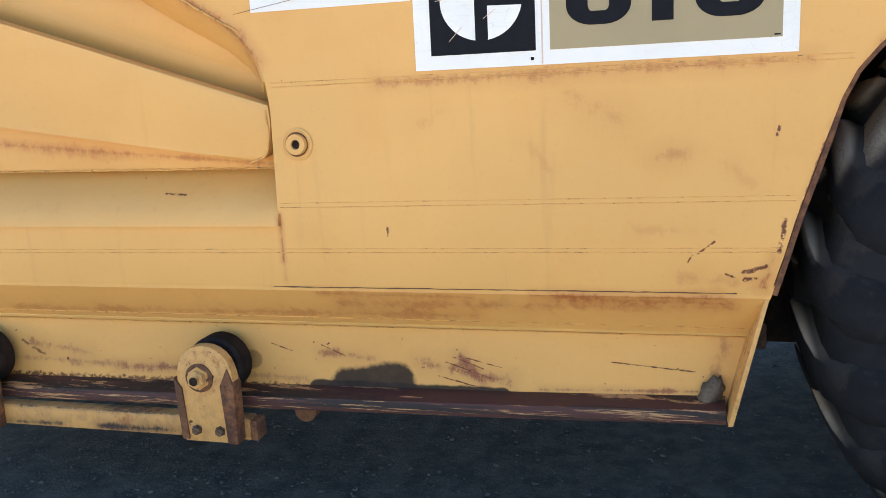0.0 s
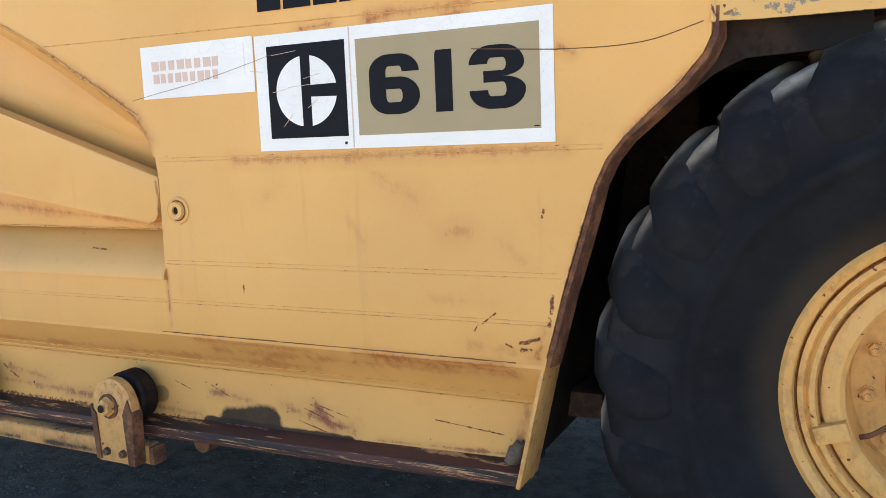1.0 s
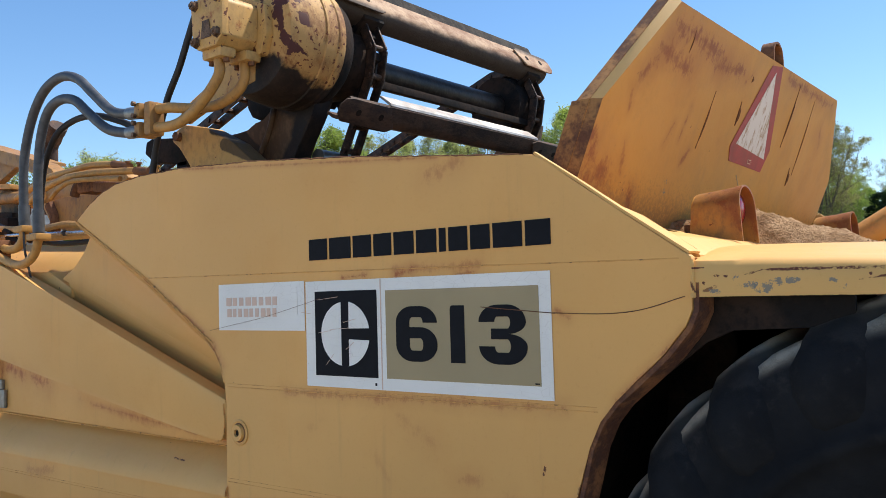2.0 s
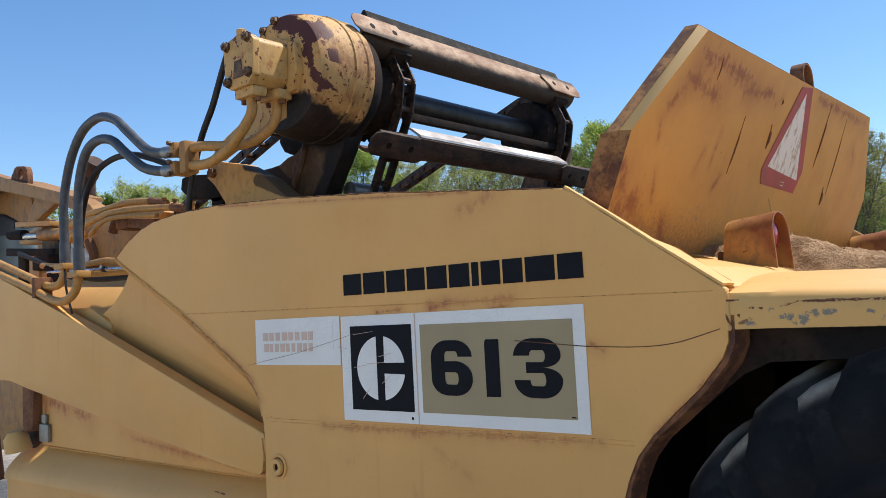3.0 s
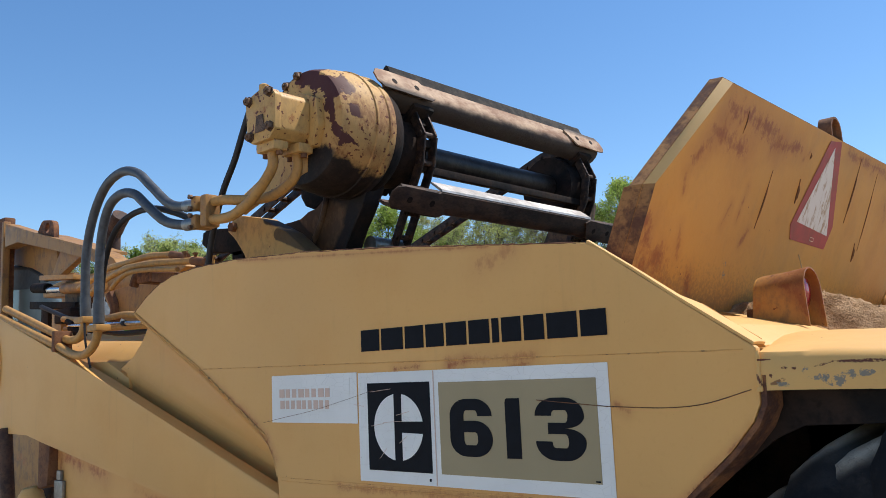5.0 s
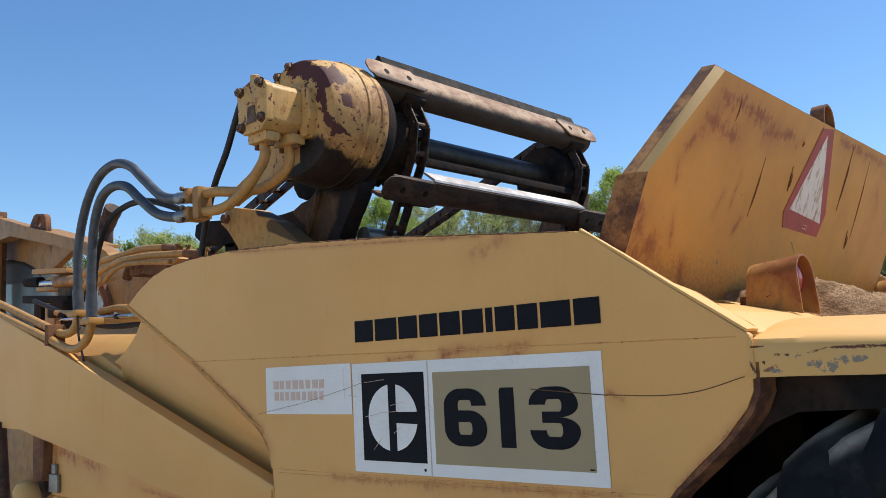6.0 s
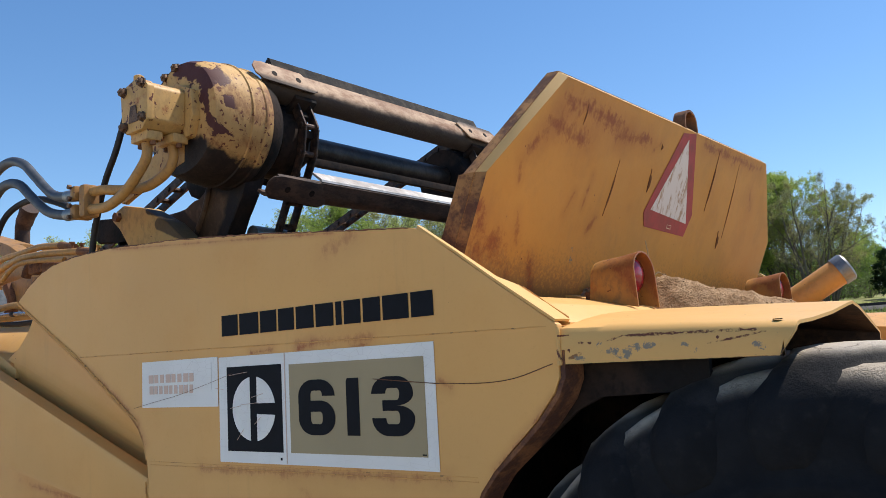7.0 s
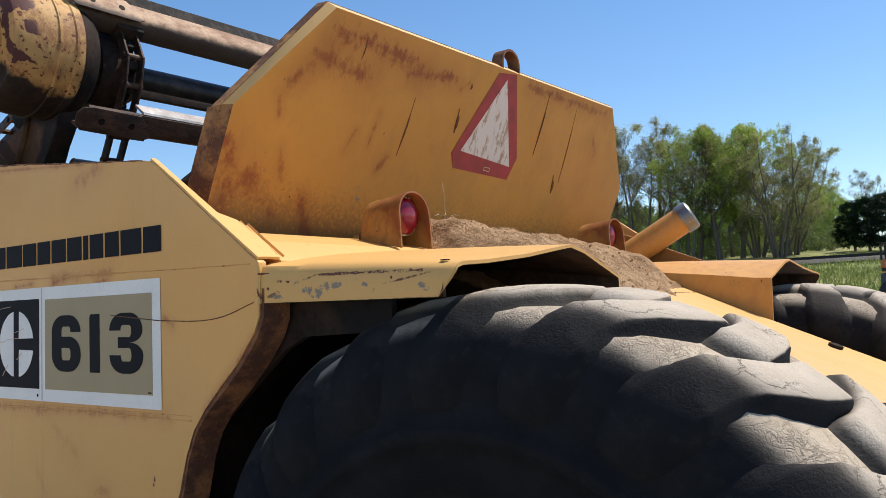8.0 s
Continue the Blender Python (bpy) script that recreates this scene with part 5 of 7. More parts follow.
# --- soil lying on the deck ---
def soil_material():
    g = Graph("dry_soil")
    n1, n2 = g.noise(14, 8, 0.7), g.noise(70, 5, 0.7)
    c = g.mix(g.step(n1, 0.35, 0.65), (0.27, 0.165, 0.088), (0.46, 0.305, 0.175))
    c = g.mix(g.math("MULTIPLY", g.step(n2, 0.5, 0.7), 0.45), c, (0.16, 0.098, 0.054))
    g.bump(g.math("ADD", n1, n2), 0.9, 0.015)
    return g.finish(c, 0.95, 0.0, 0.1)


m_soil = soil_material()


def soil_height(x, y):
    u = x + (y - 1.7) * 0.12
    h = 1.79 - 0.26 * max(0, u - 0.34) - 0.15 * max(0, u - 0.56) - 0.45 * max(0, u - 0.65) + 0.020 * math.exp(-((x - 0.35) ** 2 + (y - 0.92) ** 2) / 0.02)
    edge = min(max((y - 0.68) / 0.12, 0), 1) * min(max((1.82 - y) / 0.05, 0), 1) * min(max((1.17 - x) / 0.06, 0), 1)
    h = h - (1 - edge) * 0.12
    p = Vector((x, y, 0))
    return h + 0.016 * noise.noise(p * 9) + 0.014 * noise.noise(p * 24) + 0.009 * noise.noise(p * 55)


bm = bmesh.new()
NX, NY = 80, 110
gridv = [[bm.verts.new((0.10 + 1.08 * i / NX, 0.54 + 1.42 * j / NY, soil_height(0.10 + 1.08 * i / NX, 0.54 + 1.42 * j / NY))) for j in range(NY + 1)] for i in range(NX + 1)]
for i in range(NX):
    for j in range(NY):
        bm.faces.new((gridv[i][j], gridv[i + 1][j], gridv[i + 1][j + 1], gridv[i][j + 1]))
soil = new("soil_heap", mesh_of("soil_heap", bm, m_soil, 180))
tagged(soil, "loose dry brown soil heaped on the scraper's rear deck", "soil", "", "stuff")
rnd = random.Random(5)
bm = bmesh.new()
for i in range(600):
    x, y = rnd.uniform(0.25, 1.05), rnd.uniform(0.80, 1.70)
    r = rnd.uniform(0.0012, 0.0042)
    made = bmesh.ops.create_icosphere(bm, subdivisions=1, radius=r)["verts"]
    for v in made:
        v.co = Vector((x, y, soil_height(x, y) + r * 0.3)) + v.co * rnd.uniform(0.7, 1.2)
clods = new("soil_clods", mesh_of("soil_clods", bm, m_soil, 180))
tagged(clods, "small crumbly clods lying on the soil heap", "soil", "", "stuff")
weed = thing("dry_weed", (0.36, 0.93, soil_height(0.36, 0.93)), "small dry weed stalk growing from the soil heap", "weed")
zs = soil_height(0.36, 0.93)
m_straw = plain("straw", (0.42, 0.30, 0.16), 0.8)
part("stalk", tube([(0.36, 0.93, zs - 0.01), (0.355, 0.925, zs + 0.04), (0.362, 0.915, zs + 0.075), (0.358, 0.912, zs + 0.12)], 0.0018, 5, 4), m_straw, weed)
for k in range(7):
    a = k * 0.9
    part("twig", tube([(0.36, 0.93, zs - 0.002), (0.36 + 0.02 * math.cos(a), 0.93 + 0.03 * math.sin(a), zs + 0.018), (0.36 + 0.035 * math.cos(a), 0.93 + 0.05 * math.sin(a), zs + 0.012)], 0.0014, 5, 3), m_straw, weed)

# --- elevator head ---
EX, EZ = -1.08, 2.505
m_chain = rusty("greasy_chain", (0.020, 0.014, 0.012), (0.10, 0.055, 0.035), 0.3, 20, 0.55)
gear = part("elevator_drive", lathe([(0.2106, 0.0), (0.2106, 0.08), (0.198, 0.095), (0.198, 0.190), (0.202, 0.206), (0.214, 0.213), (0.262, 0.225), (0.300, 0.230), (0.3408, 0.232), (0.3443, 0.237), (0.3531, 0.237), (0.3566, 0.231), (0.4024, 0.231), (0.4077, 0.235), (0.4244, 0.235), (0.442, 0.229), (0.4446, 0.216), (0.464, 0.212), (0.464, 0.0)],
                                    (EX + 0.004, 0.0, EZ + 0.016), (0, 1, 0), 64), m_gear, scraper, "chipped yellow drum gearbox, black with oil below")
part("seal_ring", lathe([(0.445, 0.226), (0.468, 0.222), (0.50, 0.208), (0.52, 0.19), (0.445, 0.19)], (EX + 0.004, 0, EZ + 0.012), (0, 1, 0), 48), m_oily_shade, gear)
drive_bolt = bolt_mesh("bolt", 0.016, 0.020, m_bolt)
for a in (98, 118, 138, 160):
    r = radians(a)
    put("bolt", drive_bolt, gear, pose(EX + 0.004 + 0.200 * math.cos(r), 0.206, EZ + 0.016 + 0.200 * math.sin(r)))
# hydraulic motor
mot = [(-1.152, 2.470), (-1.128, 2.440), (-1.03, 2.440), (-1.000, 2.470), (-0.995, 2.585), (-1.012, 2.605), (-1.075, 2.620), (-1.150, 2.600), (-1.160, 2.585)]
motor = part("hydraulic_motor", prism(mot, 0.028, 0.165, "y", 0.008), m_motor, scraper, "boxy yellow hydraulic motor with four corner bolts")
part("motor_end", prism([(x * 1.0 + (EX - x) * -0.04, z + (2.52 - z) * -0.04) for x, z in mot], 0.012, 0.040, "y", 0.006), m_motor, motor)
part("motor_flange", prism([(-1.175, 2.43), (-0.985, 2.43), (-0.955, 2.50), (-0.965, 2.60), (-1.06, 2.64), (-1.19, 2.61)], 0.165, 0.205, "y", 0.008), m_motor, motor)
for bx, bz in ((-1.138, 2.590), (-1.022, 2.600), (-1.020, 2.478), (-1.132, 2.462)):
    put("bolt", drive_bolt, motor, pose(bx, 0.014, bz, 0, 15, 0))
part("plug", lathe([(0, 0.018), (0.03, 0.018), (0.034, 0.012), (0.034, 0)], (-1.09, 0.04, 2.615), (0, 0, 1), 10), m_gear, motor)
part("name_plate", prism([(-1.105, 2.47), (-1.050, 2.47), (-1.060, 2.53), (-1.095, 2.53)], 0.0085, 0.0105, "y"), m_bolt, motor)
for px, py in ((-1.075, 0.06), (-1.055, 0.150)):
    part("port_flange", box(px - 0.052, px + 0.052, py - 0.032, py + 0.032, 2.405, 2.440, 0.008), m_motor, motor)
    for sx in (-0.038, 0.038):
        part("cap_screw", lathe([(0, 0.011), (-0.014, 0.011), (-0.014, 0)], (px + sx, py, 2.405), (0, 0, 1), 8), m_brown, motor)
# steel lines down to the hose block
lines = part("steel_line", tube([(-1.075, 0.06, 2.41), (-1.075, 0.06, 2.36), (-1.105, 0.055, 2.318), (-1.18, 0.05, 2.26), (-1.26, 0.045, 2.225), (-1.33, 0.045, 2.215), (-1.42, 0.045, 2.222)], 0.0185, 16), m_pipe, motor)
part("steel_line", tube([(-1.055, 0.15, 2.41), (-1.055, 0.15, 2.355), (-1.085, 0.14, 2.310), (-1.17, 0.12, 2.275), (-1.27, 0.09, 2.275), (-1.36, 0.065, 2.288), (-1.42, 0.05, 2.290)], 0.0185, 16), m_pipe, motor)
block = part("hose_block", box(-1.462, -1.420, 0.014, 0.080, 2.194, 2.318, 0.014), m_dull, scraper, "yellow split-flange block joining lines and hoses")
for z in (2.222, 2.292):
    part("split_flange", box(-1.515, -1.478, 0.008, 0.086, z - 0.028, z + 0.028, 0.012), m_dull, block)
    for dz in (-0.022, 0.022):
        part("cap_screw", lathe([(0, 0.009), (-0.012, 0.009), (-0.012, 0)], (-1.498, 0.005, z + dz), (0, 1, 0), 8), m_bolt, block)
# hoses
hose = part("hydraulic_hose", tube([(-1.50, 0.045, 2.292), (-1.60, 0.045, 2.300), (-1.72, 0.045, 2.330), (-1.86, 0.045, 2.425), (-1.97, 0.045, 2.500), (-2.10, 0.045, 2.532), (-2.24, 0.045, 2.500), (-2.36, 0.05, 2.400),
                                    (-2.430, 0.05, 2.240), (-2.440, 0.05, 2.080), (-2.430, 0.05, 1.950)], 0.0195, 18), m_hose, scraper, "thick grey rubber hydraulic hose bent in an arch")
hose2 = part("hydraulic_hose", tube([(-1.50, 0.045, 2.222), (-1.60, 0.045, 2.228), (-1.74, 0.04, 2.262), (-1.86, 0.03, 2.340), (-1.96, 0.025, 2.408), (-2.07, 0.02, 2.425), (-2.17, 0.02, 2.385), (-2.230, 0.02, 2.270), (-2.250, 0.02, 2.100), (-2.246, 0.02, 1.91)], 0.0195, 18), m_hose, scraper, "thick grey rubber hydraulic hose bent in an arch")
part("thin_hose", tube([(-1.60, 0.08, 2.250), (-1.74, 0.08, 2.302), (-1.90, 0.08, 2.345), (-2.07, 0.08, 2.350), (-2.20, 0.07, 2.300), (-2.295, 0.07, 2.18), (-2.33, 0.07, 2.02), (-2.33, 0.07, 1.93)], 0.013, 12), m_black, scraper, "thin black rubber hose beside the thick ones")
for h, a, b in ((hose, (-1.52, 0.045, 2.292), (-1.60, 0.045, 2.300)), (hose2, (-1.52, 0.045, 2.222), (-1.60, 0.045, 2.228)), (hose, (-2.437, 0.05, 2.03), (-2.430, 0.05, 1.935)), (hose2, (-2.249, 0.02, 1.99), (-2.245, 0.02, 1.895))):
    part("ferrule", tube([a, b], 0.0235, 16, 1), m_hose if a[2] < 2.1 else m_zinc, h, "dull grey crimped ferrule")
part("black_hose", tube([(-1.19, 0.14, 2.60), (-1.265, 0.15, 2.655), (-1.318, 0.15, 2.650), (-1.373, 0.15, 2.567), (-1.433, 0.15, 2.463), (-1.514, 0.15, 2.352), (-1.60, 0.16, 2.20), (-1.64, 0.16, 2.05)], 0.0125, 12), m_black, scraper, "black rubber hose behind the motor")
# elbows and lines at the lower hose ends
low_block = part("elbow_line", tube([(-2.428, 0.05, 1.950), (-2.445, 0.05, 1.890), (-2.495, 0.05, 1.850), (-2.59, 0.05, 1.846), (-2.72, 0.05, 1.880), (-3.0, 0.05, 1.958), (-3.32, 0.05, 2.046)], 0.0185, 14), m_pipe, scraper, "bent yellow steel hydraulic line")
part("elbow_line", tube([(-2.243, 0.02, 1.895), (-2.258, 0.02, 1.850), (-2.290, 0.02, 1.805), (-2.37, 0.02, 1.772), (-2.475, 0.02, 1.776), (-2.63, 0.02, 1.820), (-2.92, 0.02, 1.897), (-3.30, 0.02, 2.000)], 0.0185, 14), m_pipe, scraper, "bent yellow steel hydraulic line")
for px, py, pz in ((-2.430, 0.05, 1.925), (-2.246, 0.02, 1.878)):
    part("hose_flange", box(px - 0.042, px + 0.042, py - 0.034, py + 0.034, pz - 0.014, pz + 0.014, 0.006), m_pipe, low_block)
part("line_clamp", box(-2.650, -2.620, -0.004, 0.080, 1.795, 1.890, 0.006), m_brown, low_block)

# elevator support, beam and gusset near the drive
part("drive_support", prism([(-1.52, 2.256), (-1.432, 2.252), (-1.378, 2.256), (-1.325, 2.265), (-1.283, 2.283), (-1.258, 2.297), (-1.231, 2.317), (-1.213, 2.335), (-1.192, 2.364), (-1.168, 2.41), (-1.05, 2.42), (-0.97, 2.36), (-0.994, 2.321), (-1.015, 2.261), (-1.042, 2.212), (-1.088, 2.155), (-1.131, 2.103), (-1.17, 2.00), (-1.52, 2.00)], 0.42, 0.50, "y", 0.012), m_cast, scraper, "oil-blackened cast support bracket")
part("support_rib", tube([(-1.20, 0.415, 2.36), (-1.24, 0.415, 2.24), (-1.32, 0.415, 2.12), (-1.40, 0.415, 2.02)], 0.012, 8), m_cast, scraper)
part("gusset_plate", prism([(-1.52, 2.285), (-1.447, 2.335), (-1.199, 2.430), (-1.147, 2.467), (-1.051, 2.452), (-1.055, 2.354), (-1.201, 2.326), (-1.357, 2.297), (-1.45, 2.262)], 0.195, 0.215, "y", 0.004), m_motor, scraper, "long triangular yellow gusset behind the lines")
part("chain_guide", prism([(-1.412, 2.354), (-1.411, 2.401), (-1.304, 2.420), (-1.22, 2.420), (-1.23, 2.350), (-1.273, 2.312), (-1.34, 2.294), (-1.385, 2.313)], 0.45, 0.47, "y", 0.004), m_oily_shade, scraper, "black oily guide lobe under the drive")
beam = part("pivot_beam", prism([(-1.628, 2.225), (-1.600, 2.262), (-1.545, 2.279), (-1.408, 2.249), (-1.25, 2.173), (-1.138, 2.091), (-1.12, 1.98), (-1.46, 1.98), (-1.500, 2.120), (-1.56, 2.175)], 0.245, 0.330, "y", 0.010), m_beam, scraper, "short yellow pivot beam, greasy at its rear end")
part("pivot_boss", lathe([(0, 0), (0, 0.020), (0.16, 0.020), (0.16, 0)], (-1.575, 0.225, 2.235), (0, 1, 0), 6), m_brown, beam)
part("guard_plate", prism([(-1.890, 2.262), (-1.85, 2.272), (-1.62, 2.246), (-1.58, 2.20), (-1.58, 2.13), (-1.66, 2.13), (-1.70, 2.16), (-1.83, 2.165), (-1.90, 2.215)], 0.30, 0.34, "y", 0.006), m_oily_shade, scraper, "dark oily guard plate")
part("guard_post", box(-1.68, -1.60, 0.30, 0.36, 2.0, 2.16, 0.01), m_oily_shade, scraper)

# sprockets, shaft, chains and flights
elev = part("elevator_shaft", lathe([(0.53, 0.0), (0.53, 0.057), (1.95, 0.057), (1.95, 0.0)], (EX, 0, EZ), (0, 1, 0), 32), m_shaft, scraper, "dark steel head shaft of the elevator")
CHAIN_R = 0.186


def sprocket(y):
    pts = []
    for i in range(12):
        for da, r in ((-9, 0.150), (-5, 0.180), (5, 0.180), (9, 0.150)):
            a = radians(30 * i + da)
            pts.append((EX + r * math.cos(a), EZ + r * math.sin(a)))
    part("sprocket", prism(pts, y - 0.022, y + 0.022, "y", 0.004), m_oily_shade, elev, "black oily chain sprocket")
    part("sprocket_hub", lathe([(-0.10, 0.0), (-0.10, 0.145), (-0.03, 0.150), (0.03, 0.150), (0.05, 0.12), (0.09, 0.10), (0.09, 0.0)], (EX, y, EZ), (0, 1, 0), 24), m_oily_shade, elev)


Y1, Y2 = 0.660, 2 * MID - 0.660
sprocket(Y1)
sprocket(Y2)
# chain line: up the rear strand, round the sprocket, down the front strand
d_rear, d_front = Vector((-0.46, 0, -0.888)), Vector((-0.94, 0, -0.342))
line = []
start_a, end_a = math.atan2(-0.46, 0.888), math.atan2(0.94, -0.342)
n_r = Vector((0.888, 0, -0.46))
n_f = Vector((-0.342, 0, 0.94))
centre = Vector((EX, 0, EZ))
for k in range(15, 0, -1):
    line.append(centre + n_r * CHAIN_R + d_rear * (0.1 * k))
arc = end_a - start_a
steps = int(round(arc * CHAIN_R / 0.1))
for k in range(steps + 1):
    a = start_a + arc * k / steps
    line.append(centre + Vector((math.cos(a), 0, math.sin(a))) * CHAIN_R)
for k in range(1, 16):
    line.append(centre + n_f * CHAIN_R + d_front * (0.1 * k))
bm = bmesh.new()
for s in (-1, 1):
    box(-0.058, 0.058, s * 0.032 - 0.005, s * 0.032 + 0.005, -0.021, 0.021, 0.006, into=bm)
lathe([(-0.044, 0), (-0.044, 0.012), (0.044, 0.012), (0.044, 0)], (-0.045, 0, 0), (0, 1, 0), 10, into=bm)
link = mesh_of("chain_link", bm, m_chain)
for y in (Y1, Y2):
    for p, q in zip(line, line[1:]):
        d = (q - p).normalized()
        put("chain_link", link, elev, pose((p.x + q.x) / 2, y, (p.z + q.z) / 2, 0, -math.degrees(math.atan2(d.z, d.x)), 0))


flight_me = mesh_of("flight", prism([(0.014, 0.052), (0.010, 0.100), (0.0, 0.104), (-0.004, 0.096), (0.001, 0.056), (-0.004, 0.034), (-0.018, 0.018), (-0.040, 0.010), (-0.070, 0.008), (-0.072, -0.002), (-0.040, -0.003), (-0.018, 0.002), (0.002, 0.014), (0.011, 0.032)], -0.735, 0.735, "y"), m_flight)
# lower flights share the shape, in the shaded colour
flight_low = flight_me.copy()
flight_low.materials[0] = m_flight_shade
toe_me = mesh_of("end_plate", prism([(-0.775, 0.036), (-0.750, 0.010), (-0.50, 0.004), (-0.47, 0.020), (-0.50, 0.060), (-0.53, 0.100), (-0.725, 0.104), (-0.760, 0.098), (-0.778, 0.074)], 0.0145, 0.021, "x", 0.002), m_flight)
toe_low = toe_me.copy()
toe_low.materials[0] = m_flight_shade
wiper_me = mesh_of("wiper", prism([(-0.034, 0.050), (-0.006, 0.050), (-0.004, 0.172), (-0.010, 0.182), (-0.032, 0.176)], -0.64, 0.70, "y", 0.003), m_wiper)
hole_me = mesh_of("hole", lathe([(0.0, 0.013), (0.0012, 0.013), (0.0012, 0.0)], (0.0205, 0, 0.055), (1, 0, 0), 12), m_oily_shade)
strip_me = mesh_of("wear_strip", prism([(0.006, 0.105), (0.0, 0.112), (-0.066, 0.112), (-0.066, 0.104), (0.0, 0.102)], -0.52, 0.52, "y"), m_scour)
clip_me = mesh_of("clip", prism([(-0.10, -0.03), (-0.014, -0.012), (-0.006, 0.05), (-0.05, 0.06)], -0.055, 0.055, "y", 0.004), m_oily_shade)


def flight(x, z, ang):
    """A flight with its corner at x, z and its broad leg pointing ang degrees up from +x."""
    m = pose(x, MID - 0.055, z, 0, 90 - ang, 0)
    high = ang > 90
    f = put("flight", flight_me if high else flight_low, elev, m, "worn tan steel elevator flight with a black rubber wiper" if high else "rusty steel elevator flight darkened for shade, scoured bright on top")
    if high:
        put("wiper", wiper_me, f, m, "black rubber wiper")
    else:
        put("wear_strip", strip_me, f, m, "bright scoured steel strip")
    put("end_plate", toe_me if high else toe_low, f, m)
    put("end_plate", toe_me if high else toe_low, f, m @ pose(0, 0, 0.108, 180, 0, 0))
    for y in (-0.68, -0.56, 0.56, 0.68):
        put("hole", hole_me, f, m @ pose(0, y, 0))
    for y in (Y1 - MID + 0.055, Y2 - MID + 0.055):
        put("clip", clip_me, f, m @ pose(0, y, 0))


flight(-0.898, 2.660, 118)
flight(-0.900, 2.222, 54)
flight(-1.07, 1.95, 62)
part("cross_bar", box(-0.965, -0.935, 0.70, 1.90, 2.397, 2.428, 0.004), m_oily_shade, elev)
# far bearing support
part("far_support", prism([(-1.19, 2.46), (-0.99, 2.44), (-1.10, 2.0), (-1.45, 2.0)], 1.96, 2.02, "y", 0.008), m_smear, scraper)
part("cross_tube", lathe([(0.0, 0.0), (0.0, 0.035), (0.20, 0.030), (0.20, 0.0)], (-1.10, 0.53, 2.125), (0, 1, 0), 18), m_zinc, scraper, "scoured steel cross tube below the flights")

# --- lift cylinder, hoses and cab ahead of the bowl ---
cover_rows = [[(x, y, z + dz) for x, dz in ((-3.15, 0.04), (-2.70, 0.015), (-2.40, 0.0), (-2.12, -0.02), (-1.95, -0.03))] for y, z in ((0.115, 1.66), (0.155, 1.72), (0.205, 1.775), (0.265, 1.825), (0.34, 1.86), (0.43, 1.872))]
cyl = part("bowl_cover", sheet(cover_rows[::-1], 0.01), m_fender, scraper, "rounded sunlit yellow cover sheet ahead of the bowl", 60)
part("cylinder_shelf", prism([(-3.0, 1.76), (-2.30, 1.735), (-2.12, 1.66), (-2.12, 1.62), (-3.0, 1.62)], 0.092, 0.30, "y", 0.006), m_fender, cyl)
part("yellow_line", tube([(-2.90, 0.16, 1.965), (-2.62, 0.16, 1.94), (-2.45, 0.16, 1.938), (-2.29, 0.16, 1.942), (-2.18, 0.16, 1.932), (-1.9, 0.17, 1.93)], 0.015, 10), m_pipe, scraper)
part("bright_rod", tube([(-2.80, 0.14, 1.925), (-2.44, 0.14, 1.908), (-1.95, 0.14, 1.888)], 0.008, 10, 1), m_chrome, scraper)
part("rod_collar", tube([(-2.27, 0.14, 1.901), (-2.25, 0.14, 1.900)], 0.012, 10, 1), m_black, scraper)
part("yellow_line", tube([(-2.9, 0.17, 1.915), (-2.44, 0.17, 1.892), (-1.95, 0.17, 1.876)], 0.014, 10, 1), m_pipe, scraper)
part("black_line", tube([(-3.3, 0.22, 2.06), (-3.0, 0.22, 1.98), (-2.7, 0.2, 1.91), (-2.4, 0.2, 1.865), (-1.95, 0.2, 1.862)], 0.012, 10), m_black, scraper)
part("drop_hose", tube([(-2.40, 0.03, 1.92), (-2.385, 0.03, 1.82), (-2.36, 0.04, 1.72), (-2.36, 0.05, 1.66)], 0.005, 8), m_black, scraper)
for px, pz, r in ((-2.76, 1.905, 0.020), (-2.70, 1.885, 0.022), (-2.62, 1.90, 0.018), (-2.56, 1.925, 0.016), (-2.80, 1.94, 0.016)):
    part("union_nut", lathe([(-0.03, 0), (-0.03, r), (0.03, r), (0.03, 0)], (px, 0.15, pz), (1, 0.1, -0.25), 6), m_oily_shade, scraper)
# curved yellow hoses over the plate's front shoulder
for pts, r in ((((-3.0, 0.28, 2.13), (-2.80, 0.27, 2.165), (-2.635, 0.25, 2.189), (-2.417, 0.25, 2.196), (-2.247, 0.25, 2.202), (-2.055, 0.25, 2.185)), 0.0145),
               (((-2.95, 0.30, 2.08), (-2.70, 0.26, 2.135), (-2.50, 0.24, 2.160), (-2.36, 0.22, 2.163), (-2.16, 0.22, 2.157), (-1.95, 0.22, 2.140), (-1.84, 0.22, 2.130)), 0.0150),
               (((-2.52, 0.21, 2.08), (-2.42, 0.20, 2.115), (-2.321, 0.20, 2.134), (-2.156, 0.20, 2.127), (-1.924, 0.20, 2.104)), 0.0105)):
    part("yellow_hose", tube(pts, r, 12), m_pipe, scraper, "yellow-painted hydraulic hose")
part("hose_end", tube([(-2.055, 0.25, 2.185), (-1.933, 0.25, 2.159)], 0.0175, 12, 1), m_brown, scraper)
part("hose_end", tube([(-1.84, 0.22, 2.130), (-1.742, 0.22, 2.114)], 0.0175, 12, 1), m_brown, scraper)
part("valve_body", box(-2.364, -2.229, 0.25, 0.36, 2.088, 2.138, 0.010), m_flange, scraper, "rusty hydraulic valve body")
part("valve_body", prism([(-2.229, 2.128), (-2.038, 2.107), (-2.06, 2.06), (-2.229, 2.085)], 0.25, 0.36, "y", 0.006), m_brown, scraper)
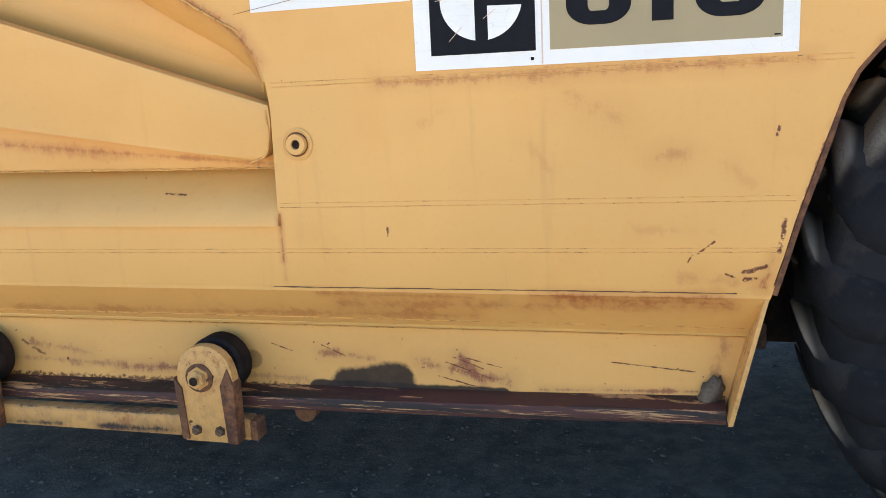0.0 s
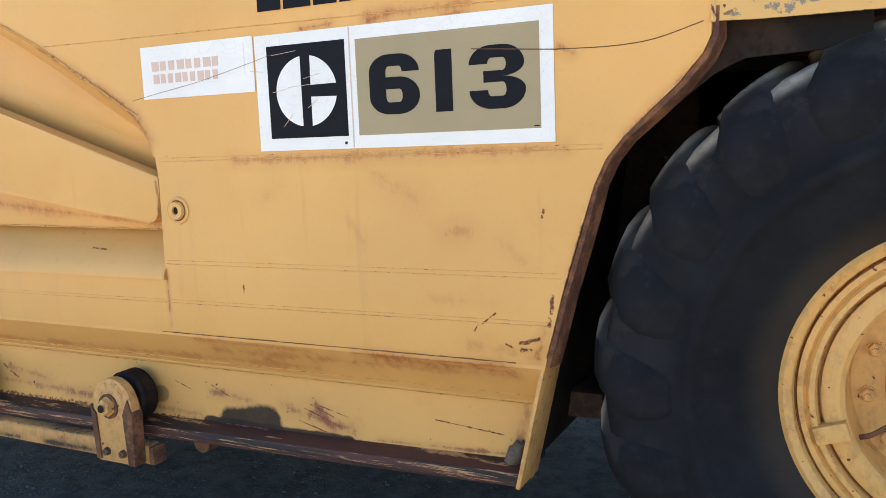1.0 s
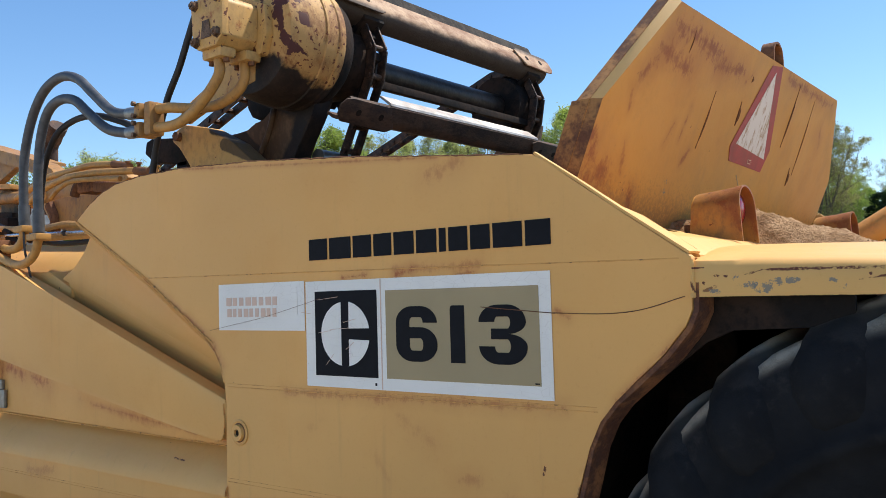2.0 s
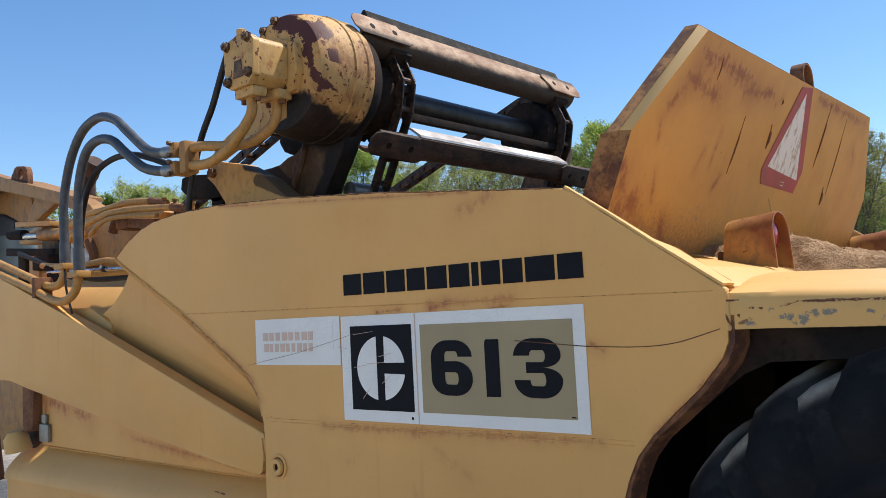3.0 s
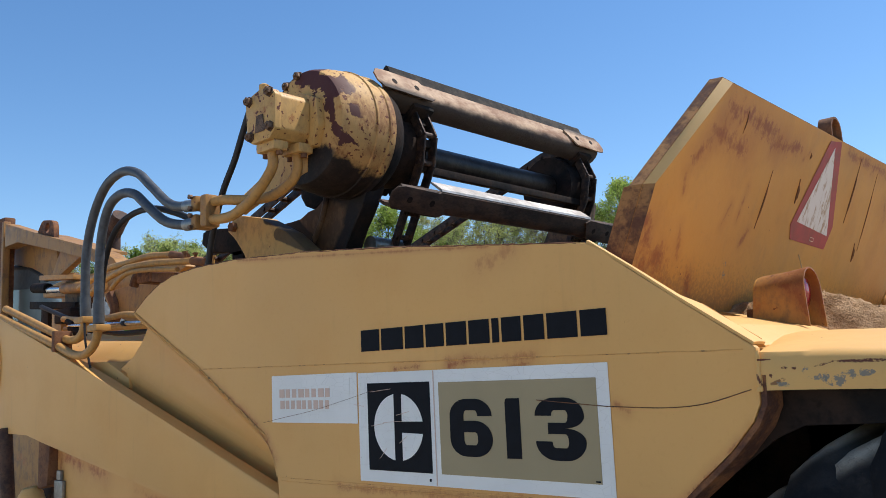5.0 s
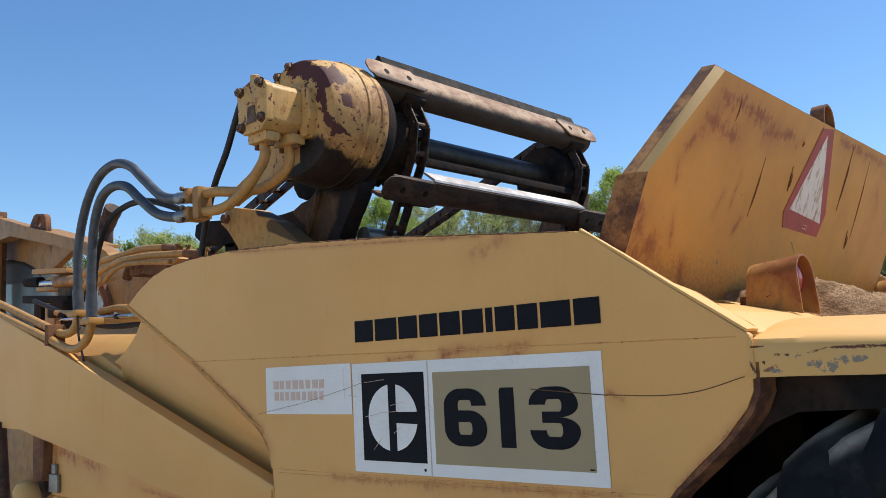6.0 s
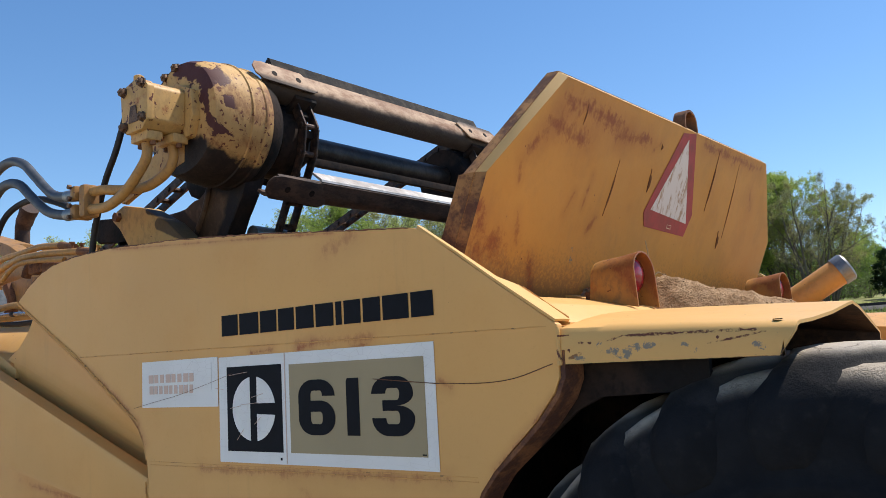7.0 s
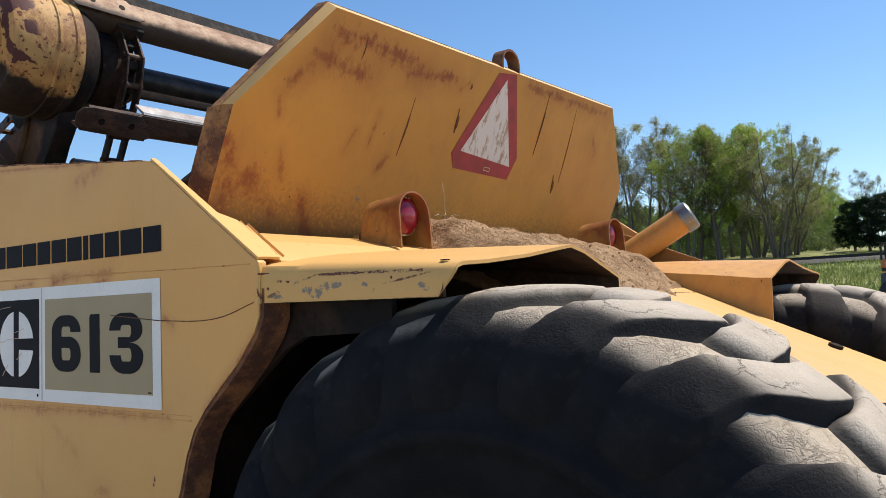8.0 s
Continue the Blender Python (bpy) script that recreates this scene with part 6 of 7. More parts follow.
part("valve_cap", tube([(-2.42, 0.27, 2.085), (-2.40, 0.27, 2.12), (-2.36, 0.27, 2.145)], 0.022, 10, 3), m_brown, scraper)
for x, z in ((-1.90, 2.165), (-1.82, 2.150), (-1.72, 2.130), (-1.69, 2.122)):
    part("fitting", lathe([(-0.02, 0.007), (0.004, 0.007), (0.005, 0.012), (0.012, 0.012), (0.012, 0)], (x, 0.22, z), (0, 0, 1), 8), m_brown if x < -1.75 else m_pipe, scraper)
part("front_bulkhead", prism([(-3.03, 2.11), (-2.793, 2.125), (-2.30, 2.11), (-2.10, 2.06), (-1.80, 2.0), (-1.85, 1.86), (-2.5, 1.88), (-2.92, 1.99)], 0.42, 0.46, "y", 0.006), m_dull, scraper, "yellow bulkhead plate behind the hoses")
part("bulkhead_rib", tube([(-3.02, 0.42, 1.86), (-2.88, 0.42, 2.00), (-2.93, 0.42, 2.10)], 0.03, 10), m_brown, scraper)
part("hitch_beam", prism([(-4.10, 2.25), (-3.86, 2.266), (-3.61, 2.270), (-3.29, 2.274), (-2.84, 2.290), (-2.55, 2.270), (-2.45, 2.20), (-2.6, 2.15), (-2.84, 2.15), (-3.33, 2.15), (-3.61, 2.16), (-4.10, 2.19)], 0.56, 0.72, "y", 0.012), m_pipe, scraper, "long yellow hitch beam")
part("yoke_bar", prism([(-3.82, 2.292), (-3.38, 2.252), (-3.38, 2.226), (-3.82, 2.264)], 0.42, 0.50, "y", 0.004), m_pipe, scraper)
part("ram_gland", tube([(-3.95, 0.45, 2.231), (-3.76, 0.45, 2.212)], 0.030, 16, 1), m_oily_shade, scraper)
part("ram_rod", tube([(-3.80, 0.45, 2.206), (-3.53, 0.45, 2.186)], 0.020, 14, 1), m_chrome, scraper, "bright chromed ram rod")
part("ram_barrel", tube([(-3.55, 0.45, 2.190), (-3.1, 0.45, 2.165)], 0.032, 14, 1), m_dull, scraper)
part("yoke_plate", prism([(-3.95, 2.150), (-3.35, 2.096), (-3.35, 2.062), (-3.95, 2.104)], 0.42, 0.52, "y", 0.006), m_oily_shade, scraper)
part("yoke_post", box(-3.83, -3.70, 0.50, 0.56, 1.85, 2.12, 0.01), m_pipe, scraper)
part("yoke_post", box(-3.98, -3.88, 0.50, 0.56, 1.85, 2.12, 0.01), m_oily_shade, scraper)
part("junction_block", box(-3.45, -3.25, 0.35, 0.46, 1.98, 2.06, 0.012), m_oily_shade, scraper)
part("mount_bracket", box(-3.66, -3.46, 0.50, 0.58, 2.10, 2.25, 0.01), m_smear, scraper)
# cab with roof frame
cab = part("cab_post", box(-5.60, -5.165, 0.72, 0.80, 1.30, 2.885, 0.015), m_brown, scraper, "yellow operator cab with a roof frame and tinted rear glass")
part("post_edge", box(-5.163, -5.125, 0.70, 0.75, 1.30, 2.845, 0.008), m_dull, cab)
part("roof_beam", prism([(-5.10, 2.825), (-4.64, 2.697), (-4.37, 2.627), (-3.84, 2.494), (-3.60, 2.425), (-3.48, 2.375), (-3.43, 2.335), (-3.54, 2.318), (-3.84, 2.420), (-4.35, 2.540), (-4.87, 2.667), (-5.10, 2.640)], 0.70, 0.80, "y", 0.010), m_dull, cab)
part("roof_sheet", prism([(-5.6, 2.87), (-4.6, 2.685), (-3.75, 2.46), (-3.75, 2.44), (-4.6, 2.66), (-5.6, 2.84)], 0.80, 0.93, "y"), m_dull, cab)


def lug_with_hole(cx, cz, poly, r, y0, y1):
    """A flat plate with a round hole, as a ring of quads between outline and hole."""
    bm = bmesh.new()
    n = 24
    rings = []
    for y in (y0, y1):
        inner, outer = [], []
        for k in range(n):
            a = 2 * math.pi * k / n
            d = Vector((math.cos(a), math.sin(a)))
            best = 9.0
            for (ax, az), (bx, bz) in zip(poly, poly[1:] + poly[:1]):
                ex, ez = bx - ax, bz - az
                det = d.x * -ez + d.y * ex
                if abs(det) > 1e-9:
                    t = ((ax - cx) * -ez + (az - cz) * ex) / det
                    u = (d.x * (az - cz) - d.y * (ax - cx)) / det
                    if t > 0 and -1e-6 <= u <= 1 + 1e-6:
                        best = min(best, t)
            inner.append(bm.verts.new((cx + r * d.x, y, cz + r * d.y)))
            outer.append(bm.verts.new((cx + best * d.x, y, cz + best * d.y)))
        rings.append((inner, outer))
    (i0, o0), (i1, o1) = rings
    for k in range(n):
        m = (k + 1) % n
        bm.faces.new((i0[k], o0[k], o0[m], i0[m]))
        bm.faces.new((i1[k], i1[m], o1[m], o1[k]))
        bm.faces.new((i0[k], i0[m], i1[m], i1[k]))
        bm.faces.new((o0[k], o1[k], o1[m], o0[m]))
    return bm


part("lifting_eye", lug_with_hole(-4.462, 2.702, [(-4.64, 2.66), (-4.35, 2.595), (-4.365, 2.72), (-4.40, 2.745), (-4.53, 2.762), (-4.56, 2.75)], 0.036, 0.73, 0.765), m_flange, cab)
part("cab_header", prism([(-5.34, 2.70), (-5.12, 2.702), (-4.61, 2.575), (-4.555, 2.404), (-4.80, 2.42), (-5.01, 2.505), (-5.35, 2.56)], 0.86, 0.89, "y", 0.006), m_dull, cab)
part("cab_strut", prism([(-4.42, 2.545), (-4.10, 2.476), (-4.41, 2.38), (-4.54, 2.394)], 0.80, 0.85, "y", 0.008), m_dull, cab)
part("cab_rear", prism([(-4.56, 2.42), (-4.40, 2.40), (-4.30, 2.36), (-4.30, 1.80), (-4.56, 1.80)], 0.88, 0.92, "y", 0.006), m_dull, cab)


def glass_material():
    g = Graph("tinted_glass")
    g.bsdf.inputs["Transmission Weight"].default_value = 0.35
    return g.finish(g.mix(g.step(g.noise(2, 3), 0.4, 0.6), (0.24, 0.30, 0.32), (0.36, 0.42, 0.43)), 0.10, 0.0, 0.6)


part("rear_glass", prism([(-5.50, 2.555), (-5.13, 2.515), (-4.93, 2.44), (-4.60, 2.40), (-4.60, 1.80), (-5.50, 1.80)], 0.90, 0.908, "y"), glass_material(), cab, "grey tinted rear glass")
part("glass_band", prism([(-5.50, 2.552), (-5.13, 2.512), (-4.95, 2.445), (-4.98, 2.350), (-5.50, 2.385)], 0.892, 0.897, "y"), m_hose, cab, "dark tinted band along the top of the glass")
part("glass_seal", tube([(-5.50, 0.895, 2.556), (-5.13, 0.895, 2.518), (-4.93, 0.895, 2.445), (-4.82, 0.895, 2.40)], 0.020, 8, 1), m_black, cab)
part("cab_base", box(-5.6, -4.3, 0.95, 1.7, 1.20, 1.95, 0.02), m_dull, cab)
part("seat_back", box(-5.05, -4.75, 1.10, 1.45, 1.9, 2.32, 0.05), m_zinc, cab)
part("exhaust_pipe", tube([(-4.275, 1.10, 2.20), (-4.275, 1.10, 2.60), (-4.272, 1.10, 2.655), (-4.232, 1.10, 2.712), (-4.165, 1.10, 2.780)], [0.048, 0.048, 0.050, 0.056, 0.060], 18, 3), m_rail, scraper, "rusty brown exhaust pipe with a bent tip")
part("tractor_body", box(-5.6, -3.2, 0.60, 1.95, 0.9, 1.60, 0.03), m_dull, scraper)
# dark linkage below the arm's front end
part("linkage", box(-2.98, -2.84, 0.09, 0.18, 1.08, 1.42, 0.02), m_rail, scraper)
part("linkage_bracket", prism([(-2.82, 1.42), (-2.70, 1.38), (-2.72, 1.20), (-2.82, 1.18)], 0.02, 0.10, "y", 0.01), m_brown, scraper)
part("grey_guide", tube([(-3.15, 0.0, 1.45), (-3.1, 0.0, 1.15), (-3.05, 0.0, 0.95)], 0.032, 14, 3), m_rail, scraper)
part("end_knob", lathe([(0, 0), (0, 0.06), (0.06, 0.055), (0.09, 0.03), (0.095, 0.0)], (-2.86, 0.02, 1.10), (0, -0.2, 1), 20), m_fender, scraper)

# ---------------- ground ----------------
def ground_z(x, y):
    """Level yard round the machine, then a gentle rise to the fields."""
    rise = max(0.0, y - 9.0)
    far = 0.086 * min(rise, 52.0) + 0.064 * min(max(rise - 52.0, 0.0), 110.0) + 0.05 * min(max(rise - 162.0, 0.0), 300.0)
    soft = 0.086 * 2.0 * (1 - math.exp(-rise / 2.0))
    p = Vector((x, y, 0))
    bump = 0.012 * noise.noise(p * 0.8) if abs(x) < 30 and abs(y) < 40 else 0.0
    return max(0.0, far - soft) + (bump if max(abs(x), abs(y)) > 4 else bump * 0.3)


def spread(lo, hi, fine, n):
    """Sorted coordinates, dense in the middle and wide outside."""
    out = []
    for i in range(n + 1):
        t = 2 * i / n - 1
        out.append((1 if t >= 0 else -1) * (abs(t) * fine + (abs(t) ** 5) * ((hi if t >= 0 else -lo) - fine)))
    return out


def ground_material():
    g = Graph("yard_and_fields")
    x, y = g.axis(0), g.axis(1)
    n1, n2, n3 = g.noise(0.35, 5), g.noise(9, 7, 0.7), g.noise(55, 5, 0.7)
    # gravel round the machine is kept dark, its shade put into the colour
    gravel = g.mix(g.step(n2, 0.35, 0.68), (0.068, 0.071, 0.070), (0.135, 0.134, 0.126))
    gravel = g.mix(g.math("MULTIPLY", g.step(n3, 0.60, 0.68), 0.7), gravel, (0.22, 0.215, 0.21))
    grass = g.mix(g.step(g.noise(1.6, 7, 0.7), 0.35, 0.65), (0.105, 0.145, 0.032), (0.20, 0.235, 0.070))
    grass = g.mix(g.step(g.noise(0.11, 4), 0.45, 0.60), grass, (0.26, 0.27, 0.095))
    grass = g.mix(g.math("MULTIPLY", g.step(g.noise(0.30, 6, 0.7), 0.56, 0.64), 0.85), grass, (0.24, 0.185, 0.12))
    # pale yard outside that; the unseen near side bounces warm light onto the bowl
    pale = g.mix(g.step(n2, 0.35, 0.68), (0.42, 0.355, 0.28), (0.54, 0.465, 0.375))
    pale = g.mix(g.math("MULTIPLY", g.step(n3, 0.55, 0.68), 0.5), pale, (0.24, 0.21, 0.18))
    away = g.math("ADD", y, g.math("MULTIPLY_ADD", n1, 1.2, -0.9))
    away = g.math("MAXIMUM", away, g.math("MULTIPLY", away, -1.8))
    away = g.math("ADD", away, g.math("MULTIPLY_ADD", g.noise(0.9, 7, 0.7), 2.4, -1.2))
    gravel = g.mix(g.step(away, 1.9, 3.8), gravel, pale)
    edge = g.math("ADD", y, g.math("MULTIPLY_ADD", n1, 3.0, -1.5))
    c = g.mix(g.step(edge, 15.0, 17.5), gravel, grass)
    g.bump(g.math("ADD", n3, g.math("MULTIPLY", n2, 1.5)), 0.8, 0.02)
    return g.finish(c, 0.9, 0.0, 0.2)


xs, ys = spread(-900, 900, 12, 150), spread(-300, 1200, 16, 170)
verts = [(x, y, ground_z(x, y)) for x in xs for y in ys]
ny = len(ys)
faces = [(i * ny + j, (i + 1) * ny + j, (i + 1) * ny + j + 1, i * ny + j + 1) for i in range(len(xs) - 1) for j in range(ny - 1)]
me = bpy.data.meshes.new("ground")
me.from_pydata(verts, [], faces)
for p in me.polygons:
    p.use_smooth = True
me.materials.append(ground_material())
ground = tagged(new("ground", me), "gravel yard with the machine's shade in its colour, turning into spring grass", "ground", "", "structure")

# loose stones on the yard beside the machine
rnd = random.Random(11)
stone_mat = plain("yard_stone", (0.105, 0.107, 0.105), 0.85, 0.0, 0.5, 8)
verts, faces = [], []
ICO = bmesh.new()
bmesh.ops.create_icosphere(ICO, subdivisions=1, radius=1.0)
ico_v = [v.co.copy() for v in ICO.verts]
ico_f = [[v.index for v in f.verts] for f in ICO.faces]
ICO.free()
for i in range(6500):
    x, y = rnd.uniform(-3.2, 1.2), rnd.uniform(-0.3, 2.2)
    r = rnd.choice((0.002, 0.0025, 0.003, 0.004, 0.006)) * rnd.uniform(0.7, 1.4)
    b = len(verts)
    sx, sy, sz = rnd.uniform(0.8, 1.5), rnd.uniform(0.8, 1.3), rnd.uniform(0.5, 0.8)
    for v in ico_v:
        k = r * rnd.uniform(0.8, 1.15)
        verts.append((x + v.x * k * sx, y + v.y * k * sy, ground_z(x, y) + 0.3 * r + v.z * k * sz))
    faces += [[b + q for q in f] for f in ico_f]
me = bpy.data.meshes.new("yard_stones")
me.from_pydata(verts, [], faces)
me.materials.append(stone_mat)
tagged(new("yard_stones", me), "small loose grey stones scattered over the dark yard", "gravel", "", "stuff")

# ---------------- railway line ----------------
def polar(az, dist, up=0.0):
    """A place seen from the end of the walk: degrees right of +y, metres away."""
    x, y = 1.9 + dist * math.sin(radians(az)), -1.2 + dist * math.cos(radians(az))
    return (x, y, ground_z(x, y) + up)


ballast_mat = plain("ballast", (0.075, 0.068, 0.060), 0.95, 0.0, 0.5, 5)
rail_mat = plain("rail_steel", (0.028, 0.022, 0.020), 0.8, 0.0, 0.2, 4)
track = thing("railway_track", (0, 48, ground_z(0, 48)), "low ballasted railway line crossing the grass", "railway")
cross = []
for k in range(25):
    x = -90 + 6 * k
    yb = 48.0 + 0.07 * x
    cross.append([(x, yb + dy, ground_z(x, yb) + dz) for dy, dz in ((-1.9, -0.08), (-1.0, 0.16), (1.0, 0.16), (1.9, -0.08))])
part("ballast_bed", sheet(cross, 0.3), ballast_mat, track)
for off in (-0.72, 0.72):
    part("rail", sheet([[(c[0][0], c[0][1] + 1.9 + off + s, c[1][2] + 0.16 + h) for s, h in ((-0.035, -0.16), (-0.035, 0.0), (0.035, 0.0), (0.035, -0.16))] for c in cross], 0.01), rail_mat, track)


# ---------------- trees ----------------
def bark(name, col):
    g = Graph(name)
    n = g.noise(3, 6, 0.7, stretch=(1, 1, 0.25))
    g.bump(n, 0.6, 0.05)
    return g.finish(g.mix(n, tuple(v * 0.6 for v in col), tuple(v * 1.4 for v in col)), 0.9)


def leaf(name, dark, light):
    g = Graph(name)
    info = g.nt.nodes.new("ShaderNodeNewGeometry")
    c = g.mix(info.outputs["Random Per Island"], dark, light)
    c = g.mix(g.math("MULTIPLY", g.step(g.noise(0.5, 3), 0.4, 0.6), 0.3), c, tuple(v * 0.7 for v in dark))
    g.finish(c, 0.6, 0.0, 0.3)
    thin = g.nt.nodes.new("ShaderNodeBsdfTranslucent")
    g.put(thin.inputs["Color"], c)
    both = g.nt.nodes.new("ShaderNodeMixShader")
    both.inputs["Fac"].default_value = 0.55
    g.nt.links.new(g.bsdf.outputs[0], both.inputs[1])
    g.nt.links.new(thin.outputs[0], both.inputs[2])
    g.nt.links.new(both.outputs[0], g.nt.nodes["Material Output"].inputs[0])
    return g.mat


m_bark = bark("grey_bark", (0.13, 0.108, 0.086))
m_leaf_a = leaf("fresh_leaves", (0.26, 0.37, 0.065), (0.44, 0.53, 0.13))
m_leaf_b = leaf("yellow_buds", (0.27, 0.28, 0.085), (0.42, 0.42, 0.16))
m_leaf_c = leaf("deep_leaves", (0.11, 0.19, 0.035), (0.21, 0.30, 0.065))
m_needle = leaf("spruce_needles", (0.008, 0.022, 0.010), (0.020, 0.045, 0.020))


def broadleaf(seed, height, leaves, leaf_mat, leaf_size, bare=0.3, stems=1, label="", fan=0.0, reach=0.33, kids=(12, 6, 6, 4), spread_out=0.15):
    """A tree as tapered stems with limbs, branches and twigs, and small leaves strung along the twigs. bare: how far up the stem the limbs begin;
    fan: how far the stems lean apart; reach: the longest limb as a share of the height."""
    rnd = random.Random(seed)
    v, f, twigs = [], [], []
    top_level = len(kids)

    def limb(p, d, length, r, level):
        segs, sides = (8, 5, 3, 2, 1)[level], (7, 5, 4, 3, 3)[level]
        q, dirn, rings, line = p.copy(), d.copy(), [], [p.copy()]
        for n in range(segs + 1):
            rr = max(0.007, r * (1 - (0.93 if level == 0 else 0.8) * n / segs))
            across = dirn.orthogonal().normalized()
            up = dirn.cross(across)
            rings.append(len(v))
            v.extend(tuple(q + (across * math.cos(2 * math.pi * k / sides) + up * math.sin(2 * math.pi * k / sides)) * rr) for k in range(sides))
            if n < segs:
                wander = 0.07 if level == 0 else 0.16
                dirn = (dirn + Vector((rnd.gauss(0, wander), rnd.gauss(0, wander), rnd.gauss(0.03, 0.07)))).normalized()
                q = q + dirn * (length / segs)
                line.append(q.copy())
        for c, e in zip(rings, rings[1:]):
            f.extend((c + k, c + (k + 1) % sides, e + (k + 1) % sides, e + k) for k in range(sides))
        if level >= min(2, top_level - 1):
            twigs.append((line[0], line[-1]))
        if level == top_level:
            return
        first = bare if level == 0 else 0.10
        for n in range(kids[level]):
            at = min(0.999, first + (1 - first) * (n + rnd.uniform(0.1, 0.9)) / kids[level])
            k = int(at * segs)
            base = line[k].lerp(line[k + 1], at * segs - k)
            along = (line[k + 1] - line[k]).normalized()
            across = along.orthogonal().normalized()
            az = rnd.uniform(0, 2 * math.pi) if level else n * 2.4 + rnd.uniform(-0.5, 0.5)
            tilt = rnd.uniform(0.5, 1.05) if level else rnd.uniform(0.65, 1.1) * (1.20 - 0.55 * at)
            way = (along * math.cos(tilt) + (across * math.cos(az) + along.cross(across) * math.sin(az)) * math.sin(tilt) + Vector((0, 0, 0.06))).normalized()
            if level == 0:
                t = (at - first) / (1 - first)
                size = height * reach * (0.60 + 0.55 * math.sin(math.pi * min(1, t * 1.15)) - 0.35 * t) * rnd.uniform(0.75, 1.2)
            else:
                size = length * rnd.uniform(0.42, 0.62) * (1.15 - 0.5 * at)
            limb(base, way, size, max(0.009, r * (1 - 0.85 * at) * rnd.uniform(0.42, 0.6)), level + 1)

    for n in range(stems):
        a = 2 * math.pi * (n + rnd.uniform(-0.2, 0.2)) / stems
        off = Vector((math.cos(a), math.sin(a), 0)) * (0.03 * height * (stems > 1))
        lean = Vector((math.cos(a) * fan, math.sin(a) * fan, 1)) + Vector((rnd.gauss(0, 0.05), rnd.gauss(0, 0.05), 0))
        limb(off, lean.normalized(), height * rnd.uniform(0.74, 0.86), height * (0.018 if stems == 1 else 0.011), 0)
    k = height / max(e.z for _, e in twigs)
    tree = thing("tree", (0, 0, 0), label, "tree", "trees beyond the railway")
    me = bpy.data.meshes.new("trunk")
    me.from_pydata([(a * k, b * k, c * k) for a, b, c in v], [], f)
    for poly in me.polygons:
        poly.use_smooth = True
    me.materials.append(m_bark)
    hang(new("trunk", me), tree)
    lv, lf = [], []
    for i in range(leaves):
        c, e = rnd.choice(twigs)
        q = c.lerp(e, rnd.uniform(0.15, 1.05)) * k + Vector((rnd.gauss(0, spread_out), rnd.gauss(0, spread_out), rnd.gauss(-0.02, spread_out)))
        u = Vector((rnd.gauss(0, 1), rnd.gauss(0, 1), rnd.gauss(0, 0.8))).normalized()
        w = u.orthogonal().normalized()
        size = leaf_size * rnd.uniform(0.6, 1.4)
        n = len(lv)
        lv += [tuple(q - u * size), tuple(q + w * size * 0.6), tuple(q + u * size), tuple(q - w * size * 0.6)]
        lf.append((n, n + 1, n + 2, n + 3))
    me = bpy.data.meshes.new("crown")
    me.from_pydata(lv, [], lf)
    me.materials.append(leaf_mat)
    hang(new("crown", me), tree)
    return tree


def pine(seed, height, label):
    rnd = random.Random(seed)
    tree = thing("pine", (0, 0, 0), label, "tree", "dark pines by the field")
    part("trunk", tube([(0, 0, 0), (0, 0, height * 0.5), (0, 0, height * 0.9)], [0.14, 0.10, 0.03], 8, 3), m_bark, tree)
    # boughs as clumps inside a rounded crown
    clumps = []
    for i in range(70):
        h = rnd.uniform(0.14, 0.97)
        reach = height * 0.36 * math.sqrt(max(0.02, 1 - (1.12 * (h - 0.32)) ** 2 / 0.58)) if h > 0.3 else height * 0.34 * (0.75 + h * 0.8)
        a = rnd.uniform(0, 2 * math.pi)
        r = reach * rnd.random() ** 0.5
        clumps.append((r * math.cos(a), r * math.sin(a), h * height))
    lv, lf = [], []
    for i in range(7000):
        cx, cy, cz = rnd.choice(clumps)
        q = Vector((cx + rnd.gauss(0, 0.20), cy + rnd.gauss(0, 0.20), cz + rnd.gauss(0, 0.13)))
        u = Vector((rnd.gauss(0, 1), rnd.gauss(0, 1), rnd.gauss(0.2, 0.6))).normalized()
        w = u.orthogonal().normalized()
        k = rnd.uniform(0.09, 0.19)
        b = len(lv)
        lv += [tuple(q - u * k), tuple(q + w * k * 0.3), tuple(q + u * k), tuple(q - w * k * 0.3)]
        lf.append((b, b + 1, b + 2, b + 3))
    me = bpy.data.meshes.new("crown")
    me.from_pydata(lv, [], lf)
    me.materials.append(m_needle)
    hang(new("crown", me), tree)
    return tree


def stand(kind, az, dist, top, turn=0.0, first=False):
    """Sets a tree down so that its tip stands top degrees above the level of the eye at the walk's end."""
    tree, height = kind
    x, y, z = polar(az, dist)
    size = (1.55 + dist * math.tan(radians(top)) - z) / height
    m = pose(x, y, z - 0.1, 0, 0, turn)
    t = tree if first else copy_thing(tree, m)
    t.matrix_basis = m @ Matrix.Scale(size, 4)
    return t


t_green = (broadleaf(1, 11.0, 20000, m_leaf_a, 0.075, 0.20, 1, "tall tree with fresh light-green spring leaves beyond the railway"), 11.0)
t_dark = (broadleaf(2, 11.0, 15000, m_leaf_c, 0.080, 0.18, 1, "tall tree with denser green leaves beyond the railway"), 11.0)
t_bud = (broadleaf(3, 11.0, 16000, m_leaf_b, 0.052, 0.14, 7, "many-stemmed tree with bare twigs and yellowish buds", 0.30, 0.20, (7, 5, 4, 4), 0.14), 11.0)
t_bare = (broadleaf(4, 11.0, 9000, m_leaf_b, 0.046, 0.22, 3, "nearly bare grey-branched spring tree", 0.14, 0.24, (9, 5, 5, 5)), 11.0)
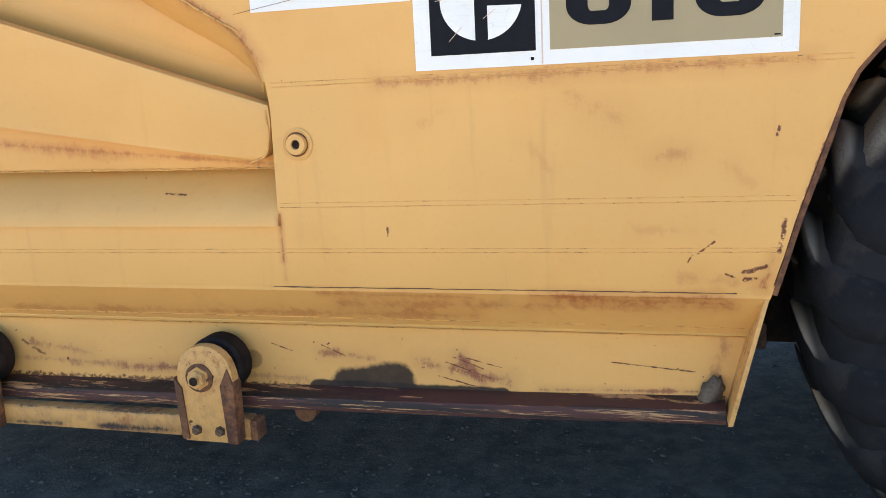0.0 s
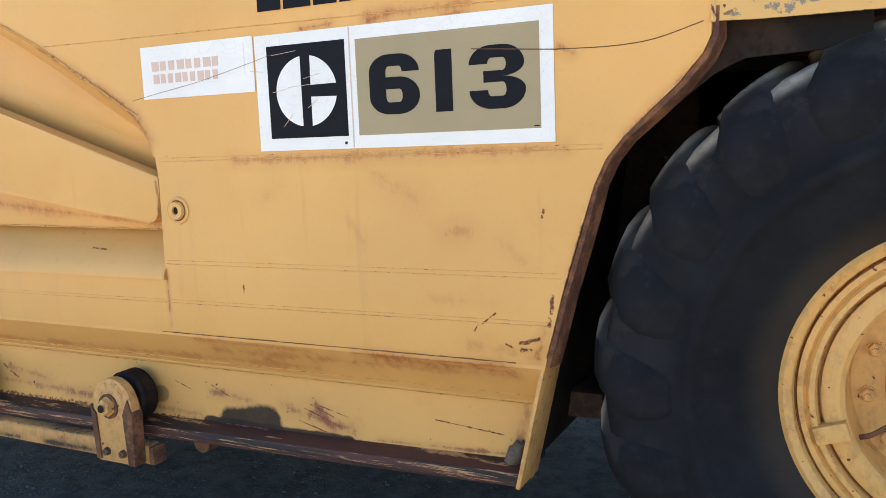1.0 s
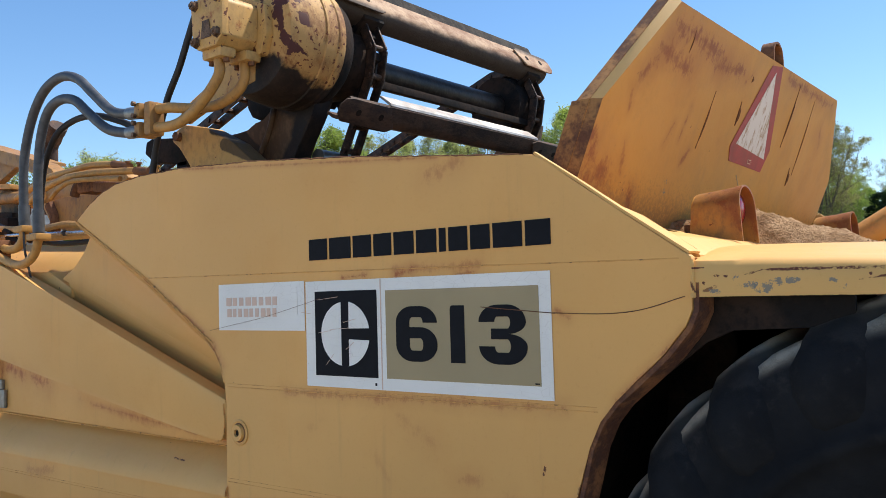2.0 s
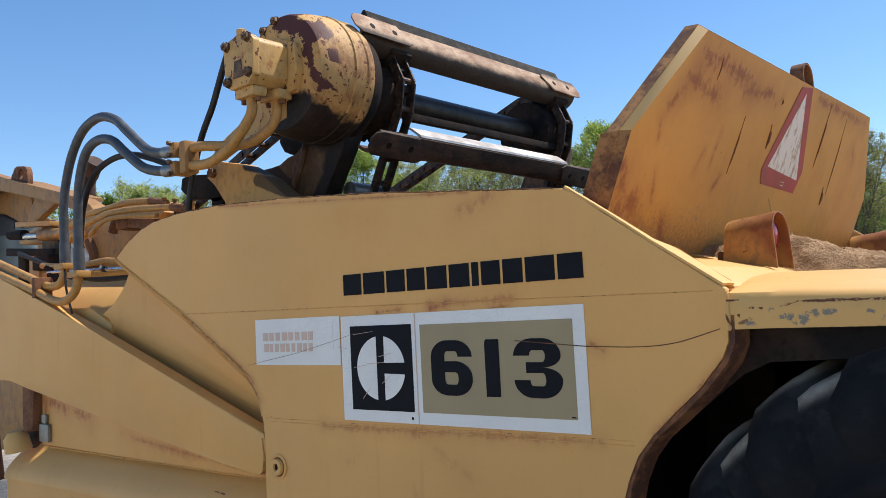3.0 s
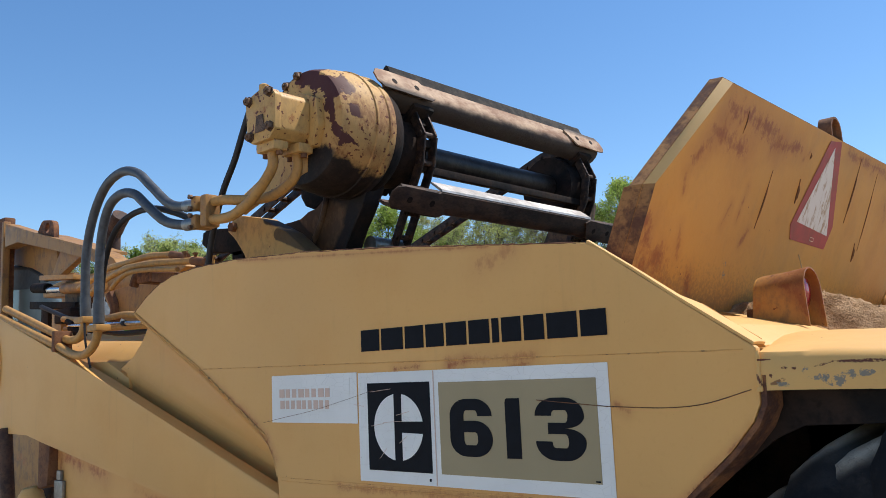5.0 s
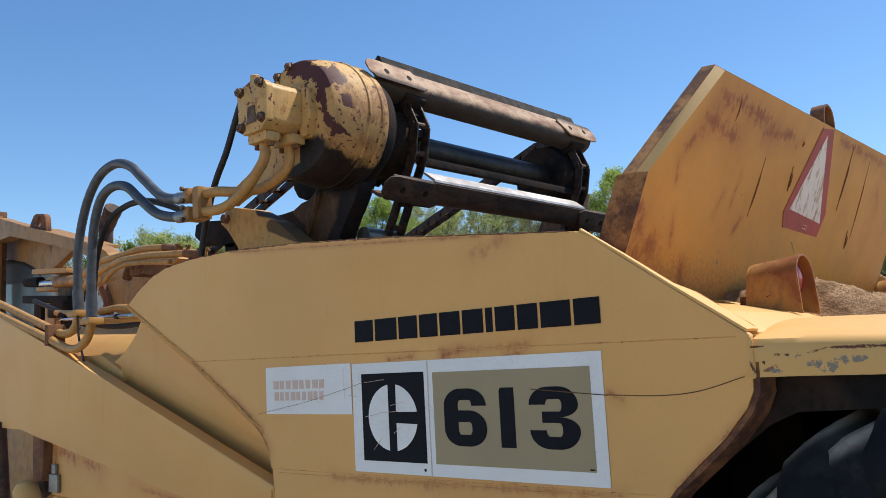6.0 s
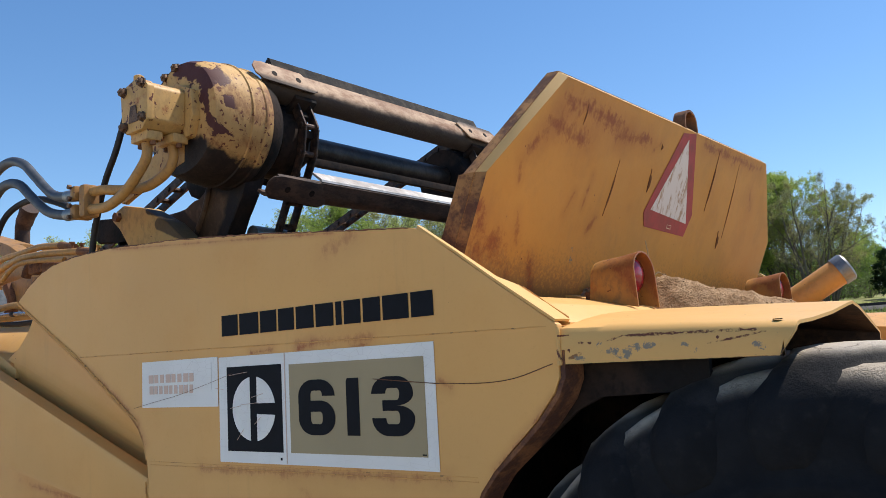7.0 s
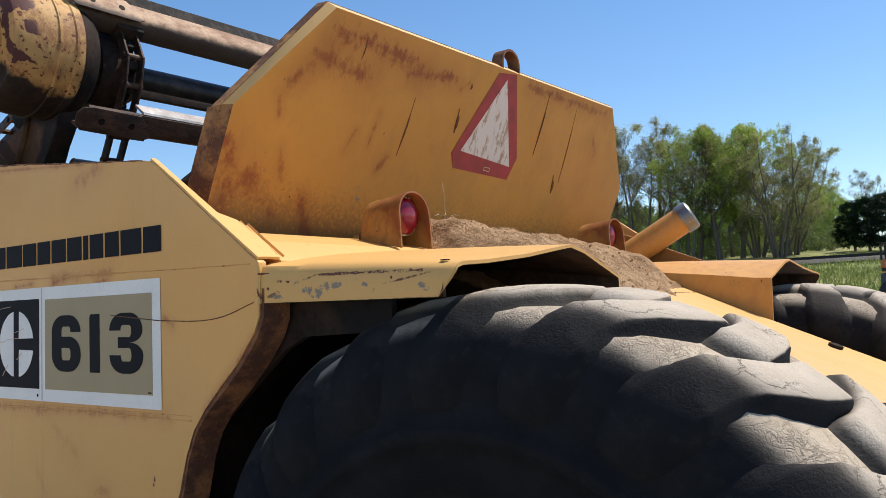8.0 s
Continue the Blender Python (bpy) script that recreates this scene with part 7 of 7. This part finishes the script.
m_leaf_d = leaf("pale_leaves", (0.36, 0.43, 0.13), (0.52, 0.57, 0.22))
t_lace = (broadleaf(6, 11.0, 11000, m_leaf_d, 0.062, 0.18, 2, "lacy tree with thin pale yellow-green spring leaves", 0.12, 0.30, (10, 6, 5, 4)), 11.0)
# leaf colours darkened to hold the shade between the trunks
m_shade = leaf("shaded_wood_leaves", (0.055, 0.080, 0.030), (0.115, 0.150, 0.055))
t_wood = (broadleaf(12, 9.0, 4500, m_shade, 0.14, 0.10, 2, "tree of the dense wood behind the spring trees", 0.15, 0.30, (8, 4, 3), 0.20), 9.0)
t_pine = (pine(5, 5.0, "dark green round-topped pine at the edge of the field"), 5.0)
stand(t_bare, -24.0, 62, 11.4, 0, True)
stand(t_bare, -22.4, 65, 11.6, 120)
stand(t_bare, -21.0, 60, 11.2, 220)
stand(t_bare, -25.5, 64, 11.0, 300)
stand(t_green, -19.0, 61, 10.9, 0, True)
stand(t_green, -17.6, 63, 10.7, 130)
stand(t_dark, -20.2, 64, 10.2, 40, True)
stand(t_dark, -18.2, 68, 9.6, 200)
stand(t_bud, -15.4, 59, 10.3, 0, True)
stand(t_bud, -14.6, 62, 9.6, 140)
stand(t_bud, -16.6, 63, 9.8, 250)
stand(t_green, -12.9, 84, 6.6, 90)
stand(t_green, -12.1, 92, 6.2, 10)
stand(t_green, -13.8, 80, 7.2, 210)
stand(t_bare, -10.2, 95, 7.4, 60)
for az, dist, top in ((-11.1, 62, 5.5), (-10.3, 60, 5.7), (-9.3, 58, 5.9), (-8.3, 60, 6.1)):
    stand(t_pine, az, dist, top, az * 40, az == -11.1)
stand(t_lace, -39.2, 69, 11.0, 15, True)
for az, dist, top, kind in ((-27.5, 68, 12.0, t_bud), (-30.5, 66, 12.0, t_green), (-32.5, 72, 11.8, t_bud), (-35.0, 66, 11.4, t_bare), (-37.5, 70, 11.1, t_lace), (-40.5, 68, 11.0, t_bud), (-43.0, 72, 11.2, t_lace),
                            (-45.5, 66, 11.3, t_green), (-48.5, 70, 11.0, t_lace), (-52.0, 72, 9.5, t_dark), (-56.0, 70, 9.2, t_lace), (-58.0, 72, 9.3, t_lace), (-60.0, 72, 9.8, t_lace), (-62.2, 74, 9.8, t_lace),
                            (-66.0, 74, 8.6, t_lace), (-70.0, 76, 8.6, t_dark), (-59.0, 68, 9.3, t_lace), (-61.2, 69, 9.2, t_dark), (-33.8, 68, 11.2, t_lace), (-41.8, 66, 10.6, t_lace)):
    stand(kind, az, dist, top, az * 31)

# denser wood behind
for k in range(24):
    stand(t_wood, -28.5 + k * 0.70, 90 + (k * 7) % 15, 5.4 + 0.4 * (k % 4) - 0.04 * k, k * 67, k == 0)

# low growth under the trees
t_bush = (broadleaf(9, 3.2, 2200, m_leaf_c, 0.075, 0.0, 5, "low leafy bush under the trees", 0.45, 0.30, (6, 4, 3), 0.12), 3.2)
for k in range(18):
    stand(t_bush, -26 + k * 0.8, 64 + (k * 7) % 9, 3.9 + 0.25 * (k % 4), k * 47, k == 0)
for k in range(30):
    stand(t_bush, -27 + k * 0.52, 76 + (k * 5) % 13, 4.6 + 0.3 * (k % 5), k * 83)
for k in range(14):
    stand(t_bush, -64 + k * 2.6, 70 + (k * 5) % 9, 6.0, k * 61)

# ---------------- grass tufts ----------------
rnd = random.Random(21)
verts, faces = [], []
for i in range(16000):
    az = rnd.uniform(-25, -7)
    dist = 17 + 38 * rnd.random() ** 0.8
    x, y, z = polar(az, dist)
    if noise.noise(Vector((x, y, 0)) * 0.25) < -0.25:
        continue
    h = rnd.uniform(0.10, 0.32)
    a = rnd.uniform(0, math.pi)
    dx, dy = 0.03 * math.cos(a), 0.03 * math.sin(a)
    lx, ly = rnd.gauss(0, 0.08), rnd.gauss(0, 0.08)
    b = len(verts)
    verts += [(x - dx, y - dy, z - 0.02), (x + dx, y + dy, z - 0.02), (x + lx, y + ly, z + h)]
    faces.append((b, b + 1, b + 2))
me = bpy.data.meshes.new("grass_tufts")
me.from_pydata(verts, [], faces)
me.materials.append(leaf("grass_blades", (0.13, 0.18, 0.045), (0.30, 0.32, 0.11)))
tagged(new("grass_tufts", me), "uneven tufts of spring grass before the railway", "grass", "", "stuff")

# ---------------- small loader parked in the field ----------------
VX, VY, VZ = polar(-8.75, 25.0)
m_orange = plain("faded_orange_paint", (0.48, 0.13, 0.045), 0.55, 0.0, 0.15, 3)
loader = thing("parked_loader", (VX, VY, VZ), "small orange and grey loader parked on the grass", "vehicle")
for dx in (-0.12, 0.99):
    for dy in (-0.11, 0.80):
        wheel_l = part("wheel", lathe([(-0.10, 0.0), (-0.10, 0.23), (-0.085, 0.38), (0.085, 0.38), (0.10, 0.23), (0.10, 0.0)], (VX + dx, VY + dy, VZ + 0.365), (0, 1, 0), 28), m_black, loader)
        part("rim", lathe([(-0.105, 0.0), (-0.105, 0.18), (-0.097, 0.21), (-0.08, 0.21), (-0.08, 0.0)], (VX + dx, VY + dy, VZ + 0.365), (0, 1, 0), 24), m_zinc, wheel_l)
part("body", box(VX - 0.471, VX + 1.292, VY - 0.015, VY + 0.722, VZ + 0.319, VZ + 0.882, 0.04), m_hose, loader)
part("yellow_stripe", box(VX - 0.456, VX + 0.684, VY - 0.027, VY - 0.014, VZ + 0.897, VZ + 0.942, 0.0), m_fender, loader)
part("engine_cover", box(VX - 0.441, VX + 1.140, VY - 0.023, VY + 0.684, VZ + 1.034, VZ + 1.262, 0.04), m_orange, loader, "orange engine cover")
part("dark_grille", box(VX - 0.433, VX + 1.064, VY - 0.008, VY + 0.684, VZ + 0.889, VZ + 1.041, 0.0), m_black, loader)
part("white_mark", box(VX - 0.319, VX - 0.076, VY - 0.027, VY - 0.021, VZ + 1.079, VZ + 1.186, 0.0), m_white, loader)
for dx, dy in ((-0.42, 0.02), (0.42, 0.02), (-0.42, 0.65), (0.42, 0.65)):
    part("cage_post", box(VX + dx - 0.025, VX + dx + 0.025, VY + dy - 0.025, VY + dy + 0.025, VZ + 1.246, VZ + 1.687, 0.0), m_black, loader)
part("cage_roof", box(VX - 0.456, VX + 0.456, VY - 0.015, VY + 0.684, VZ + 1.672, VZ + 1.710, 0.01), m_black, loader)
